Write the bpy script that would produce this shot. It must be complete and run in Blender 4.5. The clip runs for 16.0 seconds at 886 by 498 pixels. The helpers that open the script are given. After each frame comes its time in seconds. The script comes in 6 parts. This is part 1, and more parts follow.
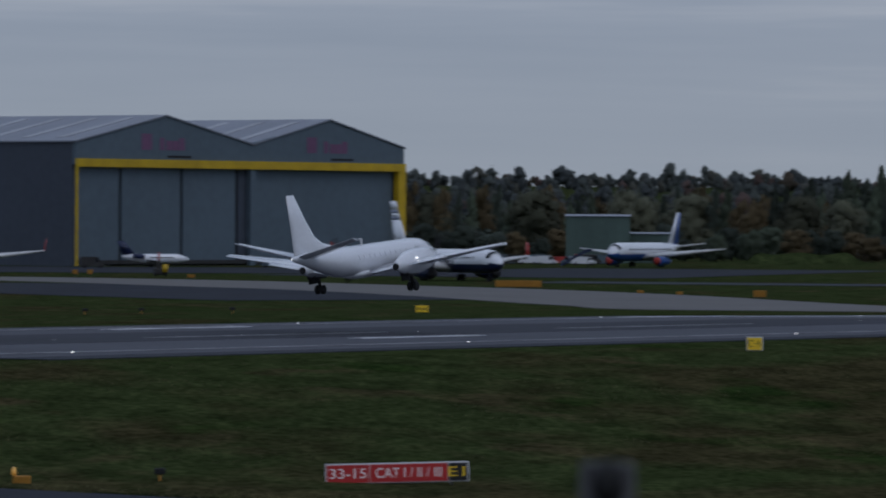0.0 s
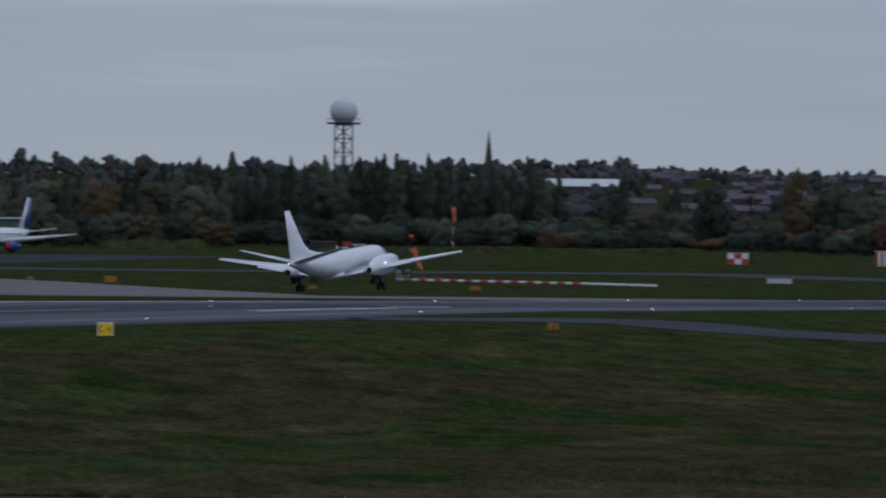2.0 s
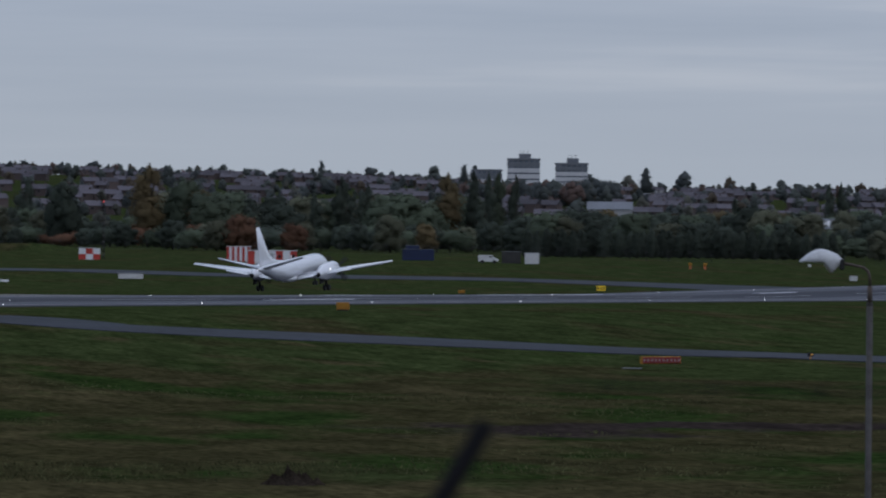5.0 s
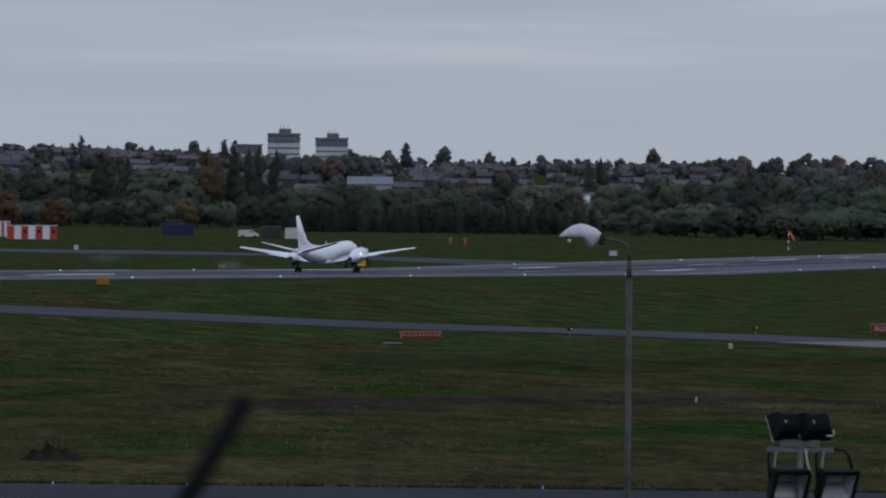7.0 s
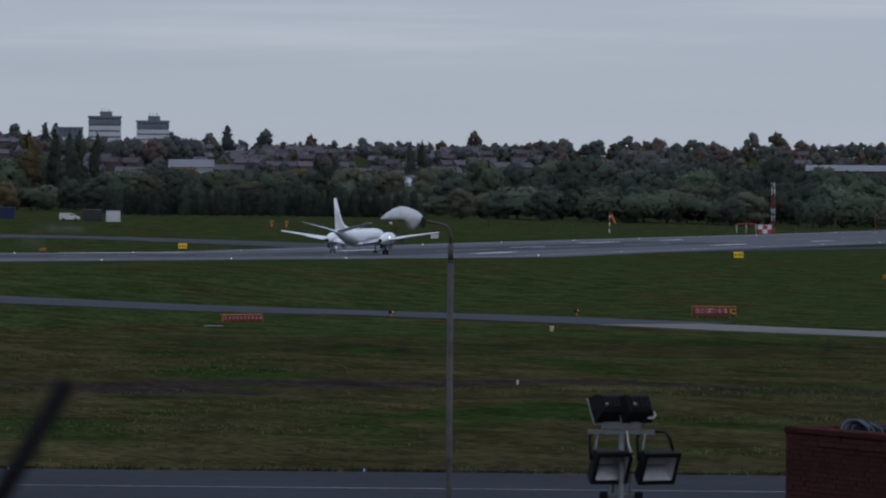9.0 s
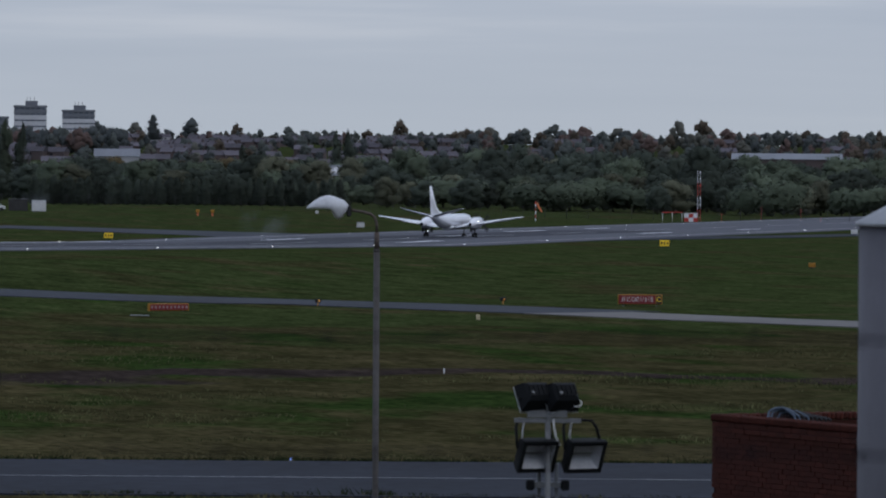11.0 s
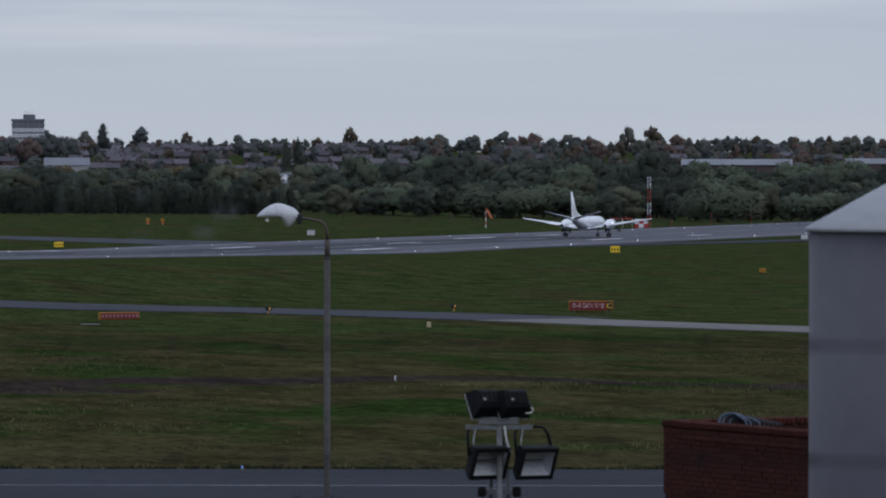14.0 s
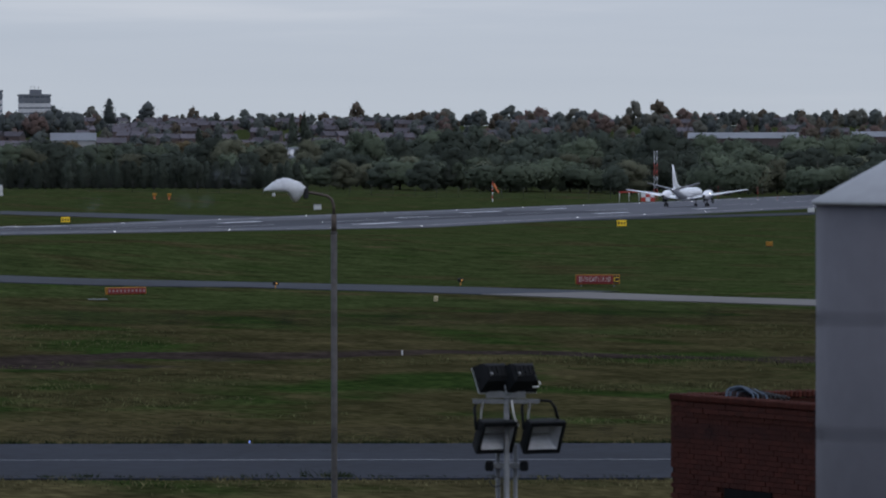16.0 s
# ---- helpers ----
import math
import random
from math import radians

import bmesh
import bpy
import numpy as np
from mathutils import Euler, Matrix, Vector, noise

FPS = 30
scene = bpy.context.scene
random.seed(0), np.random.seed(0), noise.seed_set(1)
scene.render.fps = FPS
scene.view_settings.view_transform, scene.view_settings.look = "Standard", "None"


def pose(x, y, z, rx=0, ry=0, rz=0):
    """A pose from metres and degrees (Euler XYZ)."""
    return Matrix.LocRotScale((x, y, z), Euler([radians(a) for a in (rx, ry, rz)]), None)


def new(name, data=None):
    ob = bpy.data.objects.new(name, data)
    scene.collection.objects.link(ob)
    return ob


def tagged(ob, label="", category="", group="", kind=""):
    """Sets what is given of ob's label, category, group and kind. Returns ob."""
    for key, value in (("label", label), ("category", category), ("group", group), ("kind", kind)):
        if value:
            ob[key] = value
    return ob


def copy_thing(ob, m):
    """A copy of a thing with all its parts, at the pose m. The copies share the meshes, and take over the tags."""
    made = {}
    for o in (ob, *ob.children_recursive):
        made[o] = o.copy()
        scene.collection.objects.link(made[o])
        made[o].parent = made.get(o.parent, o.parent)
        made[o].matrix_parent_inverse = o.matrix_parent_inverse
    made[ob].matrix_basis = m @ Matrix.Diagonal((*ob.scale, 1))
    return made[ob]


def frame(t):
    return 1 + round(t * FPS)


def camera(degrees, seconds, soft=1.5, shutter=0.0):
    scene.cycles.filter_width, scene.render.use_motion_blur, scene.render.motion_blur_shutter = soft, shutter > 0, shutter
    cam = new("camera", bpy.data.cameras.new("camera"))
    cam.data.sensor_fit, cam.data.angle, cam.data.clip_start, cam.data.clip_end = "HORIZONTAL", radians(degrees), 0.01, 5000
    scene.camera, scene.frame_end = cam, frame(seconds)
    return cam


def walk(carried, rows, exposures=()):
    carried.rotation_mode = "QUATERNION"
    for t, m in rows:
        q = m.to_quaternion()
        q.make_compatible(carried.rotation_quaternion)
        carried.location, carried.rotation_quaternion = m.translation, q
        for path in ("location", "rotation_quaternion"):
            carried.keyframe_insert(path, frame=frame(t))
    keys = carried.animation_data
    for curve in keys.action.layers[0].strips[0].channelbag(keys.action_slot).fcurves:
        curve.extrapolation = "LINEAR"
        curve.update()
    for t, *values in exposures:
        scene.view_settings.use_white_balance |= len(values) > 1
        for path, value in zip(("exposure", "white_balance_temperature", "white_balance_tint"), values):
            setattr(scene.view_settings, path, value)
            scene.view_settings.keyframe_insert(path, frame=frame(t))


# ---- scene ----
# ---- camera and its walk ----
cam = camera(8.96, 16.0, soft=2.0, shutter=0.3)
cam.data.dof.use_dof = True
cam.data.dof.focus_distance = 480.0
cam.data.dof.aperture_fstop = 9.5
EYE = 10.5


def aim(yaw, pitch, roll):
    """Camera pose on the viewing deck: compass yaw, pitch and roll in degrees."""
    return pose(0, 0, EYE, 90 + pitch, 0, -yaw) @ pose(0, 0, 0, 0, 0, roll)


PATH = [
    (0, 0.000, -0.275, 0.302),
    (0.5, 1.768, -0.297, -0.071),
    (1, 3.434, -0.231, 0.030),
    (1.5, 4.679, -0.229, 0.316),
    (2, 6.572, -0.379, 0.473),
    (2.5, 7.847, -0.491, 0.386),
    (3, 9.082, -0.528, 0.540),
    (3.5, 10.448, -0.550, 0.408),
    (4, 11.328, -0.480, 0.438),
    (4.5, 12.222, -0.399, 0.529),
    (4.7, 12.614, -0.373, 0.516),
    (6.8, 15.326, -0.589, 0.462),
    (7, 15.570, -0.608, 0.489),
    (7.5, 16.102, -0.603, 0.406),
    (8, 16.560, -0.730, 0.327),
    (8.5, 16.932, -0.687, 0.251),
    (9, 17.381, -0.768, 0.462),
    (9.5, 17.691, -0.818, 0.646),
    (10, 17.921, -0.895, 0.457),
    (10.2, 17.988, -0.849, 0.420),
    (12.3, 18.180, -0.917, 0.350),
    (12.5, 18.068, -0.899, 0.255),
    (13, 18.162, -0.803, 0.189),
    (13.5, 18.476, -0.883, 0.295),
    (14, 18.632, -0.801, 0.072),
    (14.5, 18.790, -0.973, -0.032),
    (15, 18.687, -1.036, -0.143),
    (15.5, 18.648, -1.057, -0.010),
    (16, 18.564, -1.063, -0.077),
]
EXPOSURES = [(0.0, -0.42, 6120, 10), (1.5, -0.16, 6170, 10), (2.2, -0.23, 6170, 10), (3.5, -0.06, 6220, 10), (7.0, 0.04, 6320, 10), (10.0, 0.14, 6370, 10), (12.5, 0.28, 6420, 10), (16.0, 0.36, 6470, 10)]
walk(cam, [(t, aim(a, b, c)) for t, a, b, c in PATH], EXPOSURES)

# ---- world and light ----
SUN_EL, SUN_AZ = 50.0, 150.0
world = bpy.data.worlds.new("evening_overcast_sky")
scene.world = world
world.use_nodes = True
nt = world.node_tree
nt.nodes.clear()


def wn(kind, **kw):
    n = nt.nodes.new(kind)
    for k, v in kw.items():
        if k in n.inputs:
            n.inputs[k].default_value = v
    return n


w_out, w_bg = wn("ShaderNodeOutputWorld"), wn("ShaderNodeBackground", Strength=1.0)
w_sky = wn("ShaderNodeTexSky")
w_sky.sky_type, w_sky.sun_disc = "NISHITA", False
w_sky.sun_elevation, w_sky.sun_rotation = radians(SUN_EL), radians(SUN_AZ)
w_tc = wn("ShaderNodeTexCoord")
w_sep = wn("ShaderNodeSeparateXYZ")
nt.links.new(w_tc.outputs["Generated"], w_sep.inputs[0])
# low streaks of cloud: noise stretched along the horizon
w_map = wn("ShaderNodeMapping")
w_map.inputs["Scale"].default_value = (5.0, 5.0, 85.0)
nt.links.new(w_tc.outputs["Generated"], w_map.inputs["Vector"])
w_noise = wn("ShaderNodeTexNoise", Scale=1.0, Detail=5.0, Roughness=0.55)
nt.links.new(w_map.outputs[0], w_noise.inputs["Vector"])
w_ramp = nt.nodes.new("ShaderNodeValToRGB")
w_ramp.color_ramp.elements[0].position, w_ramp.color_ramp.elements[0].color = 0.30, (0.235, 0.280, 0.375, 1)
w_ramp.color_ramp.elements[1].position, w_ramp.color_ramp.elements[1].color = 0.78, (0.50, 0.515, 0.575, 1)
e = w_ramp.color_ramp.elements.new(0.55)
e.color = (0.305, 0.345, 0.435, 1)
nt.links.new(w_noise.outputs["Fac"], w_ramp.inputs[0])
# paler band near the horizon
w_rng = wn("ShaderNodeMapRange")
w_rng.inputs["From Min"].default_value, w_rng.inputs["From Max"].default_value = 0.0, 0.045
nt.links.new(w_sep.outputs["Z"], w_rng.inputs["Value"])
w_hor = nt.nodes.new("ShaderNodeMix")
w_hor.data_type = "RGBA"
w_hor.inputs["A"].default_value = (0.335, 0.374, 0.434, 1)
nt.links.new(w_rng.outputs[0], w_hor.inputs["Factor"])
nt.links.new(w_ramp.outputs[0], w_hor.inputs["B"])
w_sk = nt.nodes.new("ShaderNodeMix")
w_sk.data_type, w_sk.blend_type = "RGBA", "ADD"
w_sk.inputs["Factor"].default_value = 0.012
nt.links.new(w_hor.outputs["Result"], w_sk.inputs["A"])
nt.links.new(w_sky.outputs[0], w_sk.inputs["B"])
# an overcast sky grows brighter towards the zenith
w_zen = wn("ShaderNodeMapRange")
w_zen.inputs["From Min"].default_value, w_zen.inputs["From Max"].default_value = 0.08, 0.9
w_zen.inputs["To Min"].default_value, w_zen.inputs["To Max"].default_value = 1.0, 1.75
nt.links.new(w_sep.outputs["Z"], w_zen.inputs["Value"])
nt.links.new(w_zen.outputs[0], w_bg.inputs["Strength"])
nt.links.new(w_sk.outputs["Result"], w_bg.inputs["Color"])
nt.links.new(w_bg.outputs[0], w_out.inputs[0])

sun = new("sun", bpy.data.lights.new("sun", "SUN"))
sun.data.energy, sun.data.angle, sun.data.color = 0.35, radians(30), (1.0, 0.93, 0.86)
sun.matrix_world = pose(0, 0, 300, 90 - SUN_EL, 0, 180 - SUN_AZ)

# ---- materials ----
def mat(name, base, rough=0.7, metal=0.0, vary=0.25, scale=1.0, bump=0.0, tint=None, random_tint=0.0, spec=0.4, stretch=(1, 1, 1), emit=None, island=False):
    """Procedural surface: base colour broken up by noise at two scales, with fine relief."""
    m = bpy.data.materials.new(name)
    m.use_nodes = True
    t = m.node_tree
    b = t.nodes["Principled BSDF"]
    b.inputs["Roughness"].default_value, b.inputs["Metallic"].default_value = rough, metal
    b.inputs["Specular IOR Level"].default_value = spec
    tc, mp = t.nodes.new("ShaderNodeTexCoord"), t.nodes.new("ShaderNodeMapping")
    mp.inputs["Scale"].default_value = stretch
    t.links.new(tc.outputs["Object"], mp.inputs["Vector"])
    big, fine = t.nodes.new("ShaderNodeTexNoise"), t.nodes.new("ShaderNodeTexNoise")
    big.inputs["Scale"].default_value, big.inputs["Detail"].default_value = 0.35 * scale, 4
    fine.inputs["Scale"].default_value, fine.inputs["Detail"].default_value = 6.0 * scale, 3
    for n in (big, fine):
        t.links.new(mp.outputs[0], n.inputs["Vector"])
    add = t.nodes.new("ShaderNodeMath")
    add.operation = "ADD"
    t.links.new(big.outputs["Fac"], add.inputs[0])
    t.links.new(fine.outputs["Fac"], add.inputs[1])
    ramp = t.nodes.new("ShaderNodeValToRGB")
    lo = tuple(c * (1 - vary) for c in base)
    hi = tuple(min(1, c * (1 + vary)) for c in (tint or base))
    ramp.color_ramp.elements[0].position, ramp.color_ramp.elements[0].color = 0.36, (*lo, 1)
    ramp.color_ramp.elements[1].position, ramp.color_ramp.elements[1].color = 0.64, (*hi, 1)
    half = t.nodes.new("ShaderNodeMath")
    half.operation, half.inputs[1].default_value = "MULTIPLY", 0.5
    t.links.new(add.outputs[0], half.inputs[0])
    t.links.new(half.outputs[0], ramp.inputs[0])
    col = ramp.outputs[0]
    if random_tint:
        hsv = t.nodes.new("ShaderNodeHueSaturation")
        rng = t.nodes.new("ShaderNodeMapRange")
        rng.inputs["To Min"].default_value, rng.inputs["To Max"].default_value = 1 - random_tint, 1 + random_tint
        if island:
            geo = t.nodes.new("ShaderNodeNewGeometry")
            t.links.new(geo.outputs["Random Per Island"], rng.inputs["Value"])
        else:
            inf = t.nodes.new("ShaderNodeObjectInfo")
            t.links.new(inf.outputs["Random"], rng.inputs["Value"])
        t.links.new(rng.outputs[0], hsv.inputs["Value"])
        t.links.new(col, hsv.inputs["Color"])
        col = hsv.outputs[0]
    t.links.new(col, b.inputs["Base Color"])
    if bump:
        bp = t.nodes.new("ShaderNodeBump")
        bp.inputs["Strength"].default_value, bp.inputs["Distance"].default_value = bump, 0.02
        t.links.new(fine.outputs["Fac"], bp.inputs["Height"])
        t.links.new(bp.outputs[0], b.inputs["Normal"])
    if emit:
        b.inputs["Emission Color"].default_value, b.inputs["Emission Strength"].default_value = (*emit[:3], 1), emit[3]
    return m


def grass_material():
    """Rough airfield grass: mown green broken by drier brown swathes that run along the field."""
    m = bpy.data.materials.new("airfield_grass")
    m.use_nodes = True
    t = m.node_tree
    b = t.nodes["Principled BSDF"]
    b.inputs["Roughness"].default_value, b.inputs["Specular IOR Level"].default_value = 0.95, 0.0
    tc = t.nodes.new("ShaderNodeTexCoord")

    def noise_at(scale, stretch, detail=4, turn=0.0):
        mp, n = t.nodes.new("ShaderNodeMapping"), t.nodes.new("ShaderNodeTexNoise")
        mp.inputs["Scale"].default_value = stretch
        mp.inputs["Rotation"].default_value = (0, 0, radians(turn))
        n.inputs["Scale"].default_value, n.inputs["Detail"].default_value = scale, detail
        t.links.new(tc.outputs["Object"], mp.inputs["Vector"])
        t.links.new(mp.outputs[0], n.inputs["Vector"])
        return n.outputs["Fac"]

    def mixed(fac, a, bcol, lo, hi):
        r, x = t.nodes.new("ShaderNodeMapRange"), t.nodes.new("ShaderNodeMix")
        r.inputs["From Min"].default_value, r.inputs["From Max"].default_value = lo, hi
        x.data_type = "RGBA"
        t.links.new(fac, r.inputs["Value"])
        t.links.new(r.outputs[0], x.inputs["Factor"])
        for key, c in (("A", a), ("B", bcol)):
            if isinstance(c, tuple):
                x.inputs[key].default_value = (*c, 1)
            else:
                t.links.new(c, x.inputs[key])
        return x.outputs["Result"]

    fine = noise_at(2.2, (1, 0.4, 1), 8)
    mid = noise_at(0.40, (1.0, 0.40, 1), 8, 14)
    green = mixed(fine, (0.022, 0.032, 0.012), (0.050, 0.065, 0.025), 0.34, 0.66)
    lush = mixed(fine, (0.013, 0.025, 0.008), (0.033, 0.054, 0.016), 0.34, 0.66)
    straw = mixed(fine, (0.037, 0.033, 0.016), (0.084, 0.073, 0.037), 0.34, 0.66)
    dry = mixed(fine, (0.027, 0.026, 0.012), (0.061, 0.055, 0.027), 0.34, 0.66)
    # the rough, unmown land lies between the near taxiway and the runway
    ds = t.nodes.new("ShaderNodeVectorMath")
    ds.operation = "LENGTH"
    t.links.new(tc.outputs["Object"], ds.inputs[0])

    def band(inner, outer):
        r = t.nodes.new("ShaderNodeMapRange")
        r.inputs["From Min"].default_value, r.inputs["From Max"].default_value = outer, inner
        t.links.new(ds.outputs["Value"], r.inputs["Value"])
        return r.outputs[0]

    def combined(a, b, factor):
        n = t.nodes.new("ShaderNodeMath")
        n.operation, n.inputs[1].default_value = "MULTIPLY_ADD", factor
        t.links.new(a, n.inputs[0])
        t.links.new(b, n.inputs[2])
        return n.outputs[0]

    axes = t.nodes.new("ShaderNodeSeparateXYZ")
    t.links.new(tc.outputs["Object"], axes.inputs[0])

    def east(value, x0, x1):
        r, n = t.nodes.new("ShaderNodeMapRange"), t.nodes.new("ShaderNodeMath")
        r.inputs["From Min"].default_value, r.inputs["From Max"].default_value = x0, x1
        n.operation = "MULTIPLY"
        t.links.new(axes.outputs["X"], r.inputs["Value"])
        t.links.new(r.outputs[0], n.inputs[0])
        t.links.new(value, n.inputs[1])
        return n.outputs[0]

    rough = east(band(330, 368), -10, 35)
    patch = noise_at(0.075, (1.0, 0.42, 1), 9, 17)
    col = mixed(combined(rough, patch, 0.20), green, dry, 0.52, 0.66)
    # lush and straw-coloured swathes in the rough
    swathe = noise_at(0.12, (1.0, 0.45, 1), 9, -20)
    col = mixed(combined(rough, swathe, 0.09), col, straw, 0.64, 0.72)
    col = mixed(combined(rough, noise_at(0.10, (1.0, 0.45, 1), 9, 22), 0.09), col, lush, 0.60, 0.70)
    # dead grass along the near taxiway
    col = mixed(combined(band(206, 232), swathe, 0.26), col, straw, 0.60, 0.76)
    # a strip of bare brown earth in the rough
    ring = t.nodes.new("ShaderNodeMath")
    ring.operation, ring.inputs[1].default_value = "SUBTRACT", 316.0
    t.links.new(combined(noise_at(0.035, (1, 0.6, 1), 7), ds.outputs["Value"], 80.0), ring.inputs[0])
    away = t.nodes.new("ShaderNodeMath")
    away.operation = "ABSOLUTE"
    t.links.new(ring.outputs[0], away.inputs[0])
    near_ring = t.nodes.new("ShaderNodeMapRange")
    near_ring.inputs["From Min"].default_value, near_ring.inputs["From Max"].default_value = 13.0, 3.0
    t.links.new(away.outputs[0], near_ring.inputs["Value"])
    broken = t.nodes.new("ShaderNodeMath")
    broken.operation = "MULTIPLY"
    t.links.new(east(near_ring.outputs[0], 40, 70), broken.inputs[0])
    t.links.new(noise_at(0.10, (1, 0.45, 1), 8), broken.inputs[1])
    earth = mixed(fine, (0.020, 0.016, 0.015), (0.052, 0.041, 0.037), 0.3, 0.7)
    col = mixed(broken.outputs[0], col, earth, 0.30, 0.42)
    tone = mixed(mid, (0.54, 0.55, 0.54), (1.20, 1.17, 1.10), 0.30, 0.70)
    mul = t.nodes.new("ShaderNodeMix")
    mul.data_type, mul.blend_type = "RGBA", "MULTIPLY"
    mul.inputs["Factor"].default_value = 1.0
    t.links.new(col, mul.inputs["A"])
    t.links.new(tone, mul.inputs["B"])
    t.links.new(mul.outputs["Result"], b.inputs["Base Color"])
    bp = t.nodes.new("ShaderNodeBump")
    bp.inputs["Strength"].default_value, bp.inputs["Distance"].default_value = 0.5, 0.12
    t.links.new(fine, bp.inputs["Height"])
    t.links.new(bp.outputs[0], b.inputs["Normal"])
    return m


GRASS = grass_material()
ASPHALT_WORN = mat("worn_grey_asphalt", (0.034, 0.038, 0.047), 0.95, vary=0.3, scale=0.25, bump=0.2, spec=0.15)
ASPHALT = mat("asphalt", (0.019, 0.022, 0.030), 0.95, vary=0.3, scale=0.25, bump=0.2, stretch=(1, 1, 1), spec=0.12)
RUNWAY = mat("grooved_asphalt", (0.046, 0.048, 0.062), 0.8, vary=0.22, scale=0.2, bump=0.15, spec=0.35)
RUBBER = mat("rubber_marked_asphalt", (0.020, 0.022, 0.031), 0.85, vary=0.35, scale=0.2, stretch=(1, 1, 1), spec=0.25)
CONCRETE = mat("pale_concrete", (0.100, 0.093, 0.086), 0.8, vary=0.2, scale=0.2, bump=0.1)
MARKING = mat("worn_white_marking", (0.62, 0.63, 0.66), 0.7, vary=0.4, scale=1.0)
FAINTLINE = mat("faint_white_line", (0.22, 0.225, 0.24), 0.8, vary=0.5, scale=0.6)
WHITE = mat("white_aircraft_paint", (0.71, 0.72, 0.75), 0.2, vary=0.05, scale=0.8, spec=0.5)
NAVY = mat("navy_paint", (0.010, 0.018, 0.060), 0.35, vary=0.2)
BLUE = mat("blue_paint", (0.02, 0.07, 0.25), 0.35, vary=0.2)
DARK = mat("dark_rubber", (0.012, 0.012, 0.013), 0.75, vary=0.3, scale=3)
GLASS_DARK = mat("dark_glazing", (0.012, 0.014, 0.018), 0.12, vary=0.2)
STEEL = mat("galvanised_steel", (0.15, 0.155, 0.16), 0.6, 0.3, vary=0.25, scale=2)
DARKSTEEL = mat("dark_weathered_steel", (0.045, 0.043, 0.042), 0.6, 0.4, vary=0.35, scale=2)
RED = mat("red_paint", (0.42, 0.045, 0.035), 0.5, vary=0.2, scale=2)
ORANGE = mat("orange_cloth", (0.60, 0.17, 0.07), 0.8, vary=0.2, scale=1)
YELLOW = mat("yellow_paint", (0.55, 0.36, 0.01), 0.5, vary=0.2, scale=0.6)
DULLYELLOW = mat("faded_yellow_paint", (0.33, 0.15, 0.012), 0.6, vary=0.25, scale=1)
WHITE.node_tree.nodes["Principled BSDF"].inputs["Coat Weight"].default_value = 1.0
WHITE.node_tree.nodes["Principled BSDF"].inputs["Coat Roughness"].default_value = 0.07
OFFWHITE = mat("off_white_paint", (0.55, 0.55, 0.55), 0.6, vary=0.2, scale=1)
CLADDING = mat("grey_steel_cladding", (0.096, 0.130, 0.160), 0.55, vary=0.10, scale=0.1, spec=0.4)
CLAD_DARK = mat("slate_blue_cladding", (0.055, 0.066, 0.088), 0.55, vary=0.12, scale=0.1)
ROOFGREY = mat("pale_grey_roof_sheet", (0.20, 0.215, 0.25), 0.55, vary=0.15, scale=0.06, stretch=(1, 6, 1))
SIGNRED = mat("sign_red", (0.36, 0.022, 0.022), 0.45, vary=0.1, emit=(0.9, 0.05, 0.04, 0.05))
SIGNWHITE = mat("sign_white", (0.8, 0.8, 0.8), 0.45, vary=0.05, emit=(1, 0.95, 0.9, 0.06))
SIGNBLACK = mat("sign_black", (0.015, 0.015, 0.013), 0.5)
SIGNYELLOW = mat("sign_yellow", (0.75, 0.50, 0.02), 0.45, vary=0.1, emit=(1, 0.7, 0.05, 0.06))
LAMPWHITE = mat("lit_lamp", (0.9, 0.9, 0.9), 0.3, emit=(1.0, 0.97, 0.92, 2.2))
LAMPAMBER = mat("lit_amber_lamp", (0.9, 0.5, 0.1), 0.3, emit=(1.0, 0.30, 0.05, 0.12))
LAMPRED = mat("lit_red_lamp", (0.8, 0.05, 0.03), 0.3, emit=(1.0, 0.06, 0.03, 0.5))
WIRE = mat("dark_dull_wire", (0.012, 0.012, 0.013), 0.95, vary=0.2, spec=0.0)
BARK = mat("bark", (0.045, 0.036, 0.028), 0.9, vary=0.3, scale=2)


def leaf_mat(name, base, random_tint=0.3):
    """Matt foliage: some of the light passes through the leaves."""
    m = mat(name, base, 0.85, vary=0.25, scale=0.6, random_tint=random_tint, spec=0.15)
    t = m.node_tree
    b = t.nodes["Principled BSDF"]
    thin, both = t.nodes.new("ShaderNodeBsdfTranslucent"), t.nodes.new("ShaderNodeMixShader")
    both.inputs[0].default_value = 0.35
    t.links.new(b.inputs["Base Color"].links[0].from_socket, thin.inputs["Color"])
    t.links.new(b.outputs[0], both.inputs[1])
    t.links.new(thin.outputs[0], both.inputs[2])
    t.links.new(both.outputs[0], t.nodes["Material Output"].inputs[0])
    return m


LEAF = {
    "green": leaf_mat("dull_green_leaves", (0.096, 0.118, 0.080), 0.3),
    "dark": leaf_mat("dark_green_leaves", (0.062, 0.076, 0.059)),
    "olive": leaf_mat("olive_leaves", (0.114, 0.118, 0.080)),
    "gold": leaf_mat("yellowing_leaves", (0.135, 0.104, 0.056)),
    "rust": leaf_mat("rust_red_leaves", (0.140, 0.076, 0.048), 0.25),
}
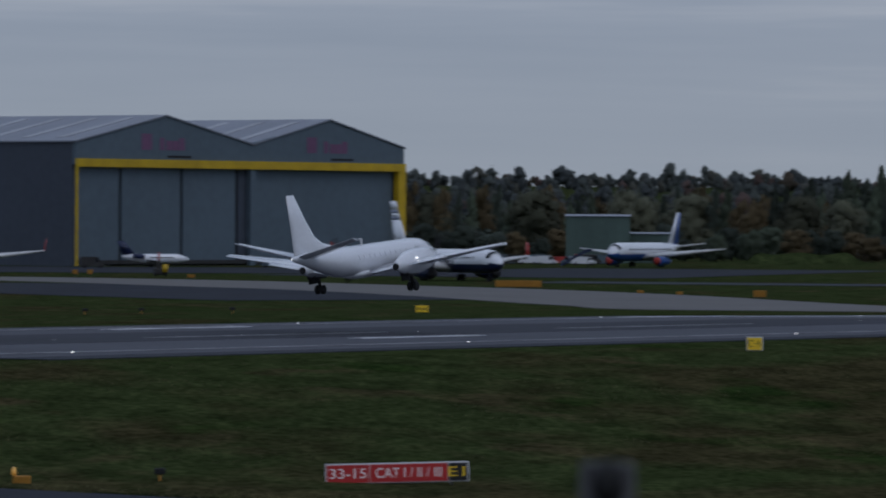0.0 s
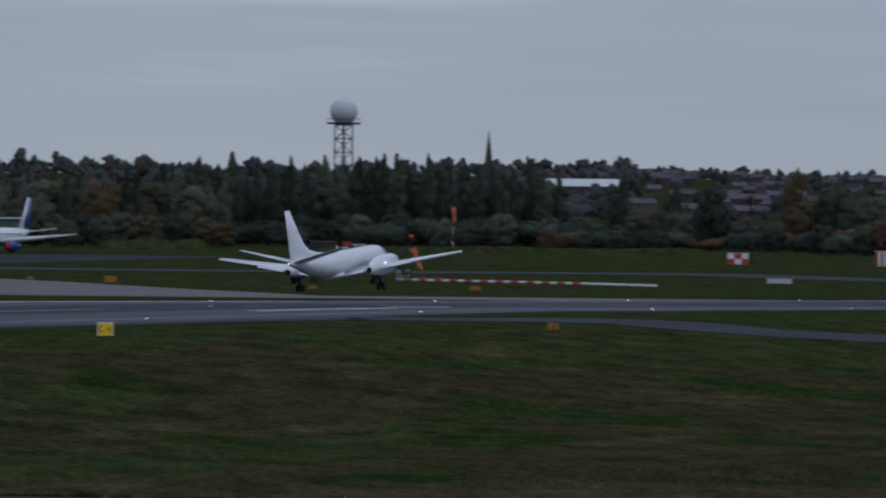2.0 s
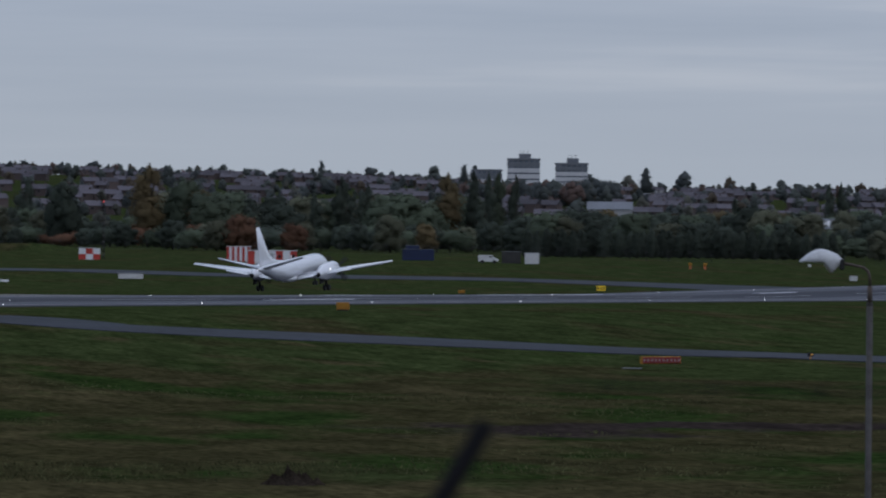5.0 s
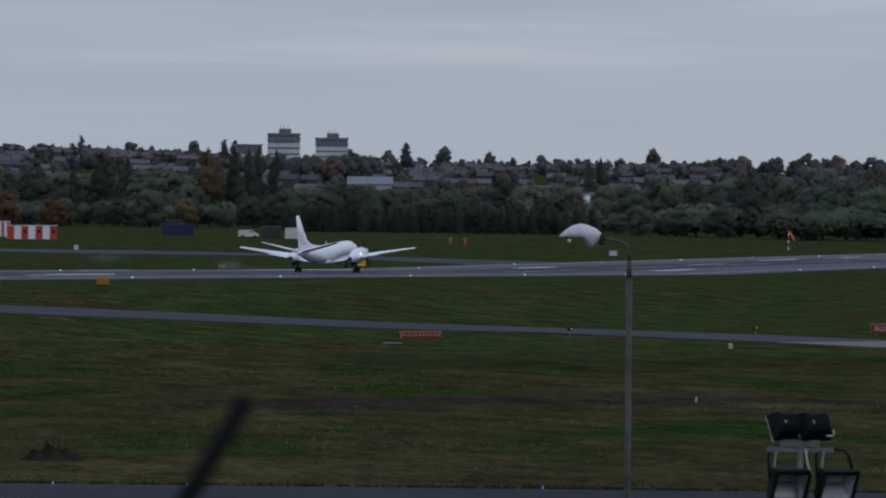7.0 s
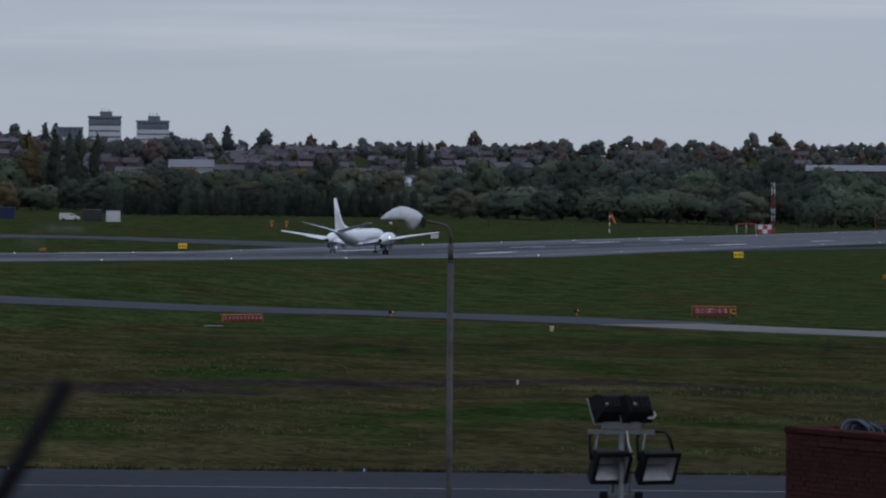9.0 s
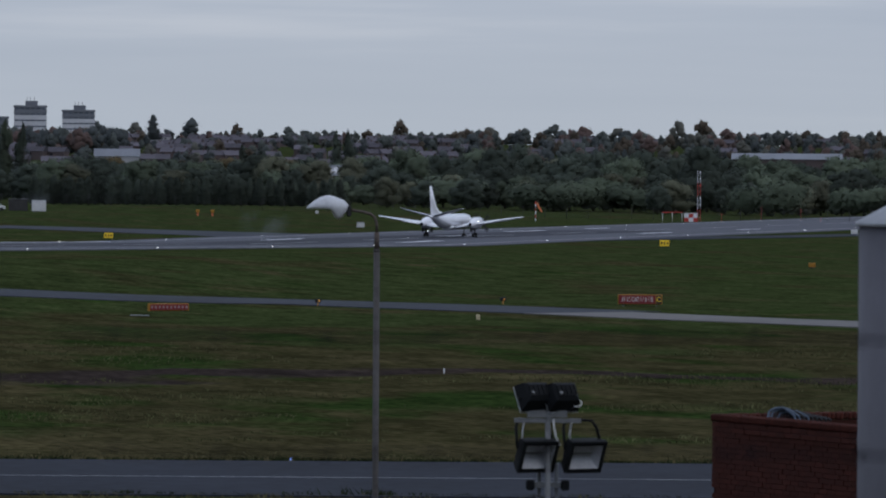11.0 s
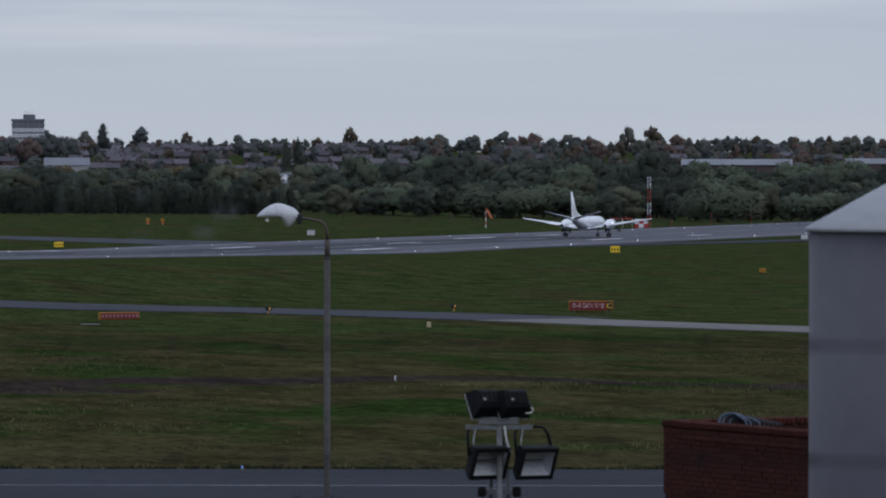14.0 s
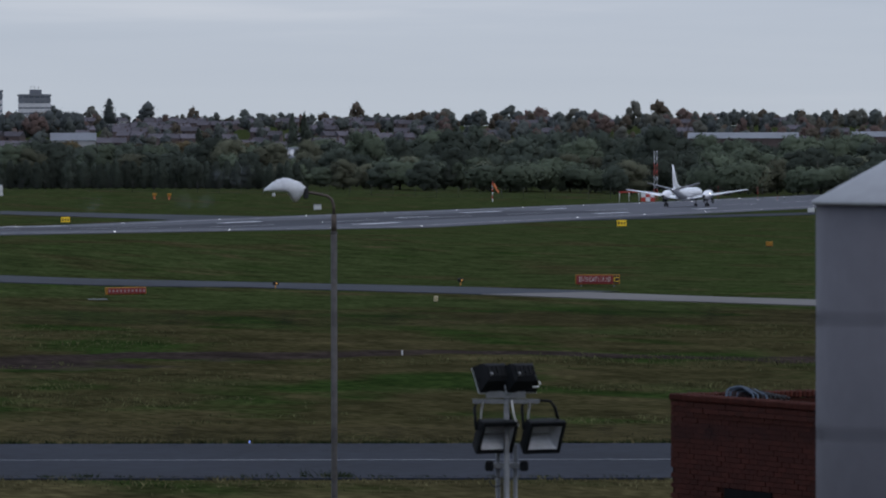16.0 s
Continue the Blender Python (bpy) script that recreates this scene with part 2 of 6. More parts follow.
# hillside leaf colours, greyed and lightened: distance haze put into the base colour
HAZED_LEAF = {
    "green": leaf_mat("hazed_green_leaves", (0.094, 0.106, 0.098), 0.2),
    "dark": leaf_mat("hazed_dark_leaves", (0.074, 0.084, 0.084), 0.2),
    "olive": leaf_mat("hazed_olive_leaves", (0.104, 0.104, 0.088), 0.2),
    "gold": leaf_mat("hazed_yellow_leaves", (0.120, 0.098, 0.074), 0.2),
    "rust": leaf_mat("hazed_rust_leaves", (0.120, 0.084, 0.074), 0.2),
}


# ---- building helpers ----
HEAD = 34.25
SH, CH = math.sin(radians(HEAD)), math.cos(radians(HEAD))


def polar(az, d):
    return d * math.sin(radians(az)), d * math.cos(radians(az))


def runway_xy(s, p):
    """s metres along the runway's line, p metres across it from the viewing deck."""
    return s * SH - p * CH, s * CH + p * SH


def smooth(t):
    t = min(1.0, max(0.0, t))
    return t * t * (3 - 2 * t)


def ground_z(x, y):
    s, p = x * SH + y * CH, -x * CH + y * SH
    crest = 2.6 - 3.0 * min(1, max(0, (s - 400) / 310)) - 0.35 * min(1, max(0, (s - 760) / 300))
    w, q = smooth((p - 120) / 70), smooth((p - 270) / 120)
    z = crest * w * (1 - q) + 1.0 * q
    d = math.hypot(x, y)
    if d > 1500 and y > 0:
        az = math.degrees(math.atan2(x, y))
        z += (34.0 + 5.0 * smooth((az - 5) / 3) * (1 - smooth((az - 12) / 3)) - 12.0 * smooth((az - 2) / 14)) * smooth((d - 1450) / 2500)
    return z


def part(name, bm, material, parent=None, label=""):
    """One mesh object from a bmesh, under a thing or part."""
    me = bpy.data.meshes.new(name)
    bm.to_mesh(me)
    bm.free()
    for m in (material if isinstance(material, (list, tuple)) else [material]):
        me.materials.append(m)
    ob = new(name, me)
    if parent is not None:
        ob.parent = parent
    if label:
        ob["label"] = label
    return ob


def shared(name, me, parent, m):
    ob = new(name, me)
    ob.parent = parent
    ob.matrix_basis = m
    return ob


def thing(name, m, label, category, group="", kind=""):
    ob = new(name)
    ob.matrix_basis = m
    return tagged(ob, label, category, group, kind)


def add_box(bm, x0, x1, y0, y1, z0, z1, mi=0, bevel=0.0):
    vs = [bm.verts.new((x, y, z)) for z in (z0, z1) for x, y in ((x0, y0), (x1, y0), (x1, y1), (x0, y1))]
    fs = [bm.faces.new([vs[i] for i in f]) for f in ((3, 2, 1, 0), (4, 5, 6, 7), (0, 1, 5, 4), (1, 2, 6, 5), (2, 3, 7, 6), (3, 0, 4, 7))]
    for f in fs:
        f.material_index = mi
    if bevel:
        bmesh.ops.bevel(bm, geom=list({e for f in fs for e in f.edges}), offset=bevel, segments=1, affect="EDGES")
    return vs


def box(x0, x1, y0, y1, z0, z1, bevel=0.0):
    bm = bmesh.new()
    add_box(bm, x0, x1, y0, y1, z0, z1, 0, bevel)
    return bm


def add_loft(bm, rings, cap=True, mi=0, closed=True, smooth_faces=True):
    """Skin through rings of points."""
    vr = [[bm.verts.new(p) for p in r] for r in rings]
    n = len(vr[0])
    for a, b in zip(vr, vr[1:]):
        for i in range(n if closed else n - 1):
            f = bm.faces.new((a[i], a[(i + 1) % n], b[(i + 1) % n], b[i]))
            f.material_index, f.smooth = mi, smooth_faces
    if cap:
        for r in (vr[0][::-1], vr[-1]):
            f = bm.faces.new(r)
            f.material_index = mi
    return vr


def loft(rings, **kw):
    bm = bmesh.new()
    add_loft(bm, rings, **kw)
    bmesh.ops.recalc_face_normals(bm, faces=bm.faces)
    return bm


def ring_y(y, cx, cz, rx, rz, n=20):
    return [(cx + rx * math.cos(2 * math.pi * i / n), y, cz + rz * math.sin(2 * math.pi * i / n)) for i in range(n)]


def ring_z(z, cx, cy, r, n=12):
    return [(cx + r * math.cos(2 * math.pi * i / n), cy + r * math.sin(2 * math.pi * i / n), z) for i in range(n)]


def tube(points, r, n=8):
    """A round bar along points; r one radius or one for each point."""
    rs = r if isinstance(r, (list, tuple)) else [r] * len(points)
    pts = [Vector(p) for p in points]
    rings = []
    for i, p in enumerate(pts):
        d = (pts[min(i + 1, len(pts) - 1)] - pts[max(i - 1, 0)]).normalized()
        u = d.cross(Vector((0, 0, 1)) if abs(d.z) < 0.95 else Vector((1, 0, 0))).normalized()
        v = d.cross(u)
        rings.append([tuple(p + rs[i] * (u * math.cos(2 * math.pi * k / n) + v * math.sin(2 * math.pi * k / n))) for k in range(n)])
    return loft(rings)


def foil(root, tip, thick_root, thick_tip, up=False):
    """A wing panel from root (y_lead, y_trail, x, z) to tip, with a rounded section; up: an upright fin."""
    rings = []
    for (yl, yt, x, z), th in ((root, thick_root), (tip, thick_tip)):
        c = yl - yt
        prof = [(0, 0), (0.08, 0.6), (0.3, 1), (0.7, 0.55), (1, 0.05), (1, -0.05), (0.7, -0.4), (0.3, -0.7), (0.08, -0.5)]
        rings.append([(x + (th * c * h if up else 0), yl - c * u, z + (0 if up else th * c * h)) for u, h in prof])
    return loft(rings)


def strip(name, line, half, material, lift, label, kind="structure", step=9.0):
    """A paved strip draped on the ground along points (x, y), with thickness."""
    bm = bmesh.new()
    pts = []
    for (a, b) in zip(line, line[1:]):
        n = max(1, int(math.dist(a, b) / step))
        pts += [(a[0] + (b[0] - a[0]) * i / n, a[1] + (b[1] - a[1]) * i / n) for i in range(n)]
    pts.append(line[-1])
    rings = []
    for i, p in enumerate(pts):
        a, b = pts[max(i - 2, 0)], pts[min(i + 2, len(pts) - 1)]
        L = math.dist(a, b)
        nx, ny = -(b[1] - a[1]) / L, (b[0] - a[0]) / L
        row = []
        m = max(2, int(2 * half / 8) + 1)
        for j in range(m + 1):
            o = -half + 2 * half * j / m
            x, y = p[0] + nx * o, p[1] + ny * o
            row.append((x, y, ground_z(x, y) + lift))
        rings.append([(row[0][0], row[0][1], row[0][2] - 0.25)] + row + [(row[-1][0], row[-1][1], row[-1][2] - 0.25)])
    add_loft(bm, rings, cap=False, closed=False, smooth_faces=False)
    bmesh.ops.recalc_face_normals(bm, faces=bm.faces)
    ob = part(name, bm, material)
    return tagged(ob, label, "pavement", kind=kind)


def curve_pts(knots, n=60):
    """A smooth line through knots (x, y)."""
    out = []
    k = [knots[0]] + list(knots) + [knots[-1]]
    for i in range(1, len(k) - 2):
        p0, p1, p2, p3 = (np.array(k[j], float) for j in (i - 1, i, i + 1, i + 2))
        for t in np.linspace(0, 1, max(2, n // (len(knots) - 1)), endpoint=False):
            out.append(tuple(0.5 * (2 * p1 + (p2 - p0) * t + (2 * p0 - 5 * p1 + 4 * p2 - p3) * t * t + (3 * p1 - p0 - 3 * p2 + p3) * t ** 3)))
    out.append(tuple(knots[-1]))
    return out


# ---- ground ----
def build_ground():
    bm = bmesh.new()
    azs = [-9 + 0.4 * i for i in range(91)] + list(range(33, 350, 6))
    ds = [8.0 * i for i in range(1, 180)] + [1440 + 60.0 * i for i in range(0, 56)]
    rows = []
    for d in ds:
        rows.append([(*polar(a, d), ground_z(*polar(a, d))) for a in azs])
    vr = add_loft(bm, rows, cap=False)
    c = bm.verts.new((0, 0, 0))
    for i in range(len(azs)):
        bm.faces.new((c, vr[0][i], vr[0][(i + 1) % len(azs)]))
    bmesh.ops.recalc_face_normals(bm, faces=bm.faces)
    if sum(f.normal.z for f in list(bm.faces)[:50]) < 0:
        bmesh.ops.reverse_faces(bm, faces=bm.faces)
    tagged(part("ground", bm, GRASS), "dull green and brown autumn airfield grass, uneven and patchy", "grass", kind="structure")


build_ground()
RW0, RW1 = 201.0, 256.0
mid = (RW0 + RW1) / 2
strip("runway", [runway_xy(-500, mid), runway_xy(1700, mid)], (RW1 - RW0) / 2, RUNWAY, 0.06, "long grey asphalt runway with worn white markings")
strip("runway_touchdown_lane", [runway_xy(-400, 231), runway_xy(900, 231)], 9.0, RUBBER, 0.075, "dark tyre-rubbed middle lane of the runway")
strip("taxiway_near", [(-150, 247.9), (330, 85.9)], 10.2, ASPHALT, 0.06, "narrow grey asphalt taxiway below the bank")
strip("taxiway_crossing", curve_pts([runway_xy(250, 203), polar(4.5, 408), polar(6.5, 412), polar(8.5, 416), polar(10, 406), polar(13.6, 414), polar(15.2, 416), polar(16.7, 419), polar(18, 411), polar(19.7, 397)]), 6.0, ASPHALT_WORN, 0.05, "curving grey asphalt taxiway leaving the runway")
strip("taxiway_crossing_end", curve_pts([polar(19.5, 396), polar(20.9, 383), polar(22.3, 373), polar(26, 346)]), 4.6, CONCRETE, 0.06, "pale concrete end of the crossing taxiway")
strip("taxiway_exit", curve_pts([runway_xy(770, 208), runway_xy(850, 189), runway_xy(930, 176), runway_xy(1150, 150)]), 6.5, ASPHALT, 0.05, "dark asphalt exit taxiway at the runway's far end")
strip("taxiway_far", curve_pts([polar(1.0, 900), polar(4.5, 880), polar(9, 885), polar(11, 870), polar(13.9, 890), polar(16.0, 850), runway_xy(760, 235)]), 13.0, ASPHALT_WORN, 0.05, "far grey parallel taxiway beyond the runway")
strip("apron_taxi_lane", curve_pts([polar(-12, 850), polar(-4.5, 812), polar(-1.8, 735), polar(0.3, 690)]), 34.0, ASPHALT, 0.045, "dark asphalt apron lane below the hangar")
strip("taxiway_link", curve_pts([polar(-12, 1010), polar(-4.5, 912), polar(-1.3, 820), polar(0, 778), polar(1.3, 722), polar(2.9, 648), polar(4.5, 590), runway_xy(560, 240)]), 20.0, CONCRETE, 0.058, "pale concrete link taxiway sweeping onto the runway")
strip("hangar_apron", [polar(-9, 1130), polar(-4, 1085), polar(0.6, 1090)], 62.0, ASPHALT, 0.042, "grey asphalt apron before the hangar")
strip("apron", [polar(-0.3, 1080), polar(3.5, 1060)], 95.0, ASPHALT, 0.04, "grey asphalt aircraft apron")


# ---- airliner that lands ----
# pale reflection on the cabin windows is put into their base colour
CABINGLASS = mat("cabin_glass_painted_reflection", (0.66, 0.67, 0.71), 0.2, vary=0.2)


def wheel(parent, x, y, r, w):
    rings = [[(x + o, y + k * r * math.cos(2 * math.pi * i / 14), r + k * r * math.sin(2 * math.pi * i / 14)) for i in range(14)]
             for o, k in ((-w / 2, 0.6), (-w / 2, 0.9), (-w / 4, 1), (w / 4, 1), (w / 2, 0.9), (w / 2, 0.6))]
    return part("wheel", loft(rings), DARK, parent, "black rubber tyre")


def build_turboprop():
    th = thing("turboprop_airliner", Matrix(), "white twin-turboprop airliner with wheels down", "airplane")
    cz = 2.33
    sec = [(10.6, 0.06, 2.0), (10.35, 0.30, 2.02), (9.75, 0.60, 2.1), (8.95, 0.85, 2.2), (8.1, 1.02, 2.28), (6.9, 1.06, cz), (2, 1.07, cz), (-2.8, 1.07, cz), (-4.6, 1.02, 2.42), (-6.8, 0.76, 2.66), (-9.0, 0.42, 2.94), (-10.4, 0.2, 3.05), (-10.75, 0.07, 3.08)]
    part("fuselage", loft([ring_y(y, 0, z, r, r, 24) for y, r, z in sec]), WHITE, th, "glossy white fuselage")
    # cockpit glazing, cabin windows and door outlines
    bm = bmesh.new()
    add_loft(bm, [[(k * math.cos(a), y, z + k * math.sin(a)) for a in np.linspace(radians(28), radians(152), 10)] for y, k, z in ((8.15, 1.03, 2.28), (8.95, 0.865, 2.2))], cap=False, closed=False)
    part("cockpit_window", bm, GLASS_DARK, th, "dark cockpit glazing")
    wm = bmesh.new()
    add_box(wm, -0.015, 0.015, -0.11, 0.11, -0.15, 0.15, 0, 0.01)
    me = bpy.data.meshes.new("cabin_window")
    wm.to_mesh(me)
    wm.free()
    me.materials.append(CABINGLASS)
    for side in (-1, 1):
        for i in range(11):
            shared("cabin_window", me, th, Matrix.Translation((side * 1.04, 5.3 - 0.80 * i, 2.63)) @ Matrix.Rotation(-side * 0.28, 4, "Y"))
        part("wing", foil((1.35, -1.55, side * 0.7, 1.42), (0.62, -0.40, side * 10.9, 2.98), 0.15, 0.11), WHITE, th)
        # lowered flaps, inboard and outboard of the nacelle
        for xa, xb, ca, cb in ((1.15, 3.0, 1.0, 0.9), (4.4, 6.9, 0.8, 0.62)):
            rings = []
            for xx, c in ((xa, ca), (xb, cb)):
                zw, ye = 1.42 + (xx - 0.7) * 0.1527, -1.5 + (xx - 0.7) * 0.0998
                rings.append([(side * xx, ye - c * u, zw + w - 0.10 * c * u) for u, w in ((0, 0.0), (0.12, 0.09), (0.5, 0.08), (1, 0.01), (1, -0.01), (0.5, -0.05), (0.12, -0.07))])
            part("flap", loft(rings), WHITE, th, "lowered white flap")
        part("tailplane", foil((-7.9, -9.45, side * 0.25, 3.0), (-9.2, -9.8, side * 4.7, 4.22), 0.12, 0.10), WHITE, th)
        # elevators held up in the flare
        rings = []
        for xx, ye, c, zz in ((0.3, -9.47, 0.85, 3.0), (4.6, -9.81, 0.5, 4.19)):
            rings.append([(side * xx, ye - c * u, zz + w + 0.26 * c * u) for u, w in ((0, 0.06), (0.5, 0.05), (1, 0.012), (1, -0.012), (0.5, -0.05), (0, -0.06))])
        part("elevator", loft(rings, smooth_faces=False), WHITE, th, "raised elevator")
        nac = part("engine_nacelle", loft([ring_y(y, side * 3.68, z, rx, rz, 18) for y, rx, rz, z in ((3.25, 0.36, 0.36, 2.25), (3.0, 0.52, 0.60, 2.2), (2.0, 0.68, 0.84, 2.12), (0.4, 0.70, 0.92, 2.02), (-1.0, 0.62, 0.80, 1.98), (-2.0, 0.36, 0.44, 1.90), (-2.4, 0.23, 0.26, 1.84))]), WHITE, th, "white engine nacelle")
        part("exhaust", loft([ring_y(-2.38, side * 3.68, 1.84, 0.22, 0.25, 14), ring_y(-2.52, side * 3.68, 1.84, 0.21, 0.24, 14)]), DARK, nac, "black exhaust outlet")
        part("spinner", loft([ring_y(y, side * 3.68, 2.15, r, r, 14) for y, r in ((3.25, 0.30), (3.5, 0.26), (3.75, 0.15), (3.88, 0.03))]), WHITE, nac)
        gear = part("main_gear_leg", tube([(side * 3.68, -0.25, 1.5), (side * 3.68, 0, 0.42)], [0.16, 0.11]), DARKSTEEL, th, "dark landing gear strut")
        part("gear_door", box(side * 3.68 - 0.50, side * 3.68 - 0.46, -0.75, 0.55, 0.75, 1.45), DARK, gear)
        part("gear_bay", box(side * 3.68 - 0.30, side * 3.68 + 0.30, -1.3, 0.4, 1.12, 1.5), DARK, gear, "dark open wheel bay")
        wheel(gear, side * 3.68 - 0.22, 0, 0.33, 0.24)
        wheel(gear, side * 3.68 + 0.22, 0, 0.33, 0.24)
        part("wingtip_light", box(side * 10.7 - 0.05, side * 10.7 + 0.05, 0.0, 0.3, 2.93, 3.01), OFFWHITE, th)
    nose = part("nose_gear_leg", tube([(0, 7.2, 1.3), (0, 7.14, 0.3)], [0.09, 0.06]), DARKSTEEL, th)
    for o in (-0.16, 0.16):
        wheel(nose, o, 7.14, 0.24, 0.16)
    part("landing_light", loft([ring_y(-0.35, 4.34, 2.32, 0.05, 0.05, 10), ring_y(-0.55, 4.34, 2.32, 0.035, 0.035, 10)]), LAMPWHITE, th, "bright lit landing light")
    part("tail_light", loft([ring_y(-10.75, 0, 3.08, 0.035, 0.035, 10), ring_y(-10.82, 0, 3.08, 0.02, 0.02, 10)]), LAMPWHITE, th, "small lit white tail light")
    # fin running down into a long dorsal fillet
    rings = []
    for z, lead, trail, half in ((3.0, -1.2, -10.3, 0.10), (3.42, -2.4, -10.36, 0.12), (3.62, -4.6, -10.4, 0.13), (3.92, -6.2, -10.45, 0.14), (4.4, -7.2, -10.5, 0.15), (5.5, -8.3, -10.68, 0.13), (7.45, -9.95, -11.0, 0.08)):
        c = lead - trail
        rings.append([(half * k, lead - c * u, z) for u, k in ((0, 0), (0.12, 0.7), (0.4, 1), (0.8, 0.5), (1, 0.08), (1, -0.08), (0.8, -0.5), (0.4, -1), (0.12, -0.7))])
    part("fin", loft(rings), WHITE, th, "tall white tail fin with a long dorsal fillet")
    part("belly_fairing", loft([ring_y(y, 0, 1.42, rx, rz, 18) for y, rx, rz in ((2.6, 0.5, 0.15), (1.6, 0.98, 0.34), (-1.8, 0.98, 0.36), (-3.2, 0.4, 0.15))]), WHITE, th)
    part("aerial", box(-0.02, 0.02, -0.5, -0.2, 3.4, 3.8), OFFWHITE, th)
    props = []
    for side in (-1, 1):
        bm = bmesh.new()
        for k in range(4):
            a = k * math.pi / 2
            ca, sa = math.cos(a), math.sin(a)
            rings = []
            for r, c, tw in ((0.2, 0.12, 0.9), (0.7, 0.2, 0.7), (1.3, 0.2, 0.45), (1.65, 0.12, 0.35)):
                pr = []
                for u, v in ((-1, 0), (0, 0.12), (1, 0), (0, -0.12)):
                    w, yy = c * (u * math.cos(tw) - v * math.sin(tw)), c * (u * math.sin(tw) + v * math.cos(tw))
                    pr.append((r * ca - w * sa, yy, r * sa + w * ca))
                rings.append(pr)
            add_loft(bm, rings)
        bmesh.ops.recalc_face_normals(bm, faces=bm.faces)
        p = part("propeller", bm, DARK, th, "dark spinning four-bladed propeller")
        p.location = (side * 3.68, 3.42, 2.15)
        props.append((p, side))
    return th, props


turboprop, propellers = build_turboprop()


# ---- hangar ----
def build_hangar():
    ax, ay = polar(-3.72, 1166)
    bx, by = polar(-0.40, 1246)
    W = math.dist((ax, ay), (bx, by))
    turn = math.degrees(math.atan2(by - ay, bx - ax))
    h = thing("aircraft_hangar", pose(ax, ay, 1.0, 0, 0, turn), "large grey twin-gabled steel aircraft hangar with yellow door surround", "hangar")
    eave, peak, depth = 25.5, 31.3, 95.0
    half = 0.522 * W
    # gable front above the doors, butted on the side walls
    bm = bmesh.new()
    prof = [(0, 21.0), (0, eave), (half / 2, peak), (half, eave + 0.6), ((half + W) / 2, peak), (W, eave), (W, 21.0)]
    add_loft(bm, [[(x, 0.0, z) for x, z in prof], [(x, 0.9, z) for x, z in prof]], smooth_faces=False)
    bmesh.ops.recalc_face_normals(bm, faces=bm.faces)
    part("gable_front", bm, CLADDING, h)
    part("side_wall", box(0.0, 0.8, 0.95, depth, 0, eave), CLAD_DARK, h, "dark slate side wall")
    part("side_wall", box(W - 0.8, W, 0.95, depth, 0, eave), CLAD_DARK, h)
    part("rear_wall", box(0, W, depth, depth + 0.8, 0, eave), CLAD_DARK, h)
    part("hangar_floor", box(0.8, W - 0.8, 1, depth, -0.2, 0.02), CONCRETE, h)
    for i in range(2):
        x0, x1 = (0, half) if i == 0 else (half, W)
        for a, b, za, zb in ((x0 - 0.4, (x0 + x1) / 2, eave, peak), ((x0 + x1) / 2, x1 + 0.4, peak, eave)):
            bm = bmesh.new()
            add_loft(bm, [[(a, y, za + 0.05), (b, y, zb + 0.05), (b, y, zb + 0.35), (a, y, za + 0.35)] for y in (-0.3, depth + 0.8)], smooth_faces=False)
            bmesh.ops.recalc_face_normals(bm, faces=bm.faces)
            roof = part("roof", bm, ROOFGREY, h, "pale grey profiled sheet roof")
            for k in range(9):
                y = 6 + k * 10
                bm = bmesh.new()
                m = (b - a) * 0.12
                za2, zb2 = za + (zb - za) * 0.12, za + (zb - za) * 0.88
                add_loft(bm, [[(a + m, yy, za2 + 0.36), (b - m, yy, zb2 + 0.36), (b - m, yy, zb2 + 0.46), (a + m, yy, za2 + 0.46)] for yy in (y, y + 2.2)], smooth_faces=False)
                part("rooflight", bm, ROOFLIGHT, roof, "translucent pale rooflight strip")
    part("door_beam", box(-0.15, W + 0.15, -0.55, -0.02, 20.5, 22.2), YELLOW, h, "yellow lintel beam")
    part("door_post", box(-0.15, 0.28, -0.5, -0.05, 0, 20.5), YELLOW, h, "yellow door post")
    part("door_post", box(W - 2.4, W + 0.15, -0.5, 0.9, 0, 20.5), YELLOW, h, "broad yellow door post")
    part("centre_post", box(half - 0.9, half + 0.9, -0.3, 0.9, 0, 20.5), CLADDING, h)
    # sliding door leaves standing one behind another
    edges = [0.3, 0.265 * half, 0.610 * half, half - 4.0, half - 1.0]
    for i, (a, b) in enumerate(zip(edges, edges[1:])):
        off = 1.0
        # last leaf: dark cladding gives the shade of the wide gap at the post
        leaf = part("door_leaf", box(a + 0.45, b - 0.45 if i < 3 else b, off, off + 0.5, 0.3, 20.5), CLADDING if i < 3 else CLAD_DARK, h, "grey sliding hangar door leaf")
        part("door_gap", box(b - 0.7, b + 0.7, off + 0.6, off + 0.8, 0.3, 20.5), DARKSTEEL, leaf, "dark gap between leaves")
    part("door_leaf", box(half + 1.8, W - 2.5, 1.2, 1.7, 0.3, 20.5), CLADDING, h, "grey sliding hangar door leaf")
    for x0, x1 in ((1.3, half - 1), (half + 1, W - 2.5)):
        part("door_rail", box(x0, x1, 0.6, 0.98, 0.4, 1.2), DARKSTEEL, h, "dark door foot rail")
    # lettering on the gables is a mark: plain bars
    for cx in (half * 0.50, (half + W) / 2):
        for k, (o, w, hh) in enumerate(((-6.0, 3.2, 3.4), (-1.2, 1.4, 2.6), (1.0, 1.8, 2.0), (3.0, 1.8, 2.0), (5.0, 1.8, 2.6))):
            part("sign_bar", box(cx + o - w / 2, cx + o + w / 2, -0.06, -0.003, 24.2, 24.2 + hh), SIGNFADE, h, "faded magenta sign lettering bar")
        part("sign_bar", box(cx + 0.5, cx + 8, -0.06, -0.003, 22.6, 23.1), DARK, h)


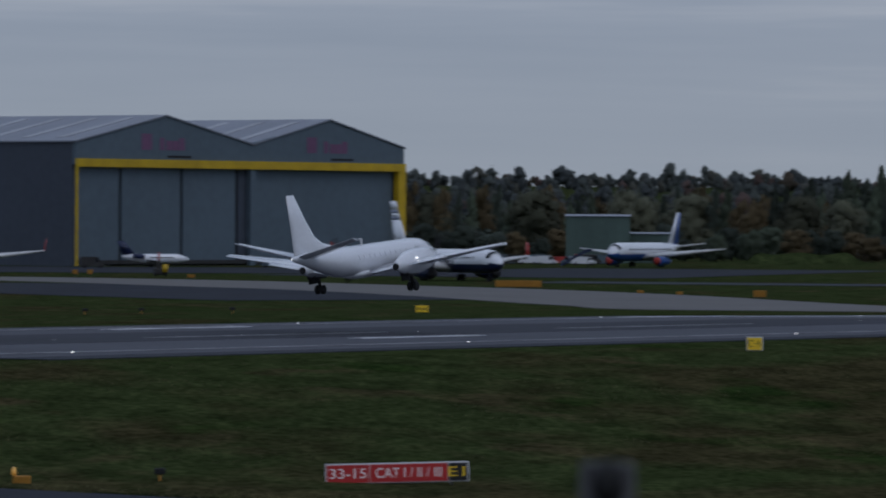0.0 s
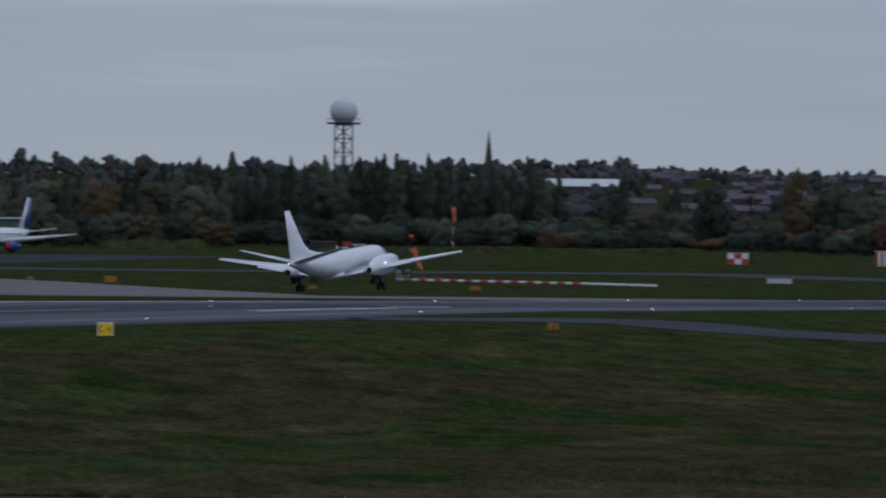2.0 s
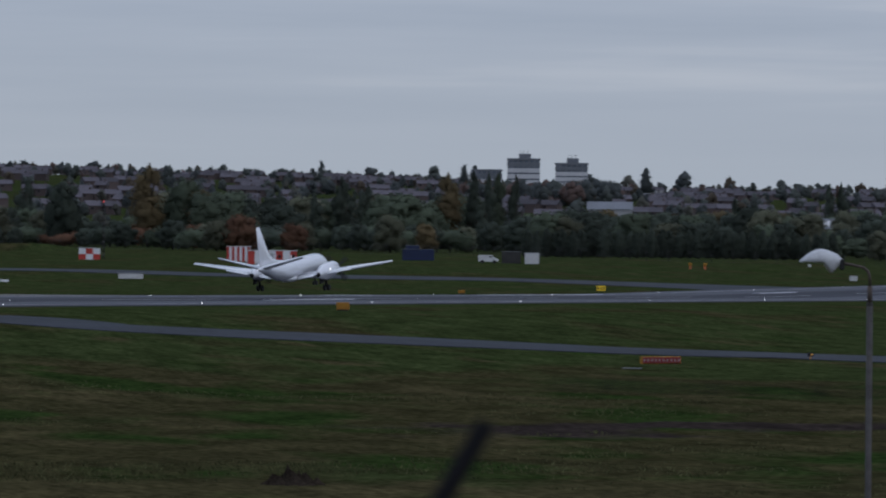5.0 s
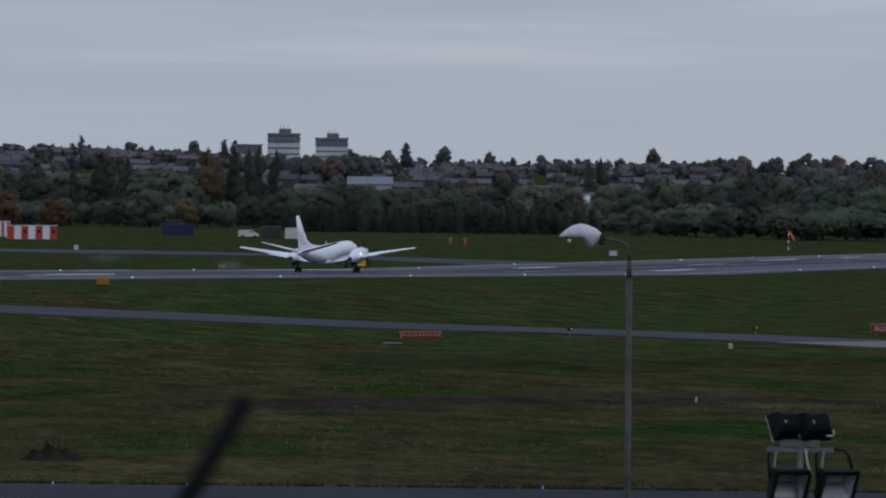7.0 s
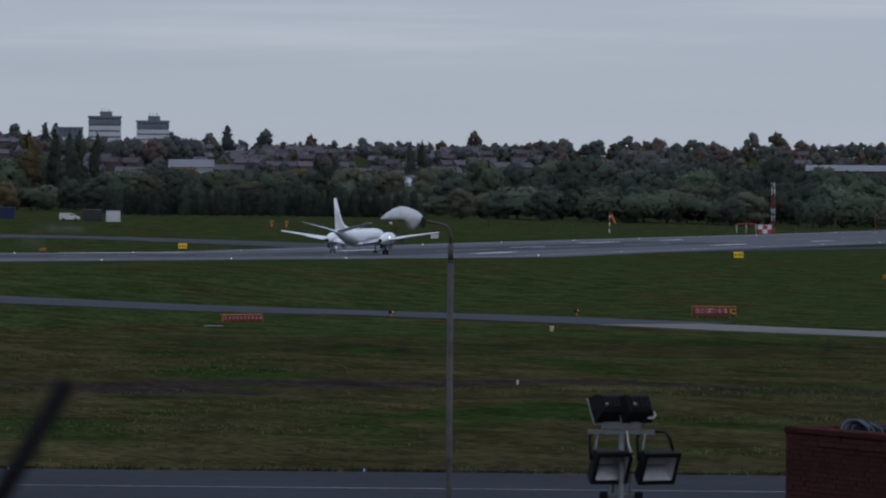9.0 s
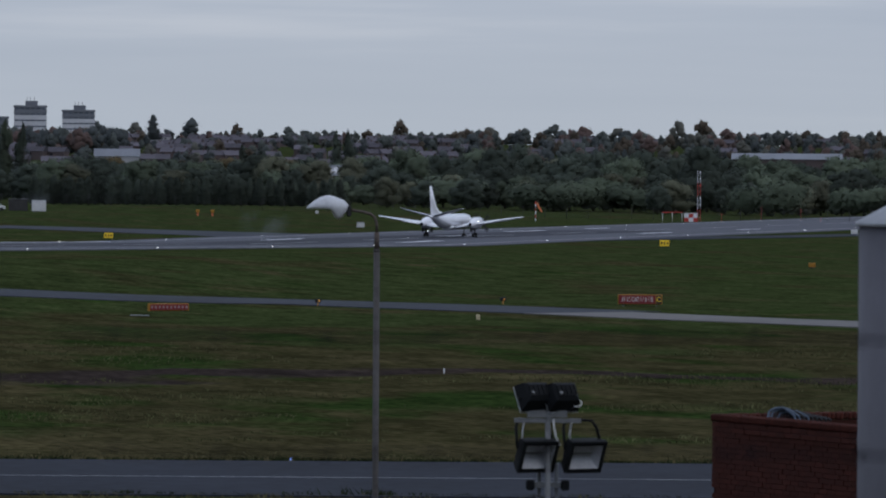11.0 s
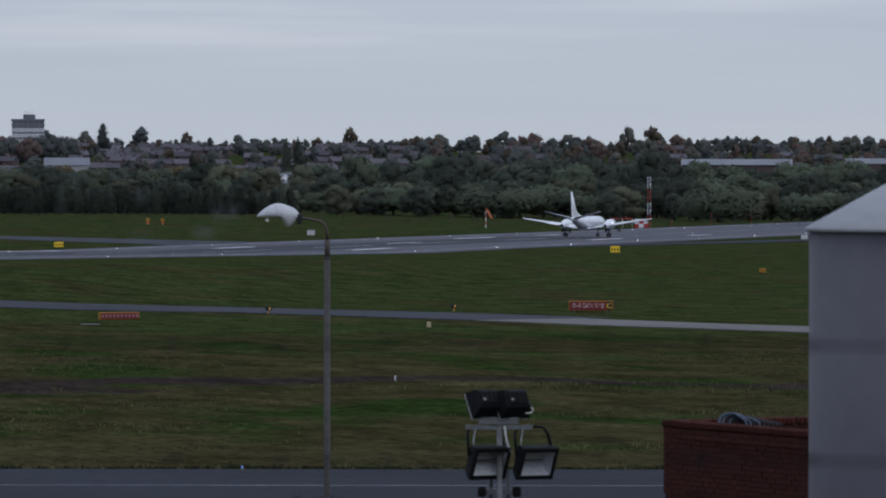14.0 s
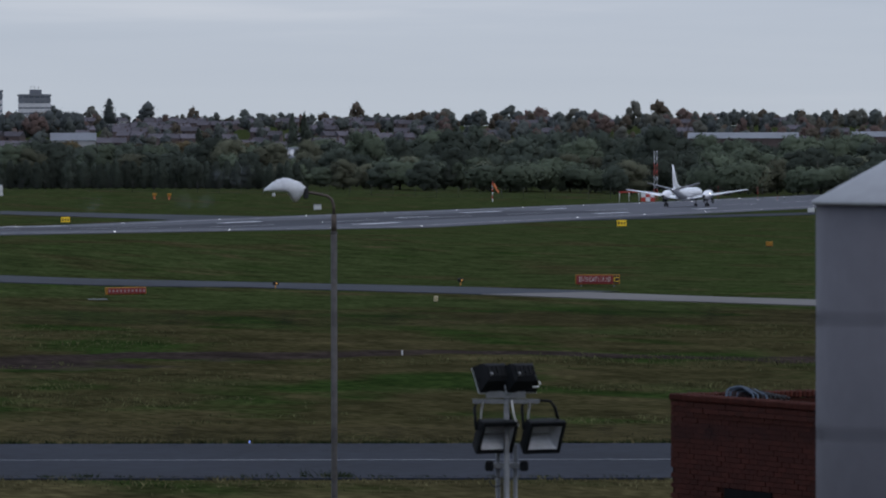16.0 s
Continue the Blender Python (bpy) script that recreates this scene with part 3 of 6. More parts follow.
ROOFLIGHT = mat("grimy_rooflight", (0.30, 0.31, 0.34), 0.5, vary=0.25, scale=0.2)
SIGNFADE = mat("faded_magenta", (0.17, 0.08, 0.15), 0.6, vary=0.15, scale=0.3)
build_hangar()


# ---- woods ----
ICO = [(0.0, 0.0, -1.0), (0.724, -0.526, -0.447), (-0.276, -0.851, -0.447), (-0.894, 0.0, -0.447), (-0.276, 0.851, -0.447), (0.724, 0.526, -0.447), (0.276, -0.851, 0.447), (-0.724, -0.526, 0.447), (-0.724, 0.526, 0.447), (0.276, 0.851, 0.447), (0.894, 0.0, 0.447), (0.0, 0.0, 1.0)]
ICOF = [(0, 2, 1), (0, 3, 2), (0, 4, 3), (0, 5, 4), (0, 1, 5), (1, 2, 6), (2, 3, 7), (3, 4, 8), (4, 5, 9), (5, 1, 10), (1, 6, 10), (2, 7, 6), (3, 8, 7), (4, 9, 8), (5, 10, 9), (6, 7, 11), (7, 8, 11), (8, 9, 11), (9, 10, 11), (10, 6, 11)]


def dense_core(verts, faces, norms, c, lr, lh, rnd, soften):
    """Uneven mass of the closely packed inner leaves of one bough."""
    k = len(verts)
    for p in ICO:
        v = Vector(p)
        g = rnd.uniform(0.55, 0.9)
        verts.append((c[0] + v.x * lr * g, c[1] + v.y * lr * g, c[2] + v.z * lh * g))
        norms.append(soften(v, Vector(verts[-1])))
    faces += [(k + a, k + d, k + b) for a, b, d in ICOF]


def crown_mesh(name, kind, h, r, leaf_mat, n, seed, size=0.55):
    """Crown of many small leaf clumps with an uneven outline and gaps; the trunk is made apart."""
    rnd = random.Random(seed)
    verts, faces, norms = [], [], []
    if kind == "poplar":
        lobes = [(rnd.uniform(-.35, .35) * r, rnd.uniform(-.35, .35) * r, h * (0.08 + 0.86 * (i / 15)), r * (0.75 - 0.55 * abs(i / 15 - 0.42) ** 1.1 - 0.28 * (i / 15) ** 3), h * 0.10) for i in range(16)]
    elif kind == "conifer":
        lobes = [(rnd.uniform(-.15, .15) * r, rnd.uniform(-.15, .15) * r, h * (0.07 + 0.88 * (i / 12)), r * (1.0 - 0.75 * (i / 12) ** 2.2), h * 0.08) for i in range(13)]
    elif kind == "bush":
        lobes = [(rnd.uniform(-.7, .7) * r, rnd.uniform(-.7, .7) * r, h * rnd.uniform(0.3, 0.68), r * rnd.uniform(0.35, 0.6), h * rnd.uniform(.2, .32)) for i in range(12)]
    else:
        lobes = []
        for i in range(46):
            a, u = rnd.uniform(0, 6.283), rnd.uniform(0.1, 1)
            zz = 0.12 + 0.78 * (i + rnd.random()) / 46
            rad = r * 0.74 * math.sqrt(u) * math.sqrt(max(0.05, 1 - ((zz - 0.42) / 0.54) ** 2))
            k = r * rnd.uniform(0.19, 0.34) * (1.15 - 0.4 * abs(zz - 0.45))
            lobes.append((rad * math.cos(a), rad * math.sin(a), h * zz, k, k * rnd.uniform(0.75, 1.0)))
        lobes += [(0, 0, h * zz, r * k, h * 0.22) for zz, k in ((0.3, 0.68), (0.5, 0.7), (0.68, 0.5))]
    per = max(6, n // len(lobes))


    def soften(v, c):
        return tuple((v * 0.35 + Vector((c.x / r, c.y / r, (c.z / h - 0.40) * 1.3))).normalized())
    for lx, ly, lz, lr, lh in lobes:
        dense_core(verts, faces, norms, (lx, ly, lz), lr, lh, rnd, soften)
        for _ in range(per):
            v = Vector((rnd.gauss(0, 1), rnd.gauss(0, 1), rnd.gauss(0, 1))).normalized() * (rnd.uniform(0.70, 1.08) if rnd.random() < 0.8 else rnd.uniform(1.05, 1.26))
            c = Vector((lx + v.x * lr, ly + v.y * lr, lz + v.z * lh))
            if c.z < 0.03 * h:
                continue
            out = (v + Vector((c.x, c.y, 0)) * (0.5 / r) + Vector((rnd.gauss(0, .3), rnd.gauss(0, .3), rnd.gauss(0, .3) + 0.25))).normalized()
            q = out.to_track_quat("Z", "Y").to_matrix() @ Matrix.Rotation(rnd.uniform(0, 6.3), 3, "Z")
            s = size * rnd.uniform(0.6, 1.4)
            soft = tuple((Vector(soften(v.normalized(), c)) + 0.3 * out).normalized())
            k = len(verts)
            for a, b in ((-1, -0.6), (1, -0.5), (0.1, 1.0)):
                verts.append(tuple(c + q @ Vector((a * s, b * s, 0))))
                norms.append(soft)
            faces.append((k, k + 1, k + 2))
    me = bpy.data.meshes.new(name)
    me.from_pydata(verts, [], faces)
    me.polygons.foreach_set("use_smooth", [True] * len(me.polygons))
    me.normals_split_custom_set_from_vertices(norms)
    me.materials.append(leaf_mat)
    return me


def trunk_mesh(h, r, seed, kind):
    rnd = random.Random(seed)
    bm = bmesh.new()
    pts = [(0, 0, -0.4), (rnd.uniform(-.1, .1), rnd.uniform(-.1, .1), h * 0.25), (rnd.uniform(-.25, .25), rnd.uniform(-.25, .25), h * 0.55), (rnd.uniform(-.3, .3), rnd.uniform(-.3, .3), h * 0.82)]
    rad = 0.022 * h
    add_loft(bm, [ring_z(z, x, y, rad * k, 7) for (x, y, z), k in zip(pts, (1.25, 0.9, 0.5, 0.12))])
    for i in range(6):
        a, z0 = rnd.uniform(0, 6.28), h * rnd.uniform(0.25, 0.6)
        L = r * rnd.uniform(0.5, 0.85)
        steep = 0.9 if kind != "poplar" else 2.2
        p = [(0, 0, z0), (L * 0.5 * math.cos(a), L * 0.5 * math.sin(a), z0 + L * 0.4 * steep), (L * math.cos(a), L * math.sin(a), z0 + L * steep)]
        add_loft(bm, [ring_z(q[2], q[0], q[1], rad * k, 5) for q, k in zip(p, (0.45, 0.28, 0.08))])
    me = bpy.data.meshes.new("trunk")
    bm.to_mesh(me)
    bm.free()
    me.materials.append(BARK)
    return me


TREE_KINDS = {}


def tree_kind(key, kind, h, r, leaf, n, size):
    """Two meshes of a kind, for trees of that shape and colour."""
    TREE_KINDS[key] = [(crown_mesh("crown", kind, h, r, LEAF[leaf], n, hash_seed(key) + i, size), trunk_mesh(h, r, hash_seed(key) + 50 + i, kind), h) for i in range(3)]


def hash_seed(key):
    return sum((i + 1) * ord(c) for i, c in enumerate(key))


for key, kind, h, r, leaf, n, size in (
        ("poplar_dark", "poplar", 20, 2.9, "dark", 2587, 0.27), ("poplar_green", "poplar", 18, 3.0, "green", 2587, 0.27), ("poplar_gold", "poplar", 16, 4.2, "gold", 2833, 0.28),
        ("round_dark", "round", 12, 5.6, "dark", 3203, 0.29), ("round_green", "round", 12, 5.8, "green", 3203, 0.29), ("round_olive", "round", 12, 5.6, "olive", 3203, 0.29),
        ("round_gold", "round", 12, 5.2, "gold", 2956, 0.28), ("round_rust", "round", 9, 5.0, "rust", 2833, 0.26), ("conifer", "conifer", 11, 2.2, "dark", 1478, 0.24),
        ("bush_dark", "bush", 5, 4.2, "dark", 1355, 0.26), ("bush_green", "bush", 5, 4.4, "green", 1355, 0.26), ("bush_olive", "bush", 4.5, 4.4, "olive", 1355, 0.26), ("bush_rust", "bush", 5, 4.4, "rust", 1355, 0.26)):
    tree_kind(key, kind, h, r, leaf, n, size)

TREE_WORDS = {"poplar_dark": ("tall dark green poplar in a row by the airfield fence", "tall poplar row"), "poplar_green": ("tall green poplar in the tree belt", "poplars"), "poplar_gold": ("broad poplar with yellowing autumn leaves", "yellow poplars"),
              "round_dark": ("dark green broadleaved tree in the belt", "belt trees"), "round_green": ("dull green broadleaved tree in the belt", "belt trees"), "round_olive": ("olive green autumn tree in the belt", "belt trees"),
              "round_gold": ("yellow-brown autumn tree in the belt", "autumn trees"), "round_rust": ("rust-red autumn tree in the belt", "autumn trees"), "conifer": ("dark clipped conifer in a long screen", "conifer screen"),
              "bush_dark": ("dark scrub bush at the field edge", "scrub"), "bush_green": ("green scrub bush at the field edge", "scrub"), "bush_olive": ("olive scrub bush at the field edge", "scrub"), "bush_rust": ("rust-red autumn bush at the field edge", "scrub")}
tree_rnd = random.Random(7)


def tree(key, az, d, height, wide=1.0):
    crown, trunk, h0 = tree_rnd.choice(TREE_KINDS[key])
    x, y = polar(az, d)
    k = height / h0
    ob = thing({"bush": "bush", "popl": "poplar_tree", "coni": "conifer_tree"}.get(key[:4], "tree"), pose(x, y, ground_z(x, y), 0, 0, tree_rnd.uniform(0, 360)) @ Matrix.Diagonal((k * wide, k * wide, k, 1)), TREE_WORDS[key][0], "bush" if key.startswith("bush") else "tree", TREE_WORDS[key][1])
    shared("trunk", trunk, ob, Matrix())
    shared("crown", crown, ob, Matrix())


def height_for(d, top):
    """Tree height at distance d for a top that stands so many ten-thousandths above eye level."""
    return EYE + d * top / 1e4


def belt(az0, az1, step, d, dj, top, tj, keys, wide=1.0):
    a = az0
    while a < az1:
        dd = d + tree_rnd.uniform(-dj, dj)
        tp = top + tree_rnd.uniform(-tj, tj)
        x, y = polar(a, dd)
        if 16.84 < a < 17.13 and dd < 1400 and top > -30:
            a += 0.1
            continue
        tree(tree_rnd.choice(keys), a, dd, max(2.5, height_for(dd, tp) - ground_z(x, y)), wide * tree_rnd.uniform(0.85, 1.2))
        a += step * tree_rnd.uniform(0.7, 1.3)


# behind the apron
belt(-1.4, 4.6, 0.125, 1540, 50, 50, 16, ["poplar_gold", "poplar_green", "poplar_dark", "poplar_green", "round_olive", "poplar_dark", "poplar_gold"], 1.0)
belt(-1.4, 4.4, 0.20, 1410, 30, -14, 14, ["round_dark", "round_green", "bush_dark", "round_dark", "round_dark", "round_gold"], 1.25)
# tall poplar row
belt(3.7, 7.75, 0.145, 1570, 25, 80, 17, ["poplar_dark", "poplar_dark", "poplar_green", "poplar_dark"], 1.0)
belt(3.8, 7.75, 0.16, 1600, 20, 40, 20, ["poplar_dark", "round_dark"], 1.1)
belt(4.2, 8.2, 0.20, 1490, 20, -12, 12, ["round_dark", "bush_dark", "round_dark", "round_green"], 1.3)
tree("poplar_dark", 8.35, 1560, 19, 1.3)
tree("poplar_dark", 8.9, 1540, 17, 1.6)
# mixed middle
belt(7.7, 10.7, 0.19, 1500, 40, -4, 18, ["round_dark", "round_green", "round_dark", "round_olive", "round_dark"], 1.3)
belt(7.6, 10.9, 0.19, 1420, 25, -32, 9, ["bush_dark", "round_dark", "round_rust", "bush_green", "round_dark", "bush_rust"], 1.2)
belt(10.3, 13.6, 0.16, 1470, 50, 26, 14, ["round_green", "poplar_green", "round_dark", "poplar_dark", "round_dark", "round_green", "round_olive"], 1.35)
for az, key, top, wide in ((9.30, "round_dark", 52, 0.75), (10.15, "poplar_gold", 74, 1.05), (10.56, "round_green", 56, 0.8), (10.65, "round_gold", 40, 0.9), (12.10, "poplar_dark", 55, 1.3), (12.35, "poplar_dark", 44, 1.3), (13.18, "poplar_gold", 63, 0.95), (13.44, "poplar_dark", 66, 1.05), (13.62, "poplar_dark", 64, 0.95), (13.70, "poplar_green", 66, 0.95), (13.86, "poplar_dark", 60, 0.85),
                           (18.90, "round_dark", 36, 0.62), (17.05, "poplar_dark", 50, 1.0), (17.18, "poplar_dark", 52, 1.0), (16.1, "poplar_dark", 25, 1.1)):
    dist = 1440 if az < 14 else 1480
    tree(key, az, dist, EYE - 1 + dist * top / 1e4, wide)
for az, key, h in ((11.10, "round_rust", 8.5), (10.85, "round_olive", 7.5), (11.62, "round_rust", 6.5), (12.60, "round_olive", 9.0), (12.95, "round_gold", 7.0)):
    tree(key, az, 1300, h, 1.15)
belt(10.4, 14.4, 0.17, 1345, 20, -24, 10, ["round_dark", "bush_green", "round_dark", "round_olive", "bush_dark"], 1.25)
# conifer screen and wood beyond
tree("round_dark", 20.74, 1350, EYE - 1 + 1350 * 0.0043, 0.88)
for az, d, h in ((16.80, 1335, 7.0), (16.90, 1342, 6.0), (17.00, 1330, 6.2), (17.10, 1340, 6.6), (17.2, 1335, 8.0)):
    tree("round_olive" if az > 17 else "round_green", az, d, h, 1.5)
belt(14.0, 17.1, 0.088, 1215, 4, -31, 3, ["conifer"], 1.45)
belt(14.0, 17.6, 0.20, 1330, 50, 6, 9, ["round_green", "round_dark", "round_olive", "round_dark", "round_green"], 1.2)
for a0, a1, top in ((17.6, 20.9, 16), (20.95, 22.2, 8), (22.3, 25.0, 12)):
    belt(a0, a1, 0.20, 1390, 40, top, 12 if top > 0 else 5, ["round_dark", "round_green", "round_dark"], 1.15)
belt(14.0, 25.0, 0.22, 1300, 30, -14, 10, ["round_green", "round_dark", "round_olive", "round_dark"], 1.35)
belt(16.5, 25.0, 0.21, 1250, 20, -31, 9, ["round_green", "bush_green", "round_dark", "round_olive"], 1.3)
belt(14.4, 25.0, 0.22, 1490, 60, 2, 10, ["round_green", "round_dark", "round_olive", "round_dark", "round_gold", "round_green"], 1.35)


# ---- runway markings and lights ----
def marking(s0, s1, p, w, parent, m=None):
    n = max(1, int((s1 - s0) / 9))
    rings = []
    for i in range(n + 1):
        s = s0 + (s1 - s0) * i / n
        row = []
        for o in (-w / 2, w / 2):
            x, y = runway_xy(s, p + o)
            row.append((x, y, ground_z(x, y) + 0.105))
        rings.append([(row[0][0], row[0][1], row[0][2] - 0.03), *row, (row[1][0], row[1][1], row[1][2] - 0.03)])
    part("marking", loft(rings, cap=False, closed=False, smooth_faces=False), m or MARKING, parent, "worn white runway marking")


def build_markings():
    rw = bpy.data.objects["runway"]
    for p in (206.2, 250.2):
        marking(-480, 1600, p, 0.7, rw, FAINTLINE)
    for s0, s1, p, w in ((255, 296, 240, 2.6), (309, 324, 217.5, 3.0), (320, 337, 247.0, 3.0), (381, 404, 216.5, 3.0), (396, 452, 251.5, 3.2), (412, 422, 221, 2.6),
                         (529, 552, 223.5, 2.4), (546, 564, 228, 1.2), (613, 628, 252, 2.6), (666, 711, 252, 2.6), (740, 757, 239.5, 3.2), (731, 751, 217.4, 3.2), (800, 818, 232.2, 1.2), (868, 891, 240.5, 2.6), (860, 880, 216.5, 2.6), (923, 937, 241.5, 2.4), (930, 945, 217, 2.4)):
        marking(s0, s1, p, w * 0.35, rw)
    for i in range(-8, 26):
        marking(300 + 50 * i, 328 + 50 * i, 228.2, 0.4, rw, FAINTLINE)


build_markings()


def build_taxiway_line():
    """Faint centre line on the near taxiway, with a few worn lengths."""
    tw = bpy.data.objects["taxiway_near"]
    a, b = Vector((-150, 247.9)), Vector((330, 85.9))
    along = (b - a).normalized()
    side = Vector((-along.y, along.x))
    for o, w, s0, s1 in ((0.0, 0.05, 0, 500), (7.9, 0.14, 430, 436), (8.0, 0.14, 408, 411)):
        rings = []
        for i in range(41):
            c = a + along * (s0 + (s1 - s0) * i / 40) + side * o
            p, q = c - side * w, c + side * w
            z = ground_z(c.x, c.y)
            rings.append([(p.x, p.y, z + 0.055), (p.x, p.y, z + 0.068), (q.x, q.y, z + 0.068), (q.x, q.y, z + 0.055)])
        part("marking", loft(rings, cap=False, closed=False, smooth_faces=False), FAINTLINE, tw, "faint white taxiway line")


build_taxiway_line()


def build_edge_lights():
    bm = bmesh.new()
    add_loft(bm, [ring_z(0, 0, 0, 0.17, 10), ring_z(0.10, 0, 0, 0.14, 10)])
    base = bpy.data.meshes.new("fixture")
    bm.to_mesh(base)
    bm.free()
    base.materials.append(STEEL)
    bm = bmesh.new()
    add_loft(bm, [ring_z(0.10, 0, 0, 0.12, 10), ring_z(0.24, 0, 0, 0.13, 10), ring_z(0.30, 0, 0, 0.05, 10)])
    lens = bpy.data.meshes.new("lens")
    bm.to_mesh(lens)
    bm.free()
    lens.materials.append(LAMPWHITE)
    for p, s0, ds, n in ((204.9, 345.7 - 41.6 * 5, 41.55, 22), (251.6, 435.3 - 42.65 * 6, 42.65, 24)):
        for i in range(n):
            x, y = runway_xy(s0 + ds * i, p)
            th = thing("runway_edge_light", pose(x, y, ground_z(x, y) + 0.06) @ Matrix.Scale(0.38, 4), "small lit white runway edge light", "runway light", "runway edge lights")
            shared("fixture", base, th, Matrix())
            shared("lens", lens, th, Matrix())
    for i in range(40):
        x, y = runway_xy(270 + 21 * i, 228.9)
        th = thing("centreline_light", pose(x, y, ground_z(x, y) + 0.04) @ Matrix.Scale(0.2, 4), "tiny flush white runway centreline light", "runway light", "runway centreline lights")
        shared("fixture", base, th, Matrix())
        shared("lens", lens, th, Matrix())
    blue = bpy.data.meshes.new("lens")
    bm = bmesh.new()
    add_loft(bm, [ring_z(0.10, 0, 0, 0.06, 8), ring_z(0.30, 0, 0, 0.06, 8), ring_z(0.34, 0, 0, 0.03, 8)])
    bm.to_mesh(blue)
    bm.free()
    blue.materials.append(mat("lit_blue_lens", (0.1, 0.2, 0.8), 0.3, emit=(0.25, 0.4, 1.0, 0.6)))
    for az, d in ((9.24, 201.2), (10.45, 200.0), (11.64, 199), (13.0, 198.6), (16.6, 198.4), (5.6, 205.2)):
        x, y = polar(az, d - 1.2)
        th = thing("taxiway_edge_light", pose(x, y, ground_z(x, y) + 0.05) @ Matrix.Scale(0.36, 4), "small blue taxiway edge light", "taxiway light", "taxiway edge lights")
        shared("fixture", base, th, Matrix())
        shared("lens", blue, th, Matrix())


build_edge_lights()


# ---- signs ----
def words(text, size, material, parent, m, label="", fit=0.0):
    cu = bpy.data.curves.new("lettering", "FONT")
    cu.body, cu.size, cu.align_x, cu.align_y, cu.extrude = text, size, "CENTER", "CENTER", 0.004
    tmp = bpy.data.objects.new("lettering_source", cu)
    me = bpy.data.meshes.new_from_object(tmp)
    bpy.data.objects.remove(tmp)
    me.materials.clear()
    me.materials.append(material)
    if fit:
        xs = [v.co.x for v in me.vertices]
        k = fit / (max(xs) - min(xs))
        for v in me.vertices:
            v.co.x *= k
    ob = shared("lettering", me, parent, m)
    if label:
        ob["label"] = label
    return ob


def facing(az, d, lift=0.0, turn=0.0):
    """A pose at that place whose local -y side faces the viewing deck."""
    x, y = polar(az, d)
    return pose(x, y, ground_z(x, y) + lift, 0, 0, -az + turn)


SIGNDULL = mat("unlit_sign_red", (0.17, 0.012, 0.014), 0.5, vary=0.15)
SIGNCREAM = mat("cream_paint", (0.42, 0.36, 0.22), 0.6, vary=0.2)
FADEDLETTER = mat("faded_sign_lettering", (0.26, 0.17, 0.17), 0.6, vary=0.2)


def guidance_sign(az, d, panels, height, leg, label, turn=0.0, end=None):
    """Airfield sign on short legs: panels of (width, material, text, text material)."""
    th = thing("airfield_sign", facing(az, d, 0, turn), label, "sign", "airfield guidance signs")
    W = sum(p[0] for p in panels)
    x = -W / 2
    part("housing", box(-W / 2 - 0.05, W / 2 + 0.05, 0.0, 0.28, leg - 0.05, leg + height + 0.05, 0.02), end or OFFWHITE, th)
    for k in (-1, 1):
        part("leg", tube([(k * W * 0.38, 0.14, -0.2), (k * W * 0.38, 0.14, leg)], 0.05), STEEL, th)
    for w, m, text, tm in panels:
        pn = part("panel", box(x + 0.02, x + w - 0.02, -0.03, -0.004, leg, leg + height, 0.008), m, th)
        if text == "bars":
            k = max(2, int(w / 0.3))
            for i in range(k):
                u = x + w * (i + 0.5) / k
                part("lettering_bar", box(u - w * 0.26 / k, u + w * 0.26 / k, -0.042, -0.032, leg + height * 0.28, leg + height * 0.74), tm, pn)
        elif text:
            words(text, height * 0.80, tm, pn, Matrix.Translation((x + w / 2, -0.036, leg + height * 0.49)) @ Matrix.Rotation(radians(90), 4, "X"), "", w * 0.84)
        x += w
    return th


hold_sign = guidance_sign(-0.45, 224.5, [(1.72, SIGNRED, "33-15", SIGNWHITE), (3.12, SIGNRED, "CAT I / II / III", SIGNWHITE), (0.78, SIGNBLACK, "E1", SIGNYELLOW)], 0.70, 0.10, "red and black lit runway holding sign by the near taxiway")
hold_sign.matrix_basis = hold_sign.matrix_basis @ pose(0, 0, -0.02, 0, -1.6, 0)
guidance_sign(20.13, 416.5, [(2.75, SIGNDULL, "33-15 CAT I / II / III", OFFWHITE), (0.42, SIGNBLACK, "C", SIGNYELLOW)], 0.62, 0.2, "red runway holding sign beside the crossing taxiway", end=DULLYELLOW)
guidance_sign(15.36, 392.5, [(3.0, SIGNDULL, "bars", FADEDLETTER)], 0.40, 0.08, "red holding sign with unreadable letters in the grass", 28, end=DULLYELLOW)
guidance_sign(22.75, 424.0, [(1.6, SIGNDULL, "bars", OFFWHITE)], 0.7, 0.15, "red holding sign beside the crossing taxiway", end=DULLYELLOW)
guidance_sign(3.16, 354.5, [(0.92, SIGNYELLOW, "C\u2192", SIGNBLACK)], 0.76, 0.06, "yellow taxiway direction sign with a black letter", end=OFFWHITE)
guidance_sign(-0.21, 501, [(1.0, SIGNYELLOW, "bars", SIGNBLACK)], 0.5, 0.1, "small yellow taxiway sign in the grass", end=SIGNYELLOW)
guidance_sign(14.744, 792, [(1.15, SIGNYELLOW, "bars", SIGNBLACK)], 0.62, 0.1, "yellow taxiway sign beyond the runway", end=SIGNYELLOW)
guidance_sign(20.375, 744, [(1.15, SIGNYELLOW, "bars", SIGNBLACK)], 0.7, 0.1, "yellow taxiway sign beside the runway", end=SIGNYELLOW)
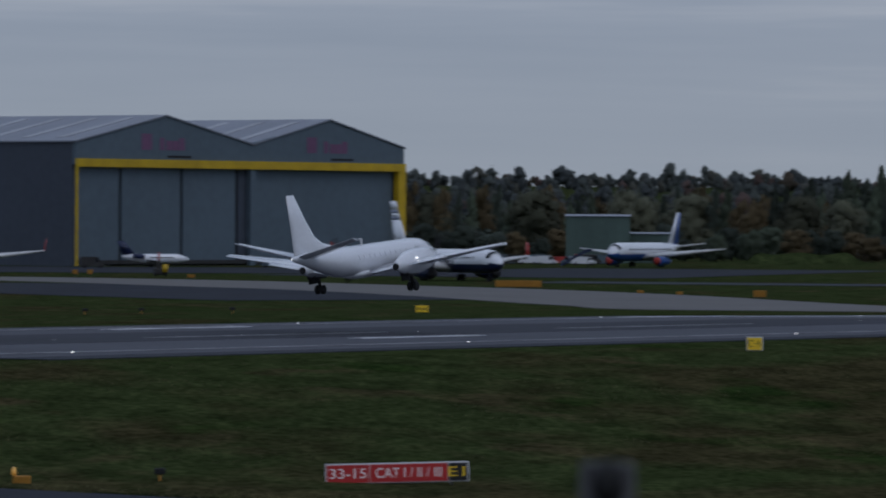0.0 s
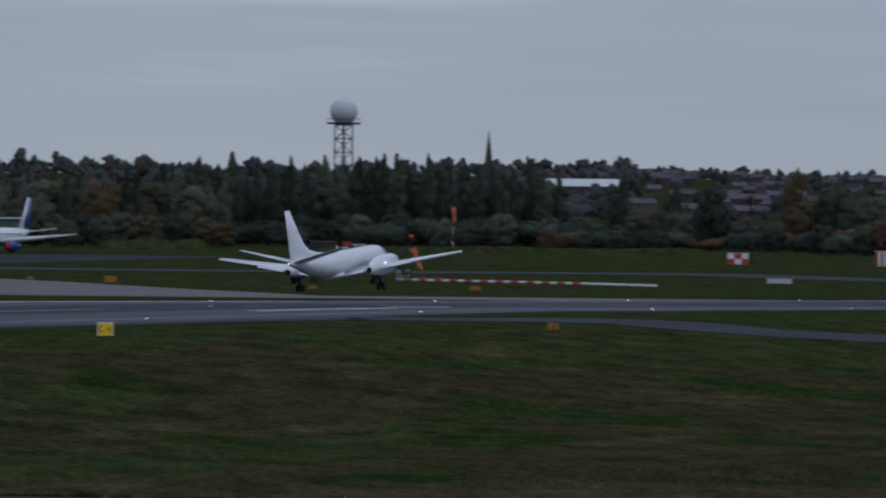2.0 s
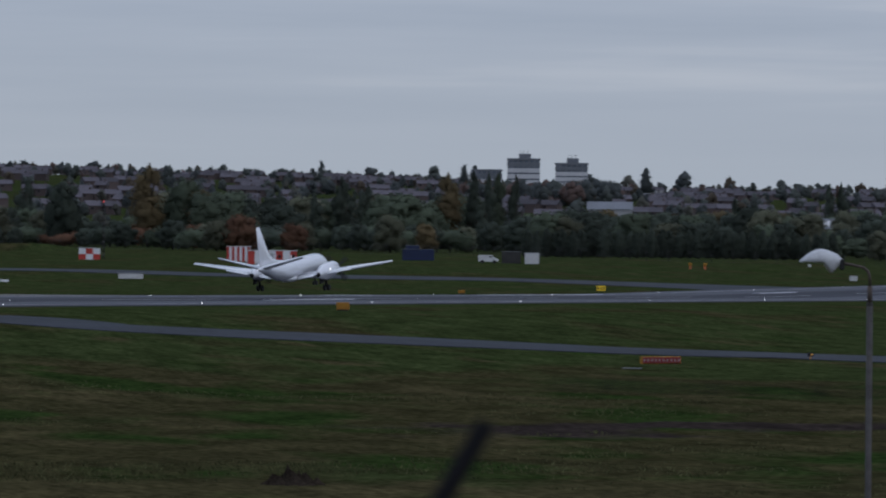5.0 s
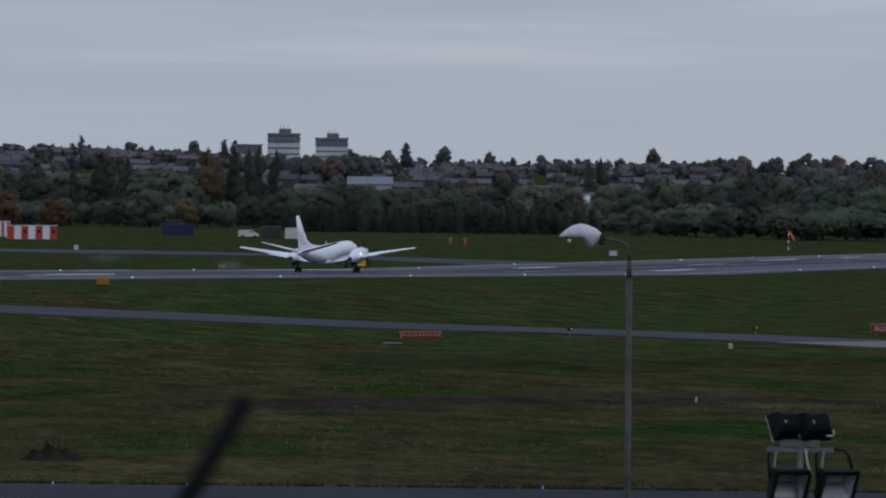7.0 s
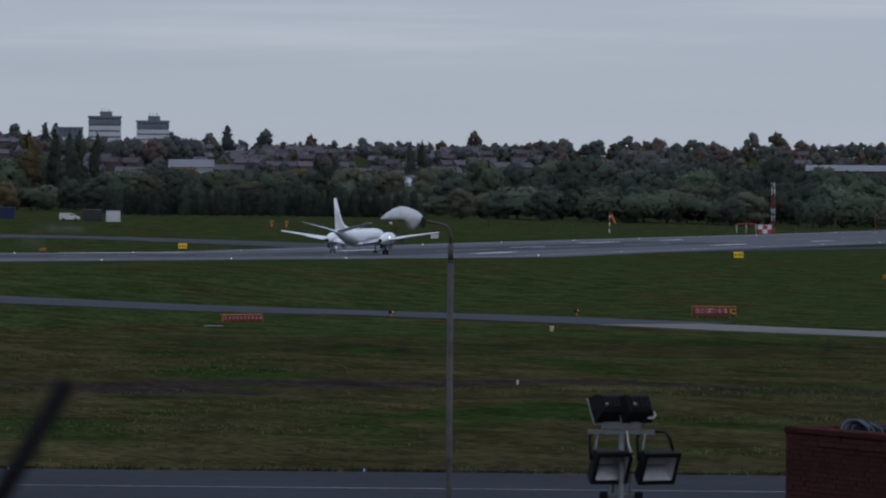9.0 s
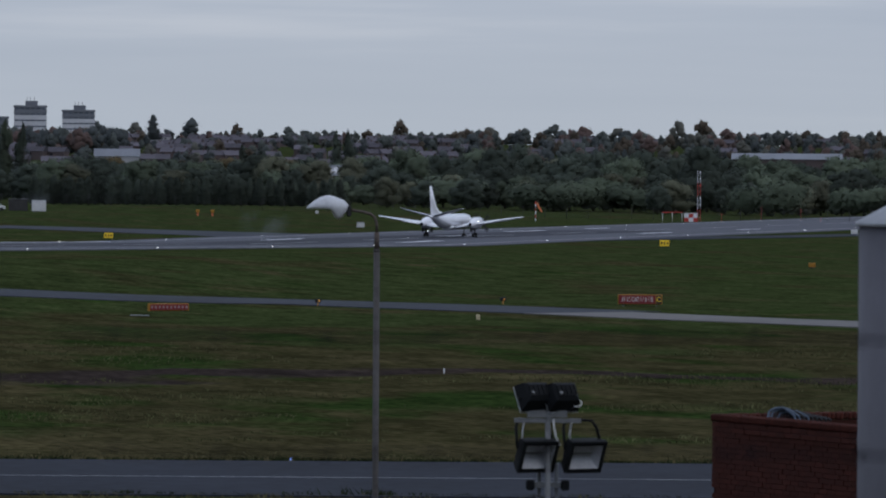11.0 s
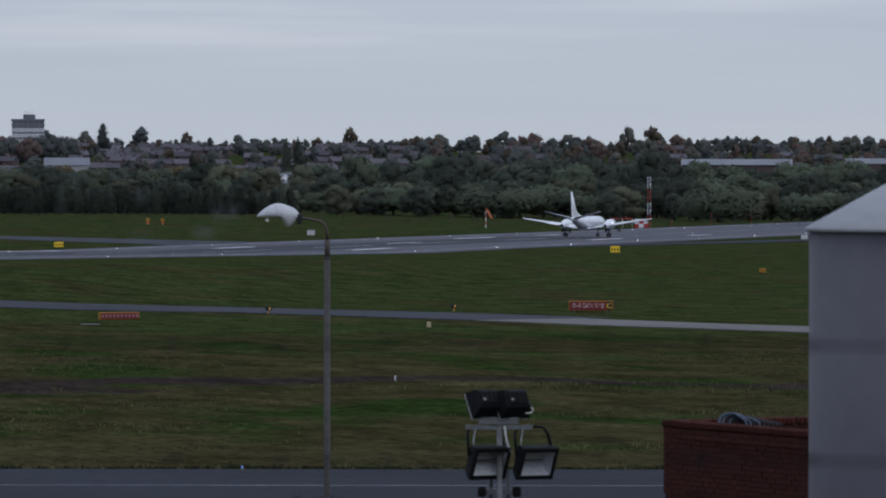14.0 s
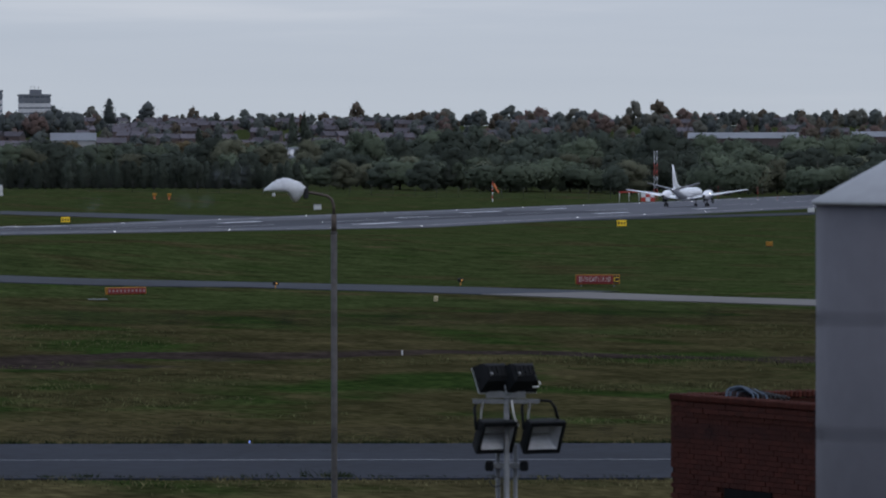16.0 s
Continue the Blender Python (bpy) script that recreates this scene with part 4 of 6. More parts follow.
for az, d, w, h, name in ((0.765, 823, 6.7, 0.95, "long faded yellow sign board beside the link taxiway"), (3.21, 727, 1.6, 0.85, "faded yellow marker board in the grass"), (12.13, 480, 1.1, 0.62, "faded yellow marker board in the grass"),
                          (13.33, 747, 0.9, 0.4, "small orange marker board in the grass"), (21.867, 576, 0.7, 0.45, "small yellow marker board in the grass"), (7.665, 390, 0.38, 0.5, "dull yellow runway distance marker box"), (7.73, 390.4, 0.36, 0.5, "dull yellow runway distance marker box"),
                          (5.25, 690, 1.0, 0.4, "small orange marker board in the grass"), (-3.72, 985, 0.9, 0.8, "yellow apron marker block"), (-3.57, 985, 0.9, 0.8, "yellow apron marker block"), (2.4, 745, 0.8, 0.4, "small orange marker board in the grass"), (2.0, 760, 0.9, 0.35, "small orange marker board in the grass"),
                          (-2.55, 935, 1.2, 0.5, "small orange marker board in the grass"), (6.9, 700, 1.3, 0.55, "small orange marker board in the grass")):
    th = thing("marker_board", facing(az, d), name, "marker board", "marker boards")
    part("board", box(-w / 2, w / 2, 0, 0.3, 0.08, 0.08 + h, 0.03), DULLYELLOW, th)
    part("foot", box(-w * 0.45, w * 0.45, 0.05, 0.25, -0.2, 0.075), DARKSTEEL, th)


def dark_marker(az, d, lit):
    th = thing("taxiway_guard_light", facing(az, d), "dark taxiway guard light with amber lamps on a short post", "guard light", "guard lights")
    part("post", tube([(0, 0, -0.2), (0, 0, 0.25)], 0.05), DULLYELLOW, th)
    part("hood", box(-0.22, 0.22, -0.08, 0.14, 0.26, 0.52, 0.04), DARK, th)
    if lit:
        part("lamp", loft([ring_y(-0.085, 0.09, 0.38, 0.07, 0.07, 10), ring_y(-0.12, 0.09, 0.38, 0.05, 0.05, 10)]), LAMPAMBER, th, "lit amber lamp")


for az, d, lit in ((16.866, 411, True), (18.742, 420, True), (-2.855, 222, False), (-3.62, 490, False), (-3.05, 492, False), (-2.13, 494, False)):
    dark_marker(az, d, lit)
th = thing("amber_guard_light", facing(-4.25, 218.3), "amber lit taxiway light on a yellow base", "guard light")
part("base", box(-0.35, 0.35, -0.1, 0.2, -0.1, 0.3, 0.05), DULLYELLOW, th)
part("lamp", loft([ring_z(0.3, -0.28, 0, 0.08), ring_z(0.42, -0.3, 0, 0.10), ring_z(0.62, -0.3, 0, 0.06)]), LAMPAMBER, th, "lit amber lamp")

for az, d, w, h, m, name, cat in ((18.49, 377, 0.28, 0.40, SIGNCREAM, "small cream junction box on the grass", "junction box"), (18.148, 281, 0.09, 0.30, OFFWHITE, "short white marker post in the grass", "marker post"), (15.065, 381.5, 1.3, 0.07, STEEL, "pale concrete slab in the grass", "concrete slab"),
                                  (9.98, 822, 3.6, 0.8, OFFWHITE, "long low white equipment box beyond the runway", "equipment box"), (11.858, 890, 0.7, 0.8, OFFWHITE, "white marker post box in the grass", "marker post"), (17.294, 957, 1.3, 0.85, OFFWHITE, "white square board beside the runway", "marker board"),
                                  (22.29, 911, 1.1, 0.7, OFFWHITE, "white square board beside the runway exit", "marker board"), (14.04, 1066, 2.7, 2.1, OFFWHITE, "white equipment cabinet by the fence", "cabinet"), (13.83, 1069, 3.6, 2.2, DARKSTEEL, "dark shed by the fence", "shed"),
                                  (12.887, 1106, 6.2, 2.2, NAVY, "blue container by the trees", "container"), (12.83, 1108, 2.6, 2.9, NAVY, "blue container by the trees", "container"), (16.85, 1120, 0.6, 0.6, OFFWHITE, "small white marker in the grass", "marker post")):
    th = thing(cat.replace(" ", "_"), facing(az, d, -0.02), name, cat)
    part("body", box(-w / 2, w / 2, 0, max(0.3, min(2.4, w * 0.6)), 0, h, min(0.05, h * 0.2)), m, th)
    if h > 0.7:
        part("lid", box(-w / 2 - 0.05, w / 2 + 0.05, -0.05, max(0.3, min(2.4, w * 0.6)) + 0.05, h + 0.003, h + 0.08), STEEL, th)
        part("door", box(-w * 0.2, w * 0.2, -0.03, -0.003, 0.1, h * 0.9), m, th)


# ---- striped airfield equipment ----
def striped_hut(az, d, w, h, n, label, turn=0.0, windows=()):
    th = thing("equipment_hut", facing(az, d, 0, turn), label, "equipment hut", "red and white huts")
    part("core", box(-w / 2 + 0.05, w / 2 - 0.05, 0.06, 2.2, 0, h - 0.05), OFFWHITE, th)
    for i in range(n):
        a = -w / 2 + w * i / n
        pn = part("panel", box(a + 0.01, a + w / n - 0.01, 0, 0.05, 0.02, h), RED if i % 2 == 0 else WHITE, th)
        if i in windows:
            part("vent", box(a + w / n * 0.3, a + w / n * 0.7, -0.02, -0.002, h * 0.45, h * 0.72), DARK, pn, "dark vent")
    part("roof", box(-w / 2 - 0.06, w / 2 + 0.06, -0.06, 2.26, h + 0.003, h + 0.12), OFFWHITE, th)


striped_hut(11.41, 1003, 8.8, 2.35, 7, "red and white striped navigation aid hut", 4, (2, 4, 6))
striped_hut(11.065, 1048, 4.3, 2.75, 9, "red and white striped navigation aid cabin", -6)


def chequer_hut(az, d, w, h, label):
    th = thing("equipment_hut", facing(az, d), label, "equipment hut", "red and white huts")
    part("core", box(-w / 2 + 0.05, w / 2 - 0.05, 0.06, 2.4, 0, h - 0.03), OFFWHITE, th)
    n, m = 3, 2
    for i in range(n):
        for j in range(m):
            part("panel", box(-w / 2 + w * i / n + 0.01, -w / 2 + w * (i + 1) / n - 0.01, 0, 0.05, h * j / m + 0.01, h * (j + 1) / m - 0.01), RED if (i + j) % 2 == 0 else WHITE, th)
    part("roof", box(-w / 2 - 0.06, w / 2 + 0.06, -0.06, 2.46, h + 0.003, h + 0.1), OFFWHITE, th)


chequer_hut(9.56, 1067, 4.0, 2.1, "red and white chequered equipment hut")
chequer_hut(20.64, 1104, 2.7, 1.6, "red and white chequered equipment hut at the mast")


def lattice_mast(az, d, h, half, striped, label, lamp=False):
    th = thing("mast", facing(az, d), label, "mast")
    n, bar = max(4, int(h / 1.2)), 0.045 if striped else 0.08
    for i in range(n):
        z0, z1 = h * i / n, h * (i + 1) / n
        bm = bmesh.new()
        for sx, sy in ((-1, -1), (1, -1), (1, 1), (-1, 1)):
            add_loft(bm, [ring_z(z0 + 0.005, sx * half, sy * half, bar, 5), ring_z(z1 - 0.005, sx * half, sy * half, bar, 5)])
        for k in (-1, 1):
            tb = tube([(-half, k * half, z0), (half, k * half, z1)], 0.035, 5)
            tm = bpy.data.meshes.new("brace_part")
            tb.to_mesh(tm)
            tb.free()
            bm.from_mesh(tm)
            bpy.data.meshes.remove(tm)
        part("section", bm, (RED if i % 4 < 2 else WHITE) if striped else DARKSTEEL, th)
    if lamp:
        part("lamp", loft([ring_z(h, 0, 0, 0.12), ring_z(h + 0.3, 0, 0, 0.1)]), LAMPRED, th, "lit red obstruction lamp")
    return th


lattice_mast(20.719, 1091, 10.0, 0.28, True, "red and white lattice mast beside the runway end")
lattice_mast(9.70, 1075, 10.8, 0.16, False, "slim dark aerial mast by a striped hut", True)
# frame beside the mast
th = thing("antenna_gantry", facing(20.45, 1105), "open steel equipment frame beside the mast", "frame")
for x in (-1.9, 0, 1.9):
    part("post", tube([(x, 0, -0.1), (x, 0, 1.8)], 0.07), OFFWHITE, th)
part("beam", box(-2.0, 2.0, -0.08, 0.08, 1.75, 1.95), RED, th)
for az, d, h in ((20.95, 1105, 1.6), (21.35, 1130, 2.8), (21.75, 1130, 2.6), (21.95, 1120, 0.9)):
    th = thing("aerial_post", facing(az, d), "thin orange aerial post in the grass", "aerial post", "aerial posts")
    part("post", tube([(0, 0, -0.1), (0, 0, h)], 0.03), RED, th)
    part("base", box(-0.25, 0.25, -0.25, 0.25, -0.1, 0.12), OFFWHITE, th)
for az in (15.644, 15.793):
    th = thing("beacon_post", facing(az, 1055), "short red beacon post by the hedge", "beacon", "beacon posts")
    part("post", box(-0.16, 0.16, 0, 0.3, -0.1, 0.6), ORANGE, th)
    part("head", box(-0.35, 0.35, -0.1, 0.4, 0.6, 1.15, 0.08), DULLYELLOW, th)


def windsock(az, d, h, lean, label, lamp=False, striped=False, size=1.0):
    th = thing("windsock", facing(az, d), label, "windsock", "windsocks")
    n = 6
    for i in range(n):
        part("pole", tube([(0, 0, h * i / n), (0, 0, h * (i + 1) / n - 0.004)], 0.09), (RED if i % 2 else WHITE) if striped else DARKSTEEL, th)
    part("hoop", tube([(0.35 * size * math.cos(a) + 0.3, 0.35 * size * math.sin(a), h - 0.4) for a in np.linspace(0, 6.28, 13)], 0.03, 5), DARKSTEEL, th)
    L = 3.3 * size
    rings = []
    for i in range(9):
        u = i / 8
        cx, cz = 0.2 + L * u * math.sin(radians(lean)) * (0.7 + 0.3 * u), h - 0.35 - L * u * math.cos(radians(lean))
        r = (0.46 - 0.2 * u) * size * (1 + 0.06 * math.sin(9 * u))
        rings.append([(cx + r * math.cos(a) * 0.95, r * math.sin(a) * 0.7, cz + 0.25 * r * math.cos(a)) for a in np.linspace(0, 2 * math.pi, 14, endpoint=False)])
    part("sock", loft(rings), ORANGE, th, "limp orange cloth sock")
    if lamp:
        part("lamp", loft([ring_z(h + 1.2, 0, 0, 0.16), ring_z(h + 1.5, 0, 0, 0.14)]), LAMPRED, th, "lit red lamp")
        part("lamp_arm", tube([(0, 0, h), (0, 0, h + 1.2)], 0.05), DARKSTEEL, th)


windsock(6.25, 780, 4.9, 22, "orange windsock hanging limp on a pole with a red lamp", True)
windsock(6.67, 1455, 11.0, 2, "orange windsock on a tall striped pole by the trees", False, True, 1.25)
windsock(19.066, 1085, 3.9, 30, "orange windsock on a short white pole beside the runway", False, True, 0.62)


def build_marker_row():
    """Low red and white blocks in a long row."""
    a, b = Vector((*polar(6.10, 783), 0)), Vector((*polar(8.75, 777), 0))
    n = 34
    bm0 = box(-0.5, 0.5, -0.3, 0.3, 0, 0.32, 0.04)
    meshes = []
    for m in (WHITE, RED):
        me = bpy.data.meshes.new("block")
        bm0.to_mesh(me)
        me.materials.append(m)
        meshes.append(me)
    bm0.free()
    row = thing("boundary_marker_row", Matrix(), "long row of low red and white boundary marker blocks", "marker row")
    turn = math.degrees(math.atan2(b.y - a.y, b.x - a.x))
    for i in range(n):
        p = a.lerp(b, (i + 0.5) / n)
        k = 1.5 if i in (3, 5) else 1.0
        shared("block", meshes[1 if (i % 2 and i < 24) else 0], row, pose(p.x, p.y, ground_z(p.x, p.y), 0, 0, turn) @ Matrix.Diagonal((0.98, 1, k, 1)))
    th = thing("signal_crate", facing(6.17, 782), "open wire crate beside the windsock", "crate")
    for x in (-0.8, -0.4, 0, 0.4, 0.8):
        part("bar", tube([(x, 0, 0), (x, 0, 1.5)], 0.05), OFFWHITE, th)
    part("rail", box(-0.85, 0.85, -0.05, 0.05, 1.45, 1.55), OFFWHITE, th)


build_marker_row()


# ---- parked aircraft ----
def jet(name, m, L, dia, span, fin_h, belly, fin_mats, label, engine_mat, cover=None, winglet=True):
    th = thing(name, m, label, "airplane")
    r, cz = dia / 2, dia / 2 + 1.35
    sec = [(0.5 * L, 0.05, -0.25), (0.485 * L, 0.42, -0.2), (0.455 * L, 0.75, -0.1), (0.42 * L, 0.94, 0), (0.38 * L, 1, 0), (-0.18 * L, 1, 0), (-0.30 * L, 0.84, 0.14), (-0.42 * L, 0.45, 0.42), (-0.5 * L, 0.1, 0.62)]
    n = 24
    bm = loft([ring_y(y, 0, cz + dz * r, k * r, k * r, n) for y, k, dz in sec])
    for f in bm.faces:
        f.material_index = 1 if f.calc_center_median().z < cz - 0.22 * r else 0
    part("fuselage", bm, [WHITE, belly], th, "white fuselage with a coloured belly")
    bm = bmesh.new()
    add_loft(bm, [[(k * r * math.cos(a), y, cz - 0.04 * r + k * r * math.sin(a)) for a in np.linspace(radians(22), radians(158), 9)] for y, k in ((0.435 * L, 0.90), (0.457 * L, 0.76))], cap=False, closed=False)
    part("cockpit_window", bm, GLASS_DARK, th)
    wz = cz - 0.62 * r
    for s in (-1, 1):
        tipx = s * span / 2
        part("wing", foil((0.13 * L, -0.06 * L, s * r * 0.6, wz), (-0.085 * L, -0.125 * L, tipx, wz + 0.055 * span), 0.13, 0.1), OFFWHITE, th)
        if winglet:
            part("winglet", foil((-0.09 * L, -0.125 * L, tipx, wz + 0.055 * span), (-0.125 * L, -0.145 * L, tipx + s * 0.5, wz + 0.055 * span + 2.2), 0.1, 0.1, up=True), RED, th, "red winglet")
        part("tailplane", foil((-0.40 * L, -0.48 * L, s * 0.3, cz + 0.45 * r), (-0.475 * L, -0.51 * L, s * span * 0.18, cz + 0.45 * r + 0.9), 0.1, 0.09), OFFWHITE, th)
        ex = s * span * 0.165
        eng = part("engine", loft([ring_y(y, ex, wz - 0.75, k, k, 18) for y, k in ((0.175 * L, 0.88), (0.165 * L, 1.02), (0.10 * L, 1.05), (0.03 * L, 0.7), (0.0, 0.45))]), engine_mat, th)
        part("intake", loft([ring_y(0.176 * L, ex, wz - 0.75, 0.86, 0.86, 18), ring_y(0.1775 * L, ex, wz - 0.75, 0.2, 0.2, 18)]), cover or DARK, eng, "engine intake cover" if cover else "dark engine intake")
        g = part("main_gear", tube([(s * 3.4, -0.02 * L, wz), (s * 3.4, -0.02 * L, 0.4)], 0.16), DARKSTEEL, th)
        for o in (-0.4, 0.4):
            wheel(g, s * 3.4 + o, -0.02 * L, 0.55, 0.36)
    g = part("nose_gear", tube([(0, 0.40 * L, cz - 0.8 * r), (0, 0.40 * L, 0.3)], 0.1), DARKSTEEL, th)
    for o in (-0.25, 0.25):
        wheel(g, o, 0.40 * L, 0.38, 0.22)
    z0, z1 = cz + 0.75 * r, fin_h
    cuts = [0, 0.62, 0.69, 0.75, 0.82, 1.0] if len(fin_mats) == 5 else [0, 1]
    for fm, a, b in zip(fin_mats, cuts, cuts[1:]):
        la, lb = [(-0.33 - 0.125 * u) * L for u in (a, b)]
        ta, tb = [(-0.47 - 0.045 * u) * L for u in (a, b)]
        if fm is BLUE:
            fm2 = WHITE
            ma, mb = (la + ta) / 2 - 0.2, (lb + tb) / 2 - 0.1
            part("rudder", foil((ma, ta, 0, z0 + (z1 - z0) * a), (mb, tb, 0, z0 + (z1 - z0) * b), 0.09, 0.09, up=True), BLUE, th, "blue rudder")
            part("fin", foil((la, ma + 0.01, 0, z0 + (z1 - z0) * a), (lb, mb + 0.01, 0, z0 + (z1 - z0) * b), 0.16, 0.14, up=True), fm2, th)
        else:
            part("fin", foil((la, ta, 0, z0 + (z1 - z0) * a), (lb, tb, 0, z0 + (z1 - z0) * b), 0.10, 0.10, up=True), fm, th)
    wm = box(-0.02, 0.02, -0.15, 0.15, -0.2, 0.2)
    me = bpy.data.meshes.new("cabin_window")
    wm.to_mesh(me)
    wm.free()
    me.materials.append(GLASS_DARK)
    for s in (-1, 1):
        for i in range(26):
            shared("cabin_window", me, th, Matrix.Translation((s * r * 0.985, 0.34 * L - i * 0.0235 * L, cz + 0.26 * r)))
    return th


def heading_pose(az, d, head):
    x, y = polar(az, d)
    return pose(x, y, ground_z(x, y), 0, 0, -head)


CHECK = mat("grey_blue_fin_band", (0.22, 0.24, 0.31), 0.4, vary=0.3, scale=3)
jet_dark = jet("airliner", heading_pose(0.02, 915, 152), 38.0, 3.8, 35.0, 12.9, NAVY, [WHITE, CHECK, WHITE, CHECK, WHITE], "white and navy jet airliner with winglets on the taxiway", NAVY)
copy_thing(jet_dark, heading_pose(-5.02, 1000, 172))["label"] = "white jet airliner parked on the apron, wing showing"
jet("airliner", heading_pose(2.05, 1215, 205.6), 37.5, 3.95, 34.0, 11.8, BLUE, [BLUE], "white and blue jet airliner parked with red engine covers", BLUE, RED, winglet=False)


def business_jet():
    th = thing("business_jet", heading_pose(-2.92, 1150, 82), "white business jet with a dark blue tail by the hangar", "airplane")
    part("fuselage", loft([ring_y(y, 0, 1.75 + dz, r, r, 16) for y, r, dz in ((7.2, 0.05, -0.2), (6.4, 0.5, -0.1), (4.8, 0.95, 0), (-2, 0.98, 0), (-4.8, 0.7, 0.2), (-6.6, 0.25, 0.4))]), WHITE, th)
    part("fin", foil((-3.6, -6.4, 0, 2.3), (-6.2, -7.7, 0, 5.3), 0.12, 0.1, up=True), NAVY, th, "dark blue tail fin")
    for s in (-1, 1):
        part("wing", foil((1.6, -1.6, s * 0.5, 1.15), (-1.2, -2.2, s * 7.2, 1.6), 0.13, 0.1), OFFWHITE, th)
        part("tailplane", foil((-5.4, -6.8, s * 0.1, 3.9), (-6.6, -7.3, s * 2.8, 4.0), 0.1, 0.1), NAVY, th)
        part("engine", loft([ring_y(y, s * 1.45, 2.2, r, r, 14) for y, r in ((-2.2, 0.42), (-3.0, 0.52), (-4.6, 0.4))]), NAVY, th)
        wheel(th, s * 1.5, -0.6, 0.35, 0.25)
    for o in (-1, 1):
        part("cabin_window", box(o * 0.97 - 0.02, o * 0.97 + 0.02, -1.0, 3.8, 1.85, 2.05), GLASS_DARK, th)


business_jet()


# ---- apron vehicles and clutter ----
def van(az, d, turn, m, label, L=4.6, H=1.9):
    th = thing("van", facing(az, d, 0.02, turn), label, "van", "parked vehicles")
    prof = [(-L / 2, 0.35), (L / 2 - 0.1, 0.35), (L / 2, 0.8), (L / 2 - 0.7, 1.05), (L / 2 - 1.4, H), (-L / 2 + 0.1, H), (-L / 2, H - 0.3)]
    part("body", loft([[(x, y, z) for x, z in prof] for y in (-0.85, 0.85)], smooth_faces=False), m, th)
    part("windscreen", box(L / 2 - 1.9, L / 2 - 1.15, -0.87, 0.87, 1.12, H - 0.22), GLASS_DARK, th)
    for x in (-L / 2 + 0.8, L / 2 - 0.8):
        for s in (-0.8, 0.8):
            part("wheel", loft([[(x + 0.33 * math.cos(a), s + o, 0.33 + 0.33 * math.sin(a)) for a in np.linspace(0, 6.283, 12, endpoint=False)] for o in (-0.1, 0.1)]), DARK, th)


van(13.60, 1062, 0, OFFWHITE, "white van parked by the fence", 3.9, 1.55)
for az, d, k in ((1.05, 1265, WHITE), (0.86, 1275, WHITE), (1.30, 1268, CLADDING), (1.18, 1280, RED), (0.70, 1285, DARKSTEEL), (0.98, 1300, CLADDING), (1.42, 1262, WHITE), (1.50, 1290, DARKSTEEL), (0.55, 1300, CLADDING), (1.38, 1305, RED), (0.8, 1310, CLADDING), (-3.55, 1125, DARKSTEEL), (-1.72, 1150, CLADDING)):
    van(az, d, tree_rnd.choice((0, 12, 170, 185)), k, {id(WHITE): "white service van on the apron", id(CLADDING): "grey service van on the apron", id(RED): "red service van on the apron"}.get(id(k), "dark service van on the apron"), tree_rnd.uniform(4.2, 6.0), tree_rnd.uniform(1.7, 2.6))
for az, d, w, h, m, label in ((5.12, 1330, 3.0, 2.9, NAVY, "blue cargo loader at the far fence"), (5.36, 1335, 6.6, 2.2, DARKSTEEL, "dark open-sided shelter at the far fence"), (5.60, 1338, 2.0, 2.2, RED, "red container at the far fence"), (5.73, 1338, 3.0, 1.7, OFFWHITE, "pale container at the far fence"), (0.62, 1290, 5.0, 2.0, CLADDING, "pale ground equipment on the apron"), (1.55, 1300, 6.0, 2.2, CLADDING, "pale container on the apron"), (0.20, 1300, 6.0, 2.4, CLADDING, "pale container on the apron"), (3.55, 1330, 1.2, 1.3, DARKSTEEL, "dark equipment cabinet in the grass")):
    th = thing("container", facing(az, d, -0.02), label, "container", "containers")
    part("body", box(-w / 2, w / 2, 0, 2.2, 0.15, h, 0.04), m, th)
    part("skid", box(-w / 2 + 0.1, w / 2 - 0.1, 0.1, 2.1, -0.05, 0.147), DARKSTEEL, th)
    part("roof", box(-w / 2 - 0.1, w / 2 + 0.1, -0.1, 2.3, h + 0.004, h + 0.12), STEEL, th)
    for i in range(int(w / 0.9)):
        part("rib", box(-w / 2 + 0.3 + 0.9 * i, -w / 2 + 0.42 + 0.9 * i, -0.04, -0.002, 0.2, h - 0.05), m, th)
# boarding steps at the blue airliner
th = thing("boarding_steps", facing(1.35, 1205), "dark blue mobile boarding steps beside the parked airliner", "boarding steps")
part("stair", loft([[(x, y, z) for x, z in ((-3.6, 0.5), (2.2, 3.9), (3.4, 3.9), (3.4, 3.4), (2.4, 3.3), (-3.2, 0.2))] for y in (-0.8, 0.8)], smooth_faces=False), NAVY, th)
for x in (-2.6, 2.6):
    wheel(th, x, 0, 0.35, 0.3)
    part("prop", tube([(x, 0, 0.4), (x, 0, 1.0 if x < 0 else 3.4)], 0.1), DARKSTEEL, th)
# tug with beacon on the apron taxiway
th = thing("ground_tug", facing(-2.86, 953), "dark aircraft tug with a yellow tank and a red beacon", "tug")
part("body", box(-1.2, 1.2, 0, 2.2, 0.3, 1.4, 0.15), DARKSTEEL, th)
part("cab", box(-0.8, 0.1, 0.3, 1.9, 1.403, 2.7, 0.1), DARKSTEEL, th)
part("tank", loft([ring_z(0.8, 0.8, -0.3, 0.45), ring_z(2.1, 0.8, -0.3, 0.45)]), YELLOW, th, "yellow tank")
part("beacon", loft([ring_z(2.7, -0.3, 1.0, 0.2), ring_z(4.2, -0.3, 1.0, 0.12)]), RED, th)
for x in (-0.8, 0.8):
    wheel(th, x, 0, 0.45, 0.3)
    wheel(th, x, 1.8, 0.45, 0.3)


